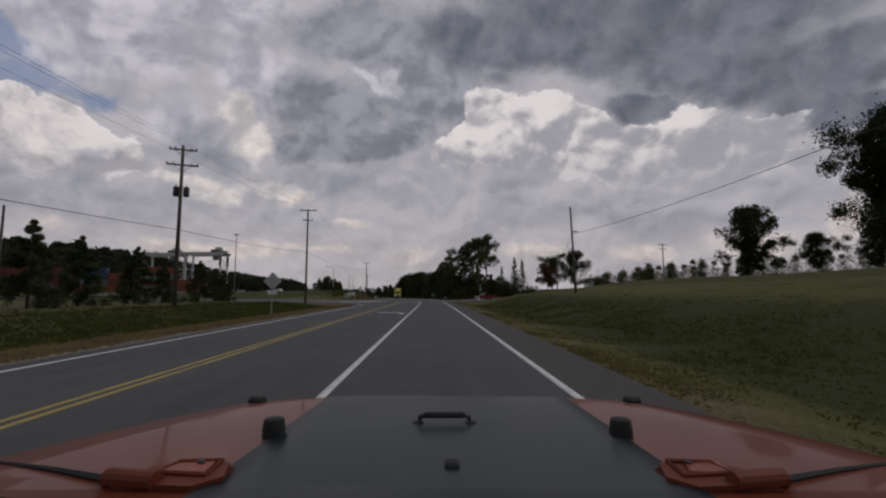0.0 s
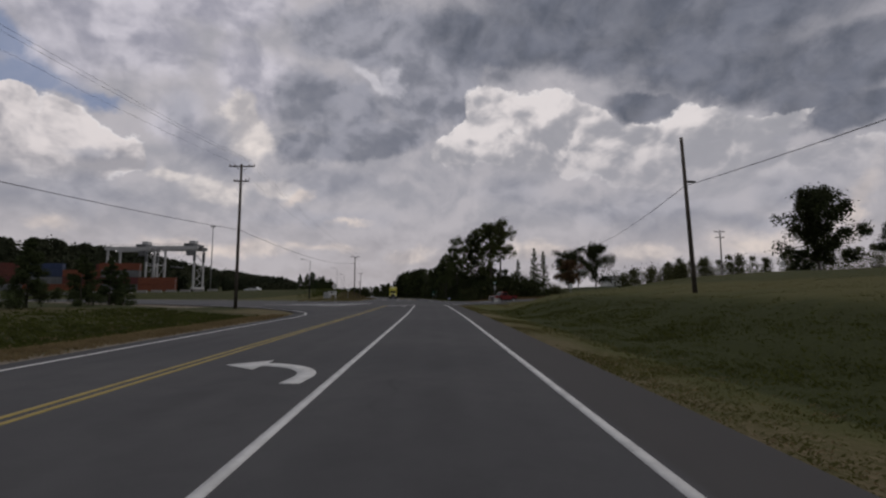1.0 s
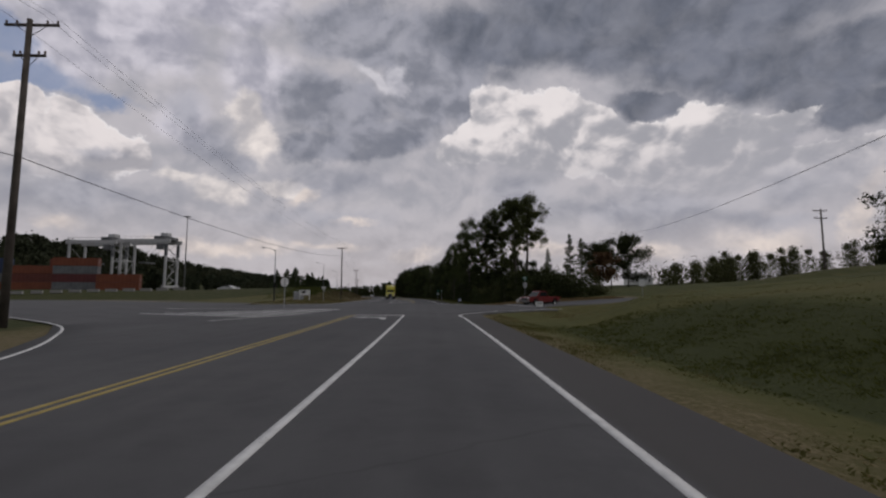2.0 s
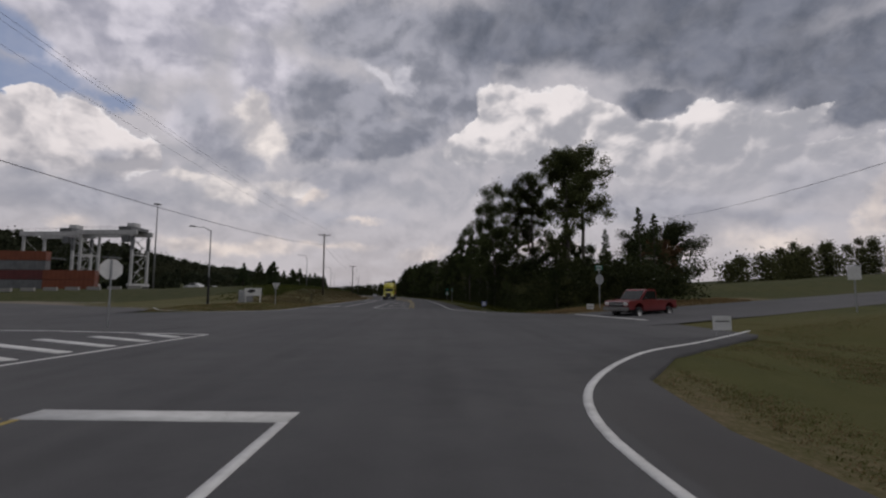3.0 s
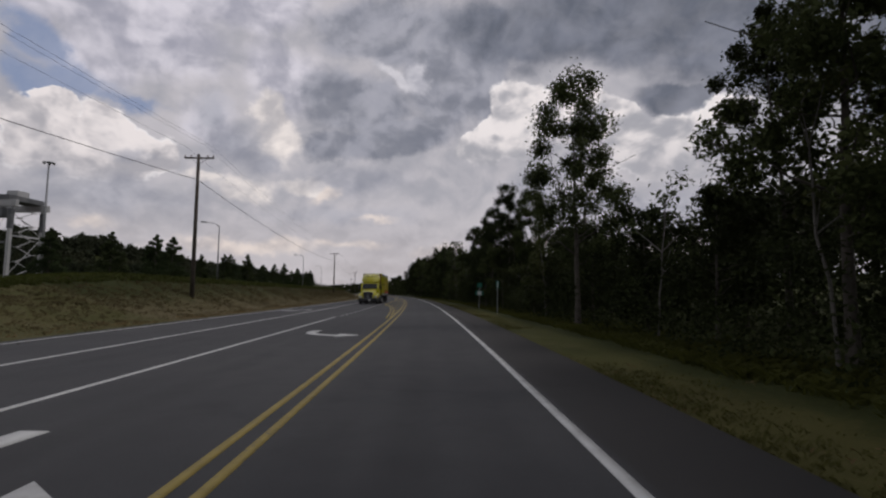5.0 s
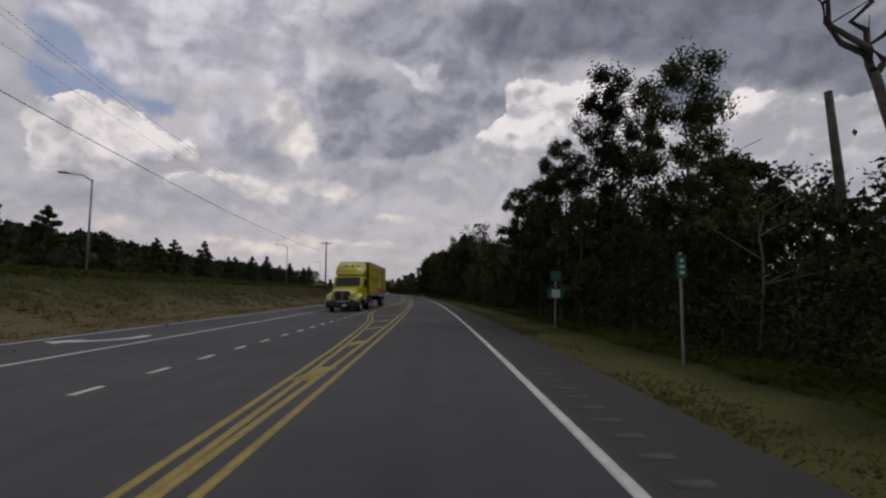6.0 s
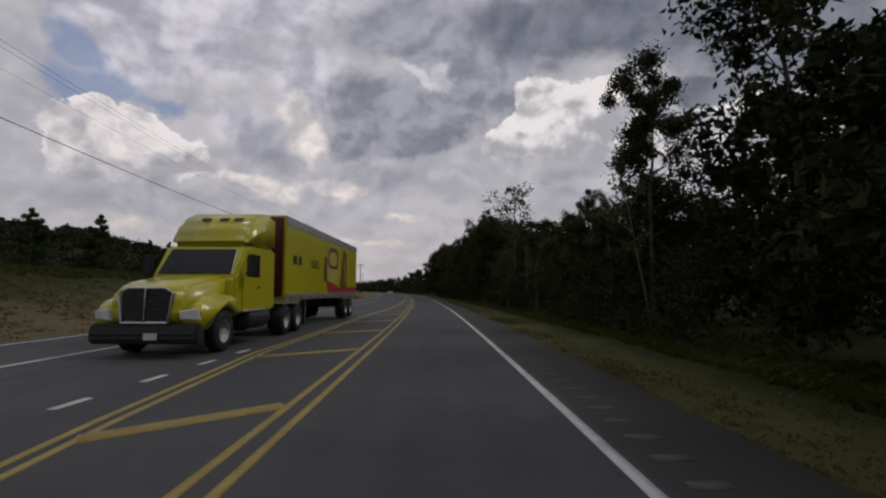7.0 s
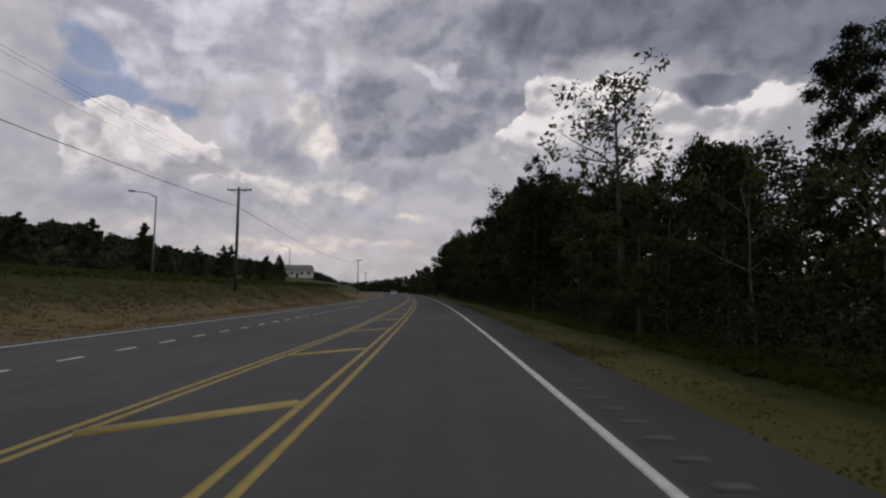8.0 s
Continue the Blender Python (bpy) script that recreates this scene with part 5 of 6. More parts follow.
def rect(w, h):
    return [(-w / 2, -h / 2), (w / 2, -h / 2), (w / 2, h / 2), (-w / 2, h / 2)]


STANDING = pose(0, 0, 0, 90, 0, 0)     # an outline's x, y become across and up; its face looks back along -y


def plate(ob, name, outline, z, face, back=None, thick=0.006, y=-0.04, label="", x=0.0):
    p = part(name, prism(bmesh.new(), outline, thick, Matrix.Translation((x, y, z)) @ STANDING), face, ob, label)
    if back is not None:
        part("back", prism(bmesh.new(), [(a * 0.995, b * 0.995) for a, b in outline], 0.003, Matrix.Translation((x, y + thick, z)) @ STANDING), back, p)
    return p


def sign_post(s, d, height, label, turn, category="road sign", r=0.03, lean=0.0):
    ob = thing("road_sign", label, category, spot(s, d, turn) @ pose(0, 0, 0, 0, lean, 0))
    part("post", box(bmesh.new(), (r * 2, r * 1.4, height + 0.3), (0, 0, height / 2 - 0.15), bevel=0.006), GALV, ob)
    return ob


def bars(ob, rows, z, width, mat, y=-0.046, size=0.05, seed=1):
    """Unreadable writing as plain bars."""
    rng = random.Random(seed)
    for k, h in enumerate(rows):
        w = width * rng.uniform(0.6, 1.0)
        part("lettering", box(bmesh.new(), (w, 0.003, size), (0, y, z + h)), mat, ob)


def yard_sign(s, d, turn, label, face, print_mat, rows, w=0.62, h=0.46, lift=0.45, seed=1):
    ob = thing("yard_sign", label, "yard sign", spot(s, d, turn), "yard signs")
    legs = bmesh.new()
    for k in (-1, 1):
        tube(legs, [(k * w * 0.32, 0, -0.1), (k * w * 0.32, 0, lift + h * 0.8)], 0.006, 5)
    part("wire_stake", legs, GALV, ob)
    b = part("board", box(bmesh.new(), (w, 0.012, h), (0, -0.01, lift + h / 2), bevel=0.003), face, ob)
    bars(b, rows, lift + h / 2, w * 0.85, print_mat, -0.018, 0.04, seed)
    return ob


def build_signs():
    # stop sign of the side road with two street name blades
    ob = sign_post(107.8, 10.7, 2.95, "stop sign with street name blades beside the side road", 115)
    plate(ob, "octagon", polygon(8, 0.4, math.pi / 8), 2.2, SIGN_RED, SIGN_BACK, y=-0.04)
    for k, a in ((0, 0), (1, 90)):
        b = part("name_blade", box(bmesh.new(), (0.75, 0.006, 0.17), (0, 0, 2.98 + 0.19 * k), (0, 0, a), 0.002), SIGN_GREEN, ob)
        part("lettering", box(bmesh.new(), (0.5, 0.01, 0.06), (0, 0, 2.98 + 0.19 * k), (0, 0, a)), SIGN_WHITE, b)
    ob = sign_post(94.0, -15.5, 2.9, "octagonal sign seen from its pale back at the access road", 231)
    plate(ob, "octagon", polygon(8, 0.46, math.pi / 8), 2.5, SIGN_RED, SIGN_WHITE)
    ob = sign_post(98.7, 21.5, 2.4, "white rectangular sign beside the side road", -30)
    plate(ob, "board", rect(0.6, 0.76), 2.15, SIGN_WHITE, SIGN_BACK)
    ob = sign_post(122.0, -17.2, 2.1, "triangular sign seen from its pale back on the island", 170)
    plate(ob, "triangle", polygon(3, 0.5, -math.pi / 2), 1.95, SIGN_RED, SIGN_WHITE)
    ob = sign_post(32.0, -13.0, 2.6, "diamond sign and plate seen from their grey backs", 180)
    plate(ob, "diamond", polygon(4, 0.62, 0), 2.35, SIGN_BLACK, SIGN_BACK)
    plate(ob, "lower_plate", rect(0.62, 0.22), 1.55, SIGN_BLACK, SIGN_WHITE)
    ob = sign_post(108, 66, 2.2, "diamond sign on the rise of the side road", -40)
    plate(ob, "diamond", polygon(4, 0.55, 0), 2.2, SIGN_WHITE, SIGN_BACK)
    # mile marker and route signs at the wood's edge
    ob = sign_post(157.9, 3.9, 2.45, "narrow green marker sign on a steel post", 8, lean=0.6)
    plate(ob, "board", rect(0.24, 0.52), 2.15, SIGN_GREEN, SIGN_BACK)
    bars(ob, (0.13, 0.0, -0.13), 2.15, 0.13, SIGN_WHITE, size=0.07)
    ob = sign_post(168.8, 4.0, 2.35, "two green signs, the lower with a white square, on one post", 6, lean=2.0)
    b = plate(ob, "upper_board", rect(0.5, 0.46), 2.3, SIGN_GREEN, SIGN_BACK)
    bars(b, (0.06, -0.08), 2.3, 0.36, surface("faded_green_print", (0.05, 0.2, 0.15), (0.07, 0.25, 0.2)), size=0.06)
    b = plate(ob, "lower_board", rect(0.8, 0.46), 1.52, SIGN_GREEN, SIGN_BACK)
    part("white_square", box(bmesh.new(), (0.4, 0.004, 0.36), (0, -0.047, 1.52)), SIGN_WHITE, b)
    yard_sign(115.97, 3.2, 5, "blue yard sign with white bars of writing at the wood's edge", SIGN_BLUE, SIGN_WHITE, (0.13, 0.07, 0.01, -0.05, -0.11), 0.4, 0.39, 0.42, 3)
    yard_sign(89.0, 7.6, -5, "white yard sign with a dark mark on the corner", SIGN_WHITE, SIGN_BLACK, (0.06,), 0.6, 0.46, 0.3, 5)
    yard_sign(106.8, 9.6, -40, "small white yard sign beside the stop sign", SIGN_WHITE, SIGN_BLACK, (0.0,), 0.5, 0.4, 0.1, 6)
    yard_sign(105.9, 11.2, -40, "small white yard sign beside the side road", SIGN_WHITE, SIGN_BLACK, (0.05,), 0.34, 0.4, 0.1, 7)
    # board and cabinet on the corner island
    ob = thing("site_board", "white board with a dark mark standing on legs on the island", "sign", spot(126.9, -21.1, 20))
    for k in (-1, 1):
        part("leg", box(bmesh.new(), (0.12, 0.08, 1.3), (k * 0.75, 0, 0.55), bevel=0.01), SIGN_WHITE, ob)
    b = part("board", box(bmesh.new(), (1.75, 0.06, 0.85), (0, 0, 1.2), bevel=0.01), SIGN_WHITE, ob)
    part("mark", prism(bmesh.new(), [(-0.45, 0), (-0.1, -0.2), (0.35, -0.1), (0.42, 0.15), (0, 0.22)], 0.01, pose(-0.2, -0.035, 1.3) @ STANDING), SIGN_BLACK, b)
    ob = thing("utility_cabinet", "grey steel utility cabinet beside the white board", "cabinet", spot(128.4, -22.4, 20))
    part("body", box(bmesh.new(), (1.5, 0.8, 1.35), (0, 0, 0.72), bevel=0.03), GALV, ob)
    for k in (-1, 1):
        dr = part("door", box(bmesh.new(), (0.68, 0.03, 1.15), (k * 0.36, -0.41, 0.75), bevel=0.01), GALV, ob)
        part("handle", box(bmesh.new(), (0.03, 0.04, 0.16), (k * 0.08, -0.44, 0.8), bevel=0.005), DARK_STEEL, dr)
    part("plinth", box(bmesh.new(), (1.7, 1.0, 0.14), (0, 0, 0.05), bevel=0.01), surface("concrete", (0.25, 0.24, 0.23), (0.36, 0.35, 0.33), 0.9), ob)
    ob = thing("marker_post", "short black bent marker post in dry grass", "post", spot(134.4, -16.3))
    part("post", tube(bmesh.new(), [(0, 0, -0.1), (0, 0, 1.0), (0.06, 0, 1.1), (0.28, 0, 1.14)], [0.06, 0.055, 0.06, 0.05], 8), RUBBER, ob)


# ---- vehicles ----
GLASS_DARK = surface("dark_window_glass", (0.012, 0.014, 0.016), (0.02, 0.022, 0.025), 0.1, bump=0.0, spec=0.35)
CHROME = surface("chrome", (0.55, 0.55, 0.56), (0.68, 0.68, 0.69), 0.18, 1.0, bump=0.02)
DULL_CHROME = surface("dull_chrome", (0.16, 0.155, 0.15), (0.26, 0.255, 0.25), 0.45, 0.6)
LENS = surface("lamp_lens", (0.6, 0.6, 0.58), (0.75, 0.75, 0.72), 0.1, bump=0.0)
RED_LENS = surface("red_lens", (0.35, 0.02, 0.015), (0.45, 0.03, 0.02), 0.15, bump=0.0)
AMBER = surface("amber_lens", (0.6, 0.22, 0.02), (0.7, 0.3, 0.03), 0.2, bump=0.0)
YELLOW_PAINT = surface("yellow_lacquer", (0.45, 0.41, 0.010), (0.52, 0.48, 0.014), 0.32, coat=0.5, bump=0.03, grain=20, scale=0.7)
RED_PAINT = surface("faded_red_lacquer", (0.15, 0.009, 0.013), (0.20, 0.015, 0.019), 0.35, coat=0.7, bump=0.03, scale=1.5, grain=14)
ORANGE_PAINT = surface("burnt_orange_lacquer", (0.125, 0.031, 0.016), (0.15, 0.038, 0.019), 0.42, coat=0.2, bump=0.01, scale=1.5, grain=14, spec=0.1)
HINGE_PAINT = surface("burnt_orange_casting", (0.115, 0.026, 0.013), (0.14, 0.033, 0.016), 0.6, bump=0.05, scale=1.5, grain=60, spec=0.2)
DECAL = surface("matt_slate_decal", (0.012, 0.020, 0.024), (0.018, 0.027, 0.031), 0.4, bump=0.05, scale=2, grain=120, spec=0.2)
BLACK_PLASTIC = surface("black_plastic", (0.014, 0.014, 0.015), (0.03, 0.03, 0.031), 0.55)
WHITE_RIM = surface("white_steel_rim", (0.5, 0.5, 0.49), (0.62, 0.62, 0.61), 0.4, 0.2)
MUD = surface("dusty_underside", (0.03, 0.028, 0.026), (0.06, 0.055, 0.05), 0.9)
SIDE = Matrix(((0, 0, 1, 0), (1, 0, 0, 0), (0, 1, 0, 0), (0, 0, 0, 1)))   # outline of (forward, up), drawn out across


def side_prism(outline, width, x=0.0, bevel=0.0, segs=2):
    return prism(bmesh.new(), outline, width, Matrix.Translation((x, 0, 0)) @ SIDE, bevel, segs)


def wheel(ob, x, y, r, w, rim, side, rim_r=0.58):
    m = pose(x, y, r, 0, 90 * side, 0)
    tyre = [(r * rim_r, -w / 2), (r * 0.86, -w / 2), (r * 0.97, -w * 0.42), (r, -w * 0.3), (r, w * 0.3), (r * 0.97, w * 0.42), (r * 0.86, w / 2), (r * rim_r, w / 2)]
    t = part("wheel", lathe(bmesh.new(), tyre, 26, m, False), RUBBER, ob, smooth=True)
    hub = [(r * rim_r * 1.02, w * 0.44), (r * rim_r * 0.95, w * 0.46), (r * rim_r * 0.88, w * 0.28), (r * 0.3, w * 0.2), (r * 0.24, w * 0.42), (r * 0.1, w * 0.45)]
    part("rim", lathe(bmesh.new(), hub, 22, m), rim, t, smooth=True)
    b = bmesh.new()
    for k in range(8):
        a = k * math.pi / 4
        lathe(b, [(r * 0.035, w * 0.2), (r * 0.035, w * 0.3), (r * 0.01, w * 0.32)], 6, m @ pose(r * 0.38 * math.cos(a), r * 0.38 * math.sin(a), 0))
    part("nuts", b, CHROME, t)
    return t


def build_truck(m):
    ob = thing("semi_truck", "bright yellow tractor and box trailer with brown and red picture", "truck", m)
    # tractor: origin under the front bumper, forward is +y
    part("chassis", box(bmesh.new(), (0.9, 7.4, 0.28), (0, -4.0, 0.85), bevel=0.02), MUD, ob)
    part("bumper", side_prism([(0.02, 0.32), (0.08, 0.5), (0.02, 0.78), (-0.28, 0.8), (-0.3, 0.34)], 2.45, bevel=0.05), BLACK_PLASTIC, ob, "black front bumper")
    part("hood", side_prism([(-0.08, 0.72), (-0.02, 1.15), (-0.14, 1.52), (-0.5, 1.7), (-1.9, 1.92), (-2.1, 1.9), (-2.1, 0.9), (-0.5, 0.75)], 1.72, bevel=0.1, segs=3), YELLOW_PAINT, ob, smooth=True)
    for k in (-1, 1):
        f = side_prism([(-0.12, 0.62), (-0.1, 1.02), (-0.3, 1.26), (-0.9, 1.42), (-1.55, 1.4), (-2.0, 1.3), (-2.1, 0.95), (-1.92, 0.8), (-1.78, 1.04), (-1.45, 1.18), (-1.05, 1.16), (-0.72, 0.98), (-0.6, 0.62)], 0.5, k * 0.98, 0.06, 2)
        fender = part("fender", f, YELLOW_PAINT, ob, smooth=True)
        hl = part("headlight", prism(bmesh.new(), [(-0.22, -0.13), (0.2, -0.1), (0.24, 0.08), (-0.16, 0.14)], 0.12, pose(k * 0.98, -0.1, 0.98, 90, 0, -18 * k), 0.02), LENS, fender)
        part("indicator", box(bmesh.new(), (0.1, 0.06, 0.1), (k * 1.16, -0.18, 1.0), bevel=0.02), AMBER, hl)
        # mirrors on brackets
        mi = part("mirror", box(bmesh.new(), (0.24, 0.14, 0.62), (k * 1.42, -2.25, 2.2), bevel=0.04, segs=2), BLACK_PLASTIC, ob)
        part("bracket", tube(bmesh.new(), [(k * 1.12, -2.45, 2.0), (k * 1.4, -2.3, 2.0)], 0.02, 6), BLACK_PLASTIC, mi)
        # doors with windows
        door = part("door", side_prism([(-2.32, 0.95), (-2.32, 1.9), (-2.62, 2.62), (-3.45, 2.68), (-3.48, 0.95)], 0.05, k * 1.165, 0.01), YELLOW_PAINT, ob)
        part("window", side_prism([(-2.5, 1.92), (-2.74, 2.52), (-3.36, 2.56), (-3.38, 1.9)], 0.02, k * 1.195), GLASS_DARK, door)
        part("handle", box(bmesh.new(), (0.03, 0.18, 0.05), (k * 1.21, -3.32, 1.6), bevel=0.008), BLACK_PLASTIC, door)
        st = part("fuel_tank", lathe(bmesh.new(), [(0.05, -0.75), (0.31, -0.73), (0.33, -0.68), (0.33, 0.68), (0.31, 0.73), (0.05, 0.75)], 18, pose(k * 0.95, -3.4, 0.72, 90, 0, 0)), CHROME if k > 0 else DARK_STEEL, ob, smooth=True)
        part("step", box(bmesh.new(), (0.3, 1.5, 0.05), (k * 1.12, -3.0, 0.95), bevel=0.01), GALV, st)
        part("mudflap", box(bmesh.new(), (0.6, 0.02, 0.7), (k * 0.95, -7.75, 0.55), bevel=0.005), RUBBER, ob)
        for y in (-1.3,):
            wheel(ob, k * 1.06, y, 0.51, 0.3, WHITE_RIM, k)
        for y in (-5.75, -7.05):
            wheel(ob, k * 0.98, y, 0.51, 0.52, WHITE_RIM, k)
    g = part("grille", prism(bmesh.new(), [(-0.5, -0.34), (0.5, -0.34), (0.58, 0.3), (0.4, 0.4), (-0.4, 0.4), (-0.58, 0.3)], 0.08, pose(0, -0.05, 1.16, 94, 0, 0), 0.02), BLACK_PLASTIC, ob, "chrome-rimmed dark grille")
    for k in range(7):
        part("grille_slat", box(bmesh.new(), (0.94 - 0.02 * abs(k - 3), 0.04, 0.02), (0, 0.004 - 0.006 * k, 0.90 + 0.09 * k), bevel=0.006), DARK_STEEL, g)
    surround = [(-0.52, 0.0, 0.80), (0.52, 0.0, 0.80), (0.62, -0.03, 1.46), (0.42, -0.04, 1.57), (-0.42, -0.04, 1.57), (-0.62, -0.03, 1.46), (-0.52, 0.0, 0.80)]
    part("grille_surround", tube(bmesh.new(), surround, 0.04, 7), CHROME, g, "chrome grille surround")
    part("grille_bar", box(bmesh.new(), (0.05, 0.05, 0.74), (0, 0.01, 1.18), (2, 0, 0), 0.01), CHROME, g)
    part("cab", side_prism([(-1.95, 0.9), (-1.95, 1.88), (-2.55, 2.72), (-2.9, 2.8), (-4.75, 2.8), (-4.78, 0.9)], 2.28, bevel=0.07, segs=2), YELLOW_PAINT, ob, smooth=False)
    w = part("windscreen", prism(bmesh.new(), [(-1.0, -0.42), (1.0, -0.42), (0.92, 0.44), (-0.92, 0.44)], 0.03, pose(0, -2.235, 2.315, 125.5, 0, 0), 0.01), GLASS_DARK, ob)
    part("wiper", tube(bmesh.new(), [(0.05, -1.97, 1.97), (0.7, -2.05, 2.05)], 0.012, 5), BLACK_PLASTIC, w)
    f = part("roof_fairing", side_prism([(-2.62, 2.75), (-2.72, 3.1), (-3.0, 3.5), (-3.5, 3.82), (-4.2, 3.95), (-4.85, 3.95), (-4.85, 2.75)], 2.26, bevel=0.16, segs=3), YELLOW_PAINT, ob, smooth=True)
    for x in (-0.62, -0.2, 0.35):
        part("mark", box(bmesh.new(), (0.28, 0.01, 0.16), (x, -3.16, 3.62), (52, 0, 0), 0.01), BLACK_PLASTIC, f)
    part("plate", box(bmesh.new(), (0.3, 0.01, 0.15), (-0.2, 0.09, 0.5)), SIGN_WHITE, ob)
    # trailer
    t = part("trailer_box", box(bmesh.new(), (2.59, 12.5, 2.86), (0, -11.575, 2.67), bevel=0.03), YELLOW_PAINT, ob)
    part("front_wall", box(bmesh.new(), (2.4, 0.02, 2.7), (0, -5.31, 2.67), bevel=0.005), surface("maroon_panel", (0.09, 0.015, 0.02), (0.13, 0.022, 0.028), 0.4), t)
    cool = part("cooling_unit", box(bmesh.new(), (1.6, 0.34, 1.5), (0, -5.13, 2.9), bevel=0.05), SIGN_WHITE, t, "white cooling unit on the trailer's front")
    part("vent", box(bmesh.new(), (0.5, 0.02, 0.4), (0.4, -4.95, 2.6), bevel=0.01), BLACK_PLASTIC, cool)
    brown = surface("brown_print", (0.10, 0.035, 0.014), (0.15, 0.055, 0.02), 0.4)
    pale = surface("pale_yellow_print", (0.42, 0.37, 0.05), (0.50, 0.45, 0.09), 0.4)
    dull = surface("ochre_print", (0.30, 0.24, 0.02), (0.37, 0.30, 0.03), 0.4)
    for k in (-1, 1):
        x = k * 1.302
        part("lower_rail", box(bmesh.new(), (0.02, 12.45, 0.22), (x, -11.575, 1.28), bevel=0.004), GALV, t)
        part("upper_rail", box(bmesh.new(), (0.02, 12.45, 0.3), (x, -11.575, 3.93), bevel=0.004), GALV, t)
        part("red_band", side_prism([(-11.1, 1.4), (-17.75, 1.4), (-17.75, 1.68), (-13.4, 1.62), (-11.9, 1.86), (-10.85, 1.92)], 0.006, x), SIGN_RED, t)
        panel = part("door_panel", side_prism([(-14.98, 1.7), (-14.98, 3.66), (-17.1, 3.66), (-17.1, 1.7)], 0.03, x, 0.008), YELLOW_PAINT, t)
        part("emblem", side_prism([(-16.2 - 0.24 * math.cos(a), 2.95 + 0.28 * math.sin(a)) for a in np.linspace(0, 2 * math.pi, 20)[:-1]], 0.036, x), dull, panel)
        part("latch", box(bmesh.new(), (0.05, 0.08, 0.3), (k * 1.32, -16.95, 2.5), bevel=0.008), GALV, panel)
        pn = part("brown_panel", side_prism([(-13.55, 1.68), (-13.62, 2.1), (-13.9, 3.1), (-14.1, 3.5), (-14.25, 3.6), (-14.9, 3.5), (-14.93, 1.62), (-13.7, 1.6)], 0.008, x), brown, t)
        for y0, z0, z1, w in ((-14.4, 1.75, 3.3, 0.13), (-14.72, 2.1, 3.2, 0.07)):
            for i in range(8):
                h = (z1 - z0) / 8
                part("lettering", side_prism([(y0 + w, z0 + h * i), (y0 + w, z0 + h * (i + 0.7)), (y0 - w, z0 + h * (i + 0.7)), (y0 - w, z0 + h * i)], 0.012, x), dull, pn)
        # picture of a tub with a dark arch on it, and the brown block beside it
        tub = part("tub_picture", side_prism([(-10.9, 1.95), (-10.8, 3.1), (-11.2, 3.62), (-12.0, 3.74), (-12.8, 3.6), (-13.2, 3.1), (-13.3, 2.2), (-12.9, 1.8)], 0.005, x), pale, t, "pale yellow printed tub")
        loop = [(-12.0 - 1.02 * math.copysign(abs(math.cos(a)) ** 0.6, math.cos(a)), 3.03 + 0.52 * math.copysign(abs(math.sin(a)) ** 0.6, math.sin(a))) for a in np.linspace(0, 2 * math.pi, 33)]
        ring = bmesh.new()
        for (y0, z0), (y1, z1) in zip(loop, loop[1:]):
            inner = [(-12.0 + (v + 12.0) * 0.74, 3.0 + (h - 3.03) * 0.62) for v, h in ((y0, z0), (y1, z1))]
            prism(ring, [(y0, z0), (y1, z1), inner[1], inner[0]], 0.009, Matrix.Translation((x, 0, 0)) @ SIDE)
        part("dark_arch", ring, brown, tub)
        part("brown_block", side_prism([(-10.3, 1.95), (-10.36, 2.98), (-10.62, 3.05), (-10.86, 2.95), (-10.84, 1.88)], 0.008, x), brown, t)
        rng = random.Random(4)
        y = -6.1
        while y > -7.2:
            w = rng.uniform(0.3, 0.7)
            part("lettering", side_prism([(y, 2.45), (y, 2.78), (y - w, 2.78), (y - w, 2.45)], 0.008, x), SIGN_BLACK, t)
            y -= w + 0.2
        for i in range(11):
            part("marker", box(bmesh.new(), (0.012, 0.26, 0.05), (k * 1.315, -5.9 - 1.15 * i, 1.24)), RED_LENS, t)
        part("landing_leg", box(bmesh.new(), (0.12, 0.12, 0.95), (k * 0.95, -8.6, 0.7), bevel=0.01), GALV, ob)
        for y in (-15.25, -16.55):
            wheel(ob, k * 1.0, y, 0.51, 0.52, WHITE_RIM, k)
    part("bogie", box(bmesh.new(), (1.2, 3.2, 0.4), (0, -15.85, 0.85), bevel=0.03), MUD, ob)
    part("rear_guard", box(bmesh.new(), (2.2, 0.1, 0.12), (0, -17.75, 0.55), bevel=0.02), GALV, ob)
    text = bpy.data.curves.new("size_word", "FONT")
    text.body, text.size, text.extrude = "size.", 0.72, 0.003
    for k in (-1, 1):
        word = new("size_word", text)
        word.data.materials.clear()
        word.data.materials.append(SIGN_BLACK)
        word.parent = ob
        word.matrix_basis = Matrix.Translation((k * 1.306, -8.3 if k < 0 else -9.85, 2.42)) @ pose(0, 0, 0, 90, 0, 90 * k)
    return ob


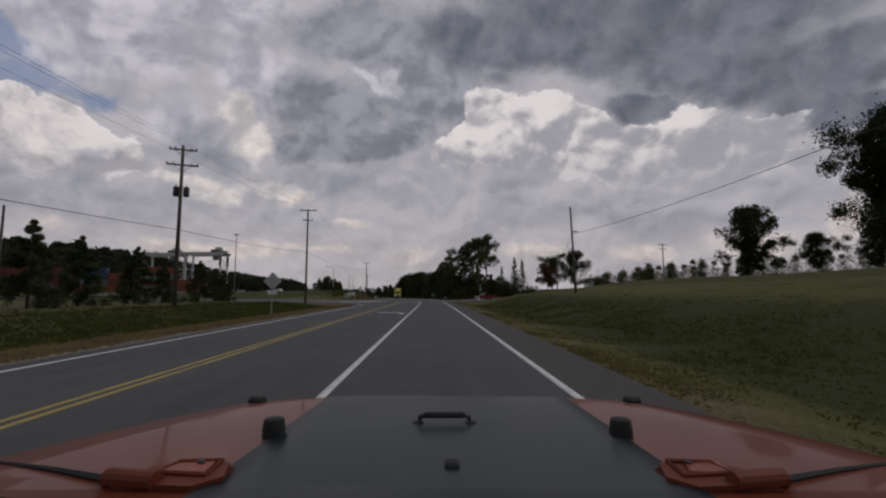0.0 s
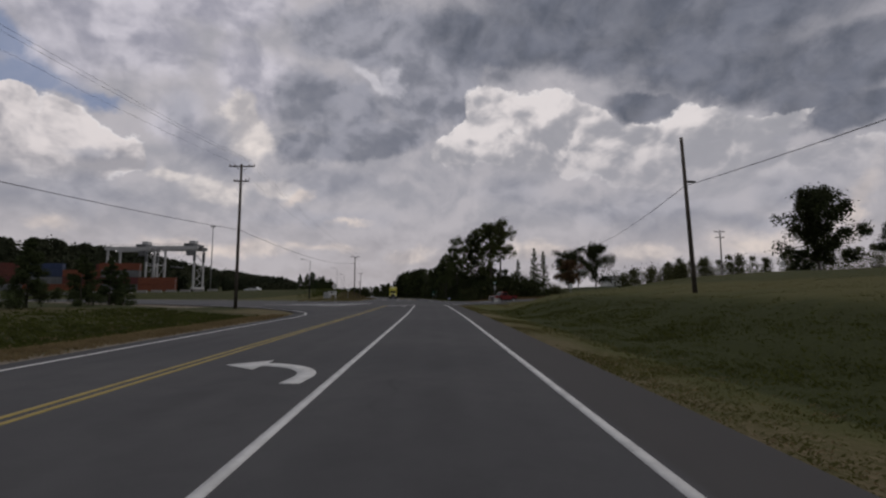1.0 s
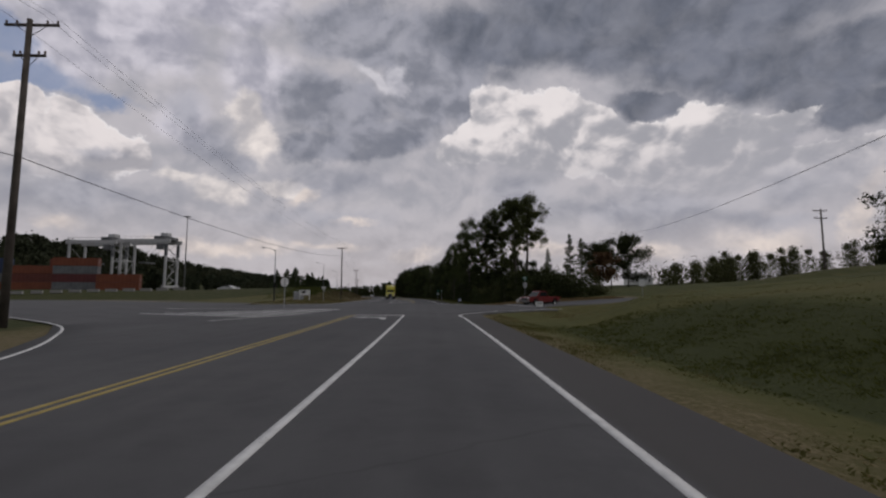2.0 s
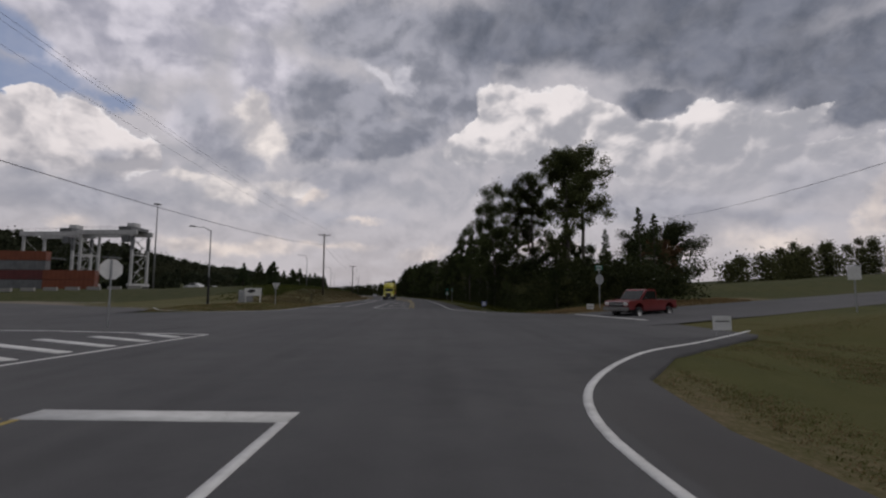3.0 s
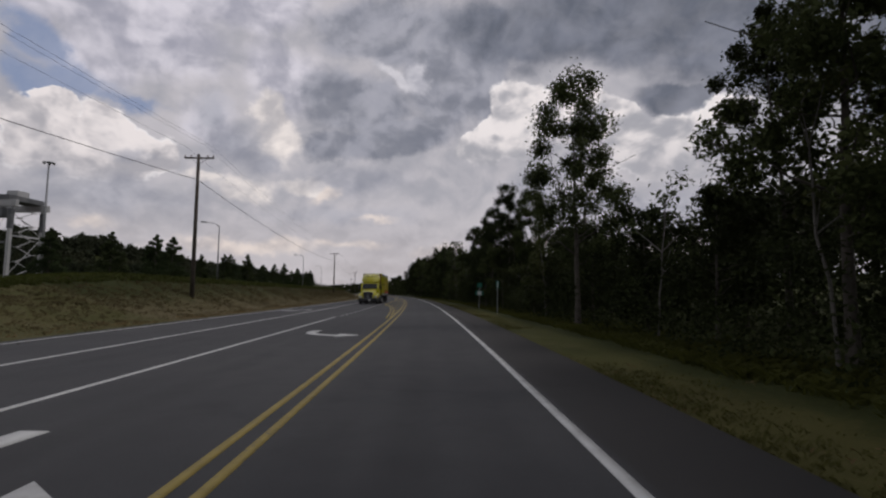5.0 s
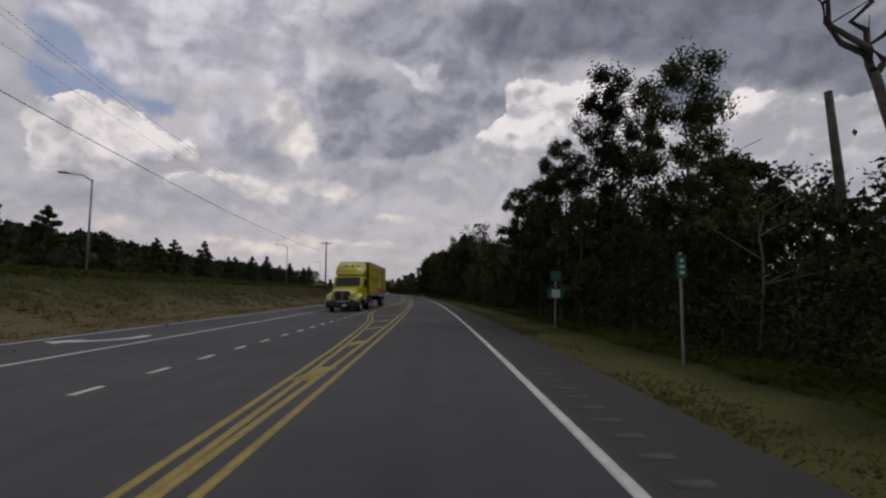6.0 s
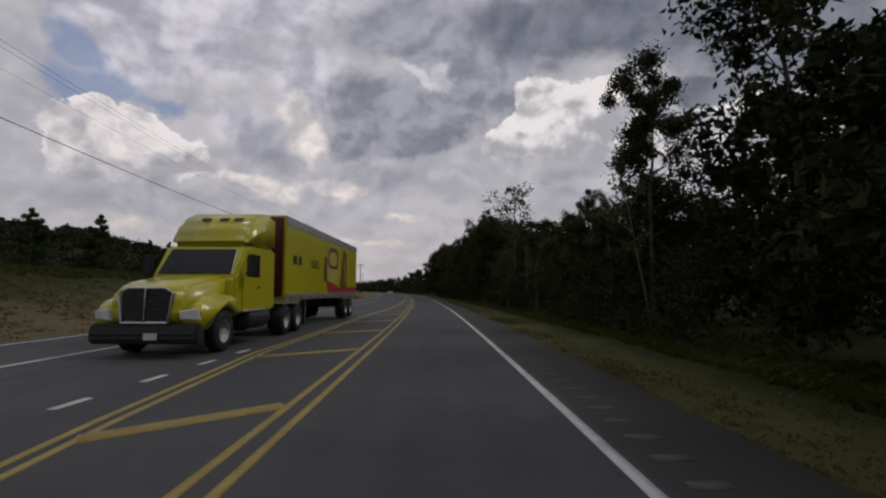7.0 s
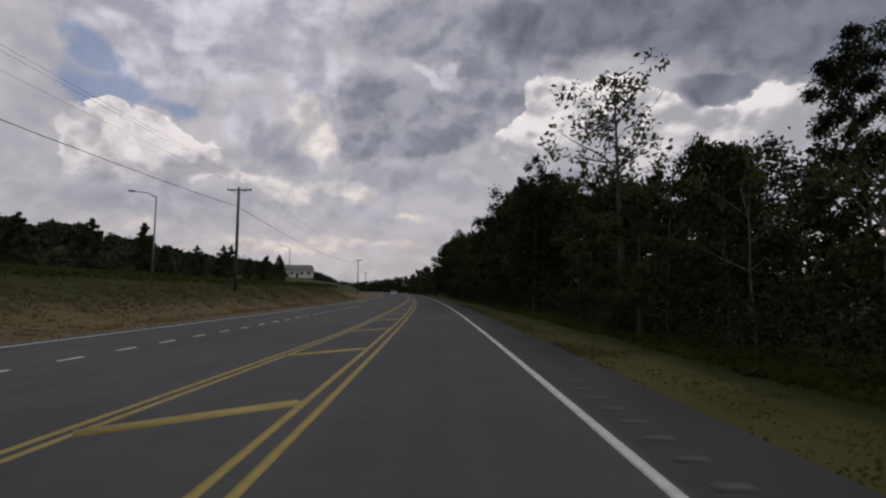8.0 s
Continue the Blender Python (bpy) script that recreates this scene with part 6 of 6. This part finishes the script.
def build_pickup(m, paint, name="pickup_truck", label="old red pickup truck with dull bumper waiting at the side road"):
    ob = thing(name, label, "car", m)
    W = 1.78
    part("body", side_prism([(0.0, 0.52), (0.02, 0.98), (-0.12, 1.05), (-1.35, 1.12), (-1.45, 1.1), (-3.05, 1.1), (-3.1, 1.12), (-5.05, 1.1), (-5.1, 0.62), (-4.72, 0.55), (-4.66, 0.8), (-4.4, 0.95), (-4.12, 0.95), (-3.86, 0.8), (-3.8, 0.45), (-1.5, 0.42), (-1.44, 0.78), (-1.2, 0.94), (-0.9, 0.94), (-0.64, 0.78), (-0.58, 0.5)], W, bevel=0.035, segs=2), paint, ob)
    part("cab", side_prism([(-1.3, 1.08), (-1.95, 1.70), (-2.08, 1.77), (-2.95, 1.77), (-3.05, 1.69), (-3.08, 1.08)], W * 0.86, bevel=0.05, segs=2), paint, ob)
    part("windscreen", prism(bmesh.new(), [(-0.71, -0.40), (0.71, -0.40), (0.66, 0.41), (-0.66, 0.41)], 0.02, pose(0, -1.62, 1.40, 136.4, 0, 0)), GLASS_DARK, ob)
    part("rear_window", prism(bmesh.new(), rect(1.1, 0.36), 0.02, pose(0, -3.09, 1.38, 90, 0, 0)), GLASS_DARK, ob)
    for k in (-1, 1):
        door = part("door", side_prism([(-1.42, 0.5), (-1.42, 1.08), (-3.0, 1.08), (-3.0, 0.5)], 0.02, k * (W / 2 + 0.004), 0.005), paint, ob)
        part("window", side_prism([(-1.5, 1.12), (-2.04, 1.66), (-2.92, 1.68), (-2.96, 1.12)], 0.02, k * W * 0.434), GLASS_DARK, door)
        part("handle", box(bmesh.new(), (0.02, 0.14, 0.035), (k * (W / 2 + 0.02), -2.85, 0.98), bevel=0.006), BLACK_PLASTIC, door)
        part("mirror", box(bmesh.new(), (0.16, 0.07, 0.13), (k * (W / 2 + 0.06), -1.62, 1.2), bevel=0.025), BLACK_PLASTIC, ob)
        part("headlight", box(bmesh.new(), (0.27, 0.06, 0.18), (k * 0.68, 0.02, 0.86), bevel=0.02), LENS, ob)
        part("tail_light", box(bmesh.new(), (0.12, 0.04, 0.36), (k * 0.8, -5.1, 0.9), bevel=0.015), RED_LENS, ob)
        for y in (-1.05, -4.26):
            wheel(ob, k * (W / 2 - 0.1), y, 0.34, 0.22, WHITE_RIM, k, 0.62)
    g = part("grille", box(bmesh.new(), (1.02, 0.05, 0.27), (0, 0.02, 0.83), bevel=0.02), BLACK_PLASTIC, ob)
    part("grille_bar", box(bmesh.new(), (1.6, 0.04, 0.05), (0, 0.045, 0.84), bevel=0.012), CHROME, g)
    part("grille_rim", box(bmesh.new(), (1.5, 0.04, 0.035), (0, 0.035, 0.97), bevel=0.01), CHROME, g)
    part("front_bumper", side_prism([(0.02, 0.42), (0.14, 0.45), (0.14, 0.66), (0.02, 0.7)], 1.82, bevel=0.03), DULL_CHROME, ob, "dull grey front bumper")
    part("rear_bumper", box(bmesh.new(), (1.7, 0.14, 0.18), (0, -5.15, 0.58), bevel=0.03), CHROME, ob)
    b = bmesh.new()
    box(b, (W - 0.2, 1.8, 0.03), (0, -4.1, 1.112), bevel=0.005)
    part("bed_floor", b, BLACK_PLASTIC, ob)
    part("underside", box(bmesh.new(), (1.3, 4.4, 0.2), (0, -2.6, 0.42), bevel=0.02), MUD, ob)
    return ob


def build_jeep(m):
    """The car whose hood the camera looks over: its origin is on the road under the lens."""
    ob = thing("off_road_car", "burnt orange off-road car with slate centre stripe on its hood", "car", m)

    def hood_sheet(x0, x1, lift, thick):
        """Hood surface between two shares of its half width."""
        ys = [0.66, 0.74, 0.82, 0.9, 0.98, 1.06, 1.14, 1.22, 1.3, 1.38, 1.44, 1.49, 1.53, 1.555]
        verts, quads, n = [], [], 15
        for y in ys:
            half = float(np.interp(y, (0.66, 0.9, 1.03, 1.26, 1.4, 1.5, 1.555), (0.90, 0.855, 0.82, 0.735, 0.665, 0.605, 0.555)))
            for k in range(n):
                u = x0(half) + (x1(half) - x0(half)) * k / (n - 1)
                rear = 0.20 * max(0.0, abs(u) - 0.42) if y < 0.7 else 0.0
                e = abs(u) / half
                z = 1.246 - 0.053 * y - 0.012 * e ** 4 - 0.05 * max(0, y - 1.46) / 0.1 * max(0, y - 1.46)
                verts.append((u, y + rear * max(0, 1 - (y - 0.66) / 0.3), z + lift))
        top = len(verts)
        verts += [(x, y, z - thick) for x, y, z in verts]
        for i in range(len(ys) - 1):
            for k in range(n - 1):
                a = i * n + k
                quads.append((a, a + 1, a + n + 1, a + n))
            for k in (0, n - 1):
                a = i * n + k
                quads.append((a, a + n, a + n + top, a + top))
        for i in (0, len(ys) - 1):
            for k in range(n - 1):
                a = i * n + k
                quads.append((a, a + 1, a + 1 + top, a + top))
        return quick_mesh("hood", verts, quads)

    hood = put("hood", hood_sheet(lambda h: -h, lambda h: h, 0.0, 0.07), ORANGE_PAINT, ob, "glossy burnt orange hood", smooth=True)
    put("stripe", hood_sheet(lambda h: -min(0.365, h * 0.66), lambda h: min(0.38, h * 0.68), 0.004, 0.003), DECAL, hood, "matt slate hood stripe", smooth=True)
    for k in (-1, 1):
        part("rubber_stop", lathe(bmesh.new(), [(0.025, 1.185), (0.024, 1.21), (0.021, 1.227), (0.012, 1.23)], 12, pose(k * 0.372 + 0.006, 1.04, 0.0)), RUBBER, hood, "black rubber stop")
        latch = part("hood_latch", box(bmesh.new(), (0.05, 0.04, 0.03), (k * 0.585, 1.50, 1.158), (0, 0, 20 * k), 0.008), RUBBER, hood)
        part("latch_strap", tube(bmesh.new(), [(k * 0.595, 1.51, 1.15), (k * 0.61, 1.53, 1.05)], 0.012, 6), RUBBER, latch)
        hinge = part("hood_hinge", prism(bmesh.new(), [(-0.088, -0.05), (0.05, -0.062), (0.088, -0.02), (0.068, 0.05), (0.01, 0.058), (-0.06, 0.03)], 0.016, pose(k * 0.42, 0.775, 1.208) @ Matrix.Diagonal((k * -1.0, 1, 1, 1)), 0.008, 2), HINGE_PAINT, ob, "orange cast hood hinge")
        part("hinge_barrel", tube(bmesh.new(), [(k * 0.515, 0.752, 1.216), (k * 0.43, 0.735, 1.217)], 0.015, 12), HINGE_PAINT, hinge)
        part("hinge_recess", prism(bmesh.new(), [(-0.03, -0.012), (0.04, -0.022), (0.036, 0.028), (-0.02, 0.02)], 0.004, pose(k * 0.415, 0.785, 1.2175)), surface("shaded_orange", (0.20, 0.04, 0.017), (0.24, 0.05, 0.02), 0.4), hinge)
        rim = [(k * 0.415 - k * a, 0.785 + b, 1.2185) for a, b in ((-0.034, -0.018), (0.046, -0.028), (0.043, 0.033), (-0.025, 0.027), (-0.034, -0.018))]
        part("hinge_rim", tube(bmesh.new(), rim, 0.0045, 6), HINGE_PAINT, hinge)
        part("bolt", lathe(bmesh.new(), [(0.006, 1.215), (0.006, 1.222), (0.003, 1.224)], 8, pose(k * 0.40, 0.805, 0)), DARK_STEEL, hinge)
        part("cowl_seal", tube(bmesh.new(), [(k * 0.84, 0.90, 1.188), (k * 0.66, 0.825, 1.201), (k * 0.5, 0.755, 1.208)], [0.003, 0.005, 0.008], 6), RUBBER, ob)
        fl = part("fender", side_prism([(1.62, 0.72), (1.6, 0.84), (1.35, 0.9), (0.75, 0.9), (0.45, 0.7), (0.35, 0.72), (0.7, 0.98), (1.45, 0.98), (1.75, 0.86)], 0.3, k * 0.86, 0.015), BLACK_PLASTIC, ob)
        part("turn_light", box(bmesh.new(), (0.1, 0.02, 0.06), (k * 0.86, 1.74, 0.84), bevel=0.01), AMBER, fl)
        part("headlight", lathe(bmesh.new(), [(0.095, 0), (0.095, 0.04), (0.07, 0.06), (0.01, 0.07)], 18, pose(k * 0.42, 1.56, 0.92, -90, 0, 0)), LENS, ob)
        part("side_panel", side_prism([(0.66, 0.5), (0.66, 1.15), (-1.9, 1.15), (-1.9, 0.6)], 0.06, k * 0.79, 0.02), ORANGE_PAINT, ob)
        part("door", side_prism([(0.35, 0.55), (0.35, 1.13), (-0.75, 1.13), (-0.75, 0.55)], 0.03, k * 0.825, 0.008), ORANGE_PAINT, ob)
        for y in (1.08, -1.35):
            wheel(ob, k * 0.79, y, 0.39, 0.26, DARK_STEEL, k, 0.55)
    loop = tube(bmesh.new(), [(-0.062, 1.145, 1.185), (-0.058, 1.145, 1.204), (-0.045, 1.145, 1.208), (0.045, 1.145, 1.208), (0.058, 1.145, 1.204), (0.062, 1.145, 1.185)], 0.0075, 8)
    fl = part("tie_loop", loop, RUBBER, hood, "black tie-down loop")
    for k in (-1, 1):
        part("loop_foot", lathe(bmesh.new(), [(0.014, 1.184), (0.014, 1.191), (0.008, 1.194)], 10, pose(k * 0.062, 1.145, 0)), RUBBER, fl)
    part("washer_nozzle", box(bmesh.new(), (0.026, 0.03, 0.014), (0.013, 0.83, 1.207), bevel=0.005), RUBBER, hood)
    part("cowl", side_prism([(0.67, 1.12), (0.66, 1.185), (0.3, 1.215), (0.28, 1.1)], 1.66, bevel=0.01), ORANGE_PAINT, ob)
    part("scuttle", box(bmesh.new(), (1.5, 0.25, 0.04), (0, 0.2, 1.19), bevel=0.01), BLACK_PLASTIC, ob)
    part("front_panel", side_prism([(1.5, 0.6), (1.55, 1.1), (1.5, 1.13), (1.3, 1.12), (1.3, 0.6)], 1.1, bevel=0.02), ORANGE_PAINT, ob)
    for k in range(7):
        part("grille_slot", box(bmesh.new(), (0.055, 0.02, 0.3), (-0.24 + 0.08 * k, 1.55, 0.9), bevel=0.01), BLACK_PLASTIC, ob)
    part("front_bumper", box(bmesh.new(), (1.6, 0.2, 0.2), (0, 1.78, 0.6), bevel=0.03), BLACK_PLASTIC, ob)
    part("floor_pan", box(bmesh.new(), (1.5, 3.0, 0.1), (0, -0.4, 0.55), bevel=0.01), MUD, ob)
    part("engine_bay", box(bmesh.new(), (1.1, 0.9, 0.5), (0, 1.0, 0.8), bevel=0.03), MUD, ob)
    part("tail_panel", box(bmesh.new(), (1.6, 0.06, 0.6), (0, -1.9, 0.85), bevel=0.02), ORANGE_PAINT, ob)
    for k in (-1, 1):
        seat = part("seat", box(bmesh.new(), (0.5, 0.5, 0.14), (k * 0.38, -0.75, 0.75), bevel=0.04), BLACK_PLASTIC, ob)
        part("seat_back", box(bmesh.new(), (0.48, 0.12, 0.6), (k * 0.38, -1.05, 1.05), (-12, 0, 0), 0.04), BLACK_PLASTIC, seat)
    return ob


def small_car(s, d, turn, paint, label):
    ob = thing("car", label, "car", spot(s, d, turn, 0.05), "cars")
    part("body", side_prism([(0, 0.35), (0.02, 0.62), (-0.1, 0.75), (-1.1, 0.88), (-1.75, 1.38), (-3.2, 1.42), (-3.9, 1.0), (-4.4, 0.92), (-4.45, 0.4)], 1.76, bevel=0.06, segs=2), paint, ob)
    part("windscreen", prism(bmesh.new(), rect(1.3, 0.7), 0.03, pose(0, -1.415, 1.15, 142, 0, 0)), GLASS_DARK, ob)
    for k in (-1, 1):
        part("headlight", box(bmesh.new(), (0.34, 0.05, 0.14), (k * 0.62, 0.0, 0.66), bevel=0.02), LENS, ob)
        part("window", side_prism([(-1.5, 0.95), (-1.9, 1.32), (-3.1, 1.34), (-3.5, 0.98)], 0.02, k * 0.885), GLASS_DARK, ob)
        for y in (-0.8, -3.5):
            wheel(ob, k * 0.78, y, 0.32, 0.2, GALV, k)
    return ob


# ---- freight yard ----
CRANE_WHITE = surface("crane_white", (0.42, 0.42, 0.42), (0.55, 0.55, 0.55), 0.6, scale=0.8)
CRANE_GREY = surface("crane_grey", (0.10, 0.105, 0.11), (0.18, 0.185, 0.19), 0.6, scale=0.8)


def build_crane(s, d, turn, label):
    """A rubber-tyred gantry crane; origin under its right legs, the beam runs to -x."""
    ob = thing("gantry_crane", label, "crane", spot(s, d, turn), "gantry cranes")
    H, S, B = 18.2, 16.5, 7.8
    for x in (0, -S):
        for y in (0, B):
            leg = part("leg", box(bmesh.new(), (0.7, 0.7, H - 2.2), (x, y, 2.0 + (H - 2.2) / 2), bevel=0.05), CRANE_WHITE, ob)
            if x == 0:
                part("leg_top", box(bmesh.new(), (0.9, 0.9, 4.4), (x, y, H - 3.2), bevel=0.05), CRANE_GREY, leg)
        part("sill_beam", box(bmesh.new(), (0.9, B + 2.4, 0.9), (x, B / 2, 1.6), bevel=0.06), CRANE_WHITE, ob)
        part("cross_tie", box(bmesh.new(), (0.4, B, 0.4), (x, B / 2, H * 0.62), bevel=0.04), CRANE_WHITE, ob)
        b = bmesh.new()
        tube(b, [(x, 0, 2.5), (x, B, H * 0.62)], 0.08, 6)
        tube(b, [(x, B, H * 0.62), (x, 0, H - 1.5)], 0.08, 6)
        part("bracing", b, CRANE_WHITE, ob)
        for y in (-0.6, 0.9, B - 0.9, B + 0.6):
            wheel(ob, x, y, 0.75, 0.5, CRANE_GREY, 1)
    for y in (0, B):
        part("main_beam", box(bmesh.new(), (S + 2.6, 0.85, 1.5), (-S / 2, y, H + 0.2), bevel=0.06), CRANE_WHITE, ob)
        b = bmesh.new()
        tube(b, [(-S - 1, y, H + 1.9), (1, y, H + 1.9)], 0.04, 5)
        for k in range(9):
            tube(b, [(-S - 1 + k * 2.27, y, H + 0.9), (-S - 1 + k * 2.27, y, H + 1.9)], 0.03, 4)
        part("hand_rail", b, CRANE_GREY, ob)
    t = part("trolley", box(bmesh.new(), (4.2, B + 1.0, 1.2), (-2.4, B / 2, H + 1.5), bevel=0.1), CRANE_GREY, ob)
    part("winch_house", box(bmesh.new(), (2.6, 3.0, 1.7), (-2.6, B / 2, H + 2.7), bevel=0.1), CRANE_WHITE, t)
    part("cab", box(bmesh.new(), (2.0, 2.0, 2.1), (-2.2, 0.2, H - 1.9), bevel=0.1), CRANE_GREY, t)
    b = bmesh.new()
    for k in range(9):
        z = 2.4 + k * 1.6
        tube(b, [(0.6, 1.2 + (k % 2) * 3.6, z), (0.6, 1.2 + ((k + 1) % 2) * 3.6, z + 1.6)], 0.1, 5)
        box(b, (0.9, 1.2, 0.1), (0.7, 1.2 + ((k + 1) % 2) * 3.6, z + 1.6))
    part("stair", b, CRANE_WHITE, ob)
    sp = part("spreader", box(bmesh.new(), (2.4, 6.1, 0.5), (-9, B / 2, 10.5), bevel=0.05), CRANE_GREY, ob)
    b = bmesh.new()
    for dx in (-0.9, 0.9):
        for dy in (-1.5, 1.5):
            tube(b, [(-9 + dx, B / 2 + dy, 10.7), (-5 + dx, B / 2 + dy, H)], 0.03, 4)
    part("hoist_rope", b, CRANE_GREY, sp)
    return ob


def build_container(paint, label):
    ob = thing("shipping_container", label, "container", Matrix(), "shipping containers")
    b = bmesh.new()
    for k in (-1, 1):
        n = 44
        pts = []
        for i in range(n):
            y = -6.0 + 12.0 * i / (n - 1)
            pts.append((k * (1.2 - (0.03 if i % 4 in (1, 2) else 0.0)), y))
        lo = [b.verts.new((x, y, 0.16)) for x, y in pts]
        hi = [b.verts.new((x, y, 2.48)) for x, y in pts]
        for i in range(n - 1):
            b.faces.new((lo[i], lo[i + 1], hi[i + 1], hi[i]))
    part("side_wall", b, paint, ob)
    part("roof", box(bmesh.new(), (2.38, 12.1, 0.06), (0, 0, 2.52), bevel=0.01), paint, ob)
    part("floor", box(bmesh.new(), (2.38, 12.1, 0.14), (0, 0, 0.1), bevel=0.01), paint, ob)
    for y in (-6.06, 6.06):
        end = part("end_wall", box(bmesh.new(), (2.36, 0.05, 2.4), (0, y, 1.3), bevel=0.01), paint, ob)
        bb = bmesh.new()
        for x in (-0.8, -0.3, 0.3, 0.8):
            tube(bb, [(x, y * 1.008, 0.2), (x, y * 1.008, 2.4)], 0.03, 5)
        part("lock_rod", bb, GALV, end)
        for x in (-1.17, 1.17):
            part("corner_post", box(bmesh.new(), (0.12, 0.14, 2.59), (x, y, 1.295), bevel=0.02), paint, ob)
    part("lettering", box(bmesh.new(), (0.01, 1.6, 0.45), (1.21, 3.4, 1.9)), SIGN_WHITE, ob)
    return ob


def build_yard():
    build_crane(233.6, -88.9, -8.4, "white gantry crane with grey trolley over stacked containers")
    build_crane(241.6, -110.3, -9.5, "white gantry crane with grey trolley over stacked containers")
    paints = []
    for name, a, b in (("rust_red", (0.10, 0.026, 0.018), (0.15, 0.038, 0.024)), ("brick_orange", (0.16, 0.042, 0.018), (0.21, 0.06, 0.025)), ("navy", (0.02, 0.035, 0.085), (0.035, 0.055, 0.12)),
                       ("slate_grey", (0.11, 0.115, 0.12), (0.17, 0.175, 0.18)), ("maroon", (0.09, 0.02, 0.02), (0.13, 0.03, 0.03))):
        word = name.replace("_", " ")
        paints.append(build_container(surface("container_" + name, a, b, 0.6, scale=0.6, grain=9), word + " corrugated steel shipping container in a stack"))
    rng = random.Random(12)
    used = set()
    for row in range(3):
        for col in range(9):
            tall = rng.choice((3, 4, 4)) if col > 1 else (2, 4)[col]
            if row == 0 and col > 2:
                tall = max(1, tall - 1)
            for lev in range(tall):
                k = 2 if lev == tall - 1 and col == 3 else rng.choice((0, 0, 1, 1, 4, 3))
                s, d = 214 + row * 4.4, -95.0 - col * 12.6 - row * 3
                m = spot(s, d, 90 + 6, 2.6 * lev)
                z = grade(s) + relief(s, -100) - 0.03
                m.translation.z = z + 2.6 * lev
                if k not in used:
                    used.add(k)
                    paints[k].matrix_basis = m
                else:
                    copy_thing(paints[k], m)
    # low concrete barrier in front of the stacks
    for i in range(20):
        ob = thing("barrier", "grey concrete barrier block before the containers", "barrier", spot(196 - 1.2 * i, -70 - 4.0 * i, 72), "concrete barriers")
        part("block", side_prism([(-1.9, 0), (-1.9, 0.25), (-1.85, 0.85), (1.85, 0.85), (1.9, 0.25), (1.9, 0)], 0.5, bevel=0.04), CONCRETE, ob)
    white = surface("white_vehicle_paint", (0.6, 0.6, 0.6), (0.7, 0.7, 0.7), 0.35, coat=0.4)
    for s, d, t in ((196, -58, 70), (206, -62, 80), (232, -66, 75), (262, -44, 95)):
        small_car(s, d, t, white, "white parked car in the freight yard")


CONCRETE = surface("cast_concrete", (0.24, 0.235, 0.22), (0.36, 0.35, 0.33), 0.9)
SIDING = surface("white_siding", (0.6, 0.6, 0.58), (0.7, 0.7, 0.68), 0.7)
SHINGLE = surface("grey_shingle", (0.10, 0.10, 0.10), (0.17, 0.165, 0.16), 0.9)


def build_house(s, d, turn, w, dep, h, label):
    ob = thing("house", label, "house", spot(s, d, turn), "far houses")
    part("wall", box(bmesh.new(), (w, dep, h), (0, 0, h / 2 - 0.1), bevel=0.02), SIDING, ob)
    part("roof", prism(bmesh.new(), [(-dep / 2 - 0.4, h - 0.15), (0, h + dep * 0.28), (dep / 2 + 0.4, h - 0.15)], w + 0.8, SIDE), SHINGLE, ob)
    for k in (-0.3, 0.05, 0.32):
        win = part("window", box(bmesh.new(), (0.95, 0.06, 1.2), (w * k, -dep / 2 - 0.01, h * 0.58), bevel=0.01), GLASS_DARK, ob)
        part("sill", box(bmesh.new(), (1.1, 0.14, 0.08), (w * k, -dep / 2 - 0.05, h * 0.58 - 0.66), bevel=0.01), SIDING, win)
    part("door", box(bmesh.new(), (0.95, 0.06, 2.0), (w * -0.12, -dep / 2 - 0.01, 1.0), bevel=0.01), BLACK_PLASTIC, ob)
    part("chimney", box(bmesh.new(), (0.6, 0.6, 1.6), (w * 0.25, 0.3, h + dep * 0.2), bevel=0.03), surface("brick_red", (0.16, 0.06, 0.045), (0.24, 0.09, 0.07), 0.9), ob)


build_poles()
build_lamps()
build_signs()
build_jeep(pose(0, 0, 0) @ pose(0, 0, 0, 0.55, 0, -1.5))
build_truck(spot(183, -8.15, 178.5, 0.05))
build_pickup(spot(100.75, 8.95, 120.5, 0.05) @ Matrix.Scale(0.94, 4), RED_PAINT)
small_car(352, -7.2, 180, surface("silver_lacquer", (0.4, 0.4, 0.41), (0.5, 0.5, 0.51), 0.3, 0.5), "silver oncoming car far down the road")
build_yard()
build_house(406, -46, 20, 11, 8, 3.4, "white house with grey roof behind the bank")
build_house(128, 150, 60, 14, 8, 3.2, "low white farm building beyond the field")
build_house(250, 110, 0, 10, 8, 3.2, "white house beyond the field")
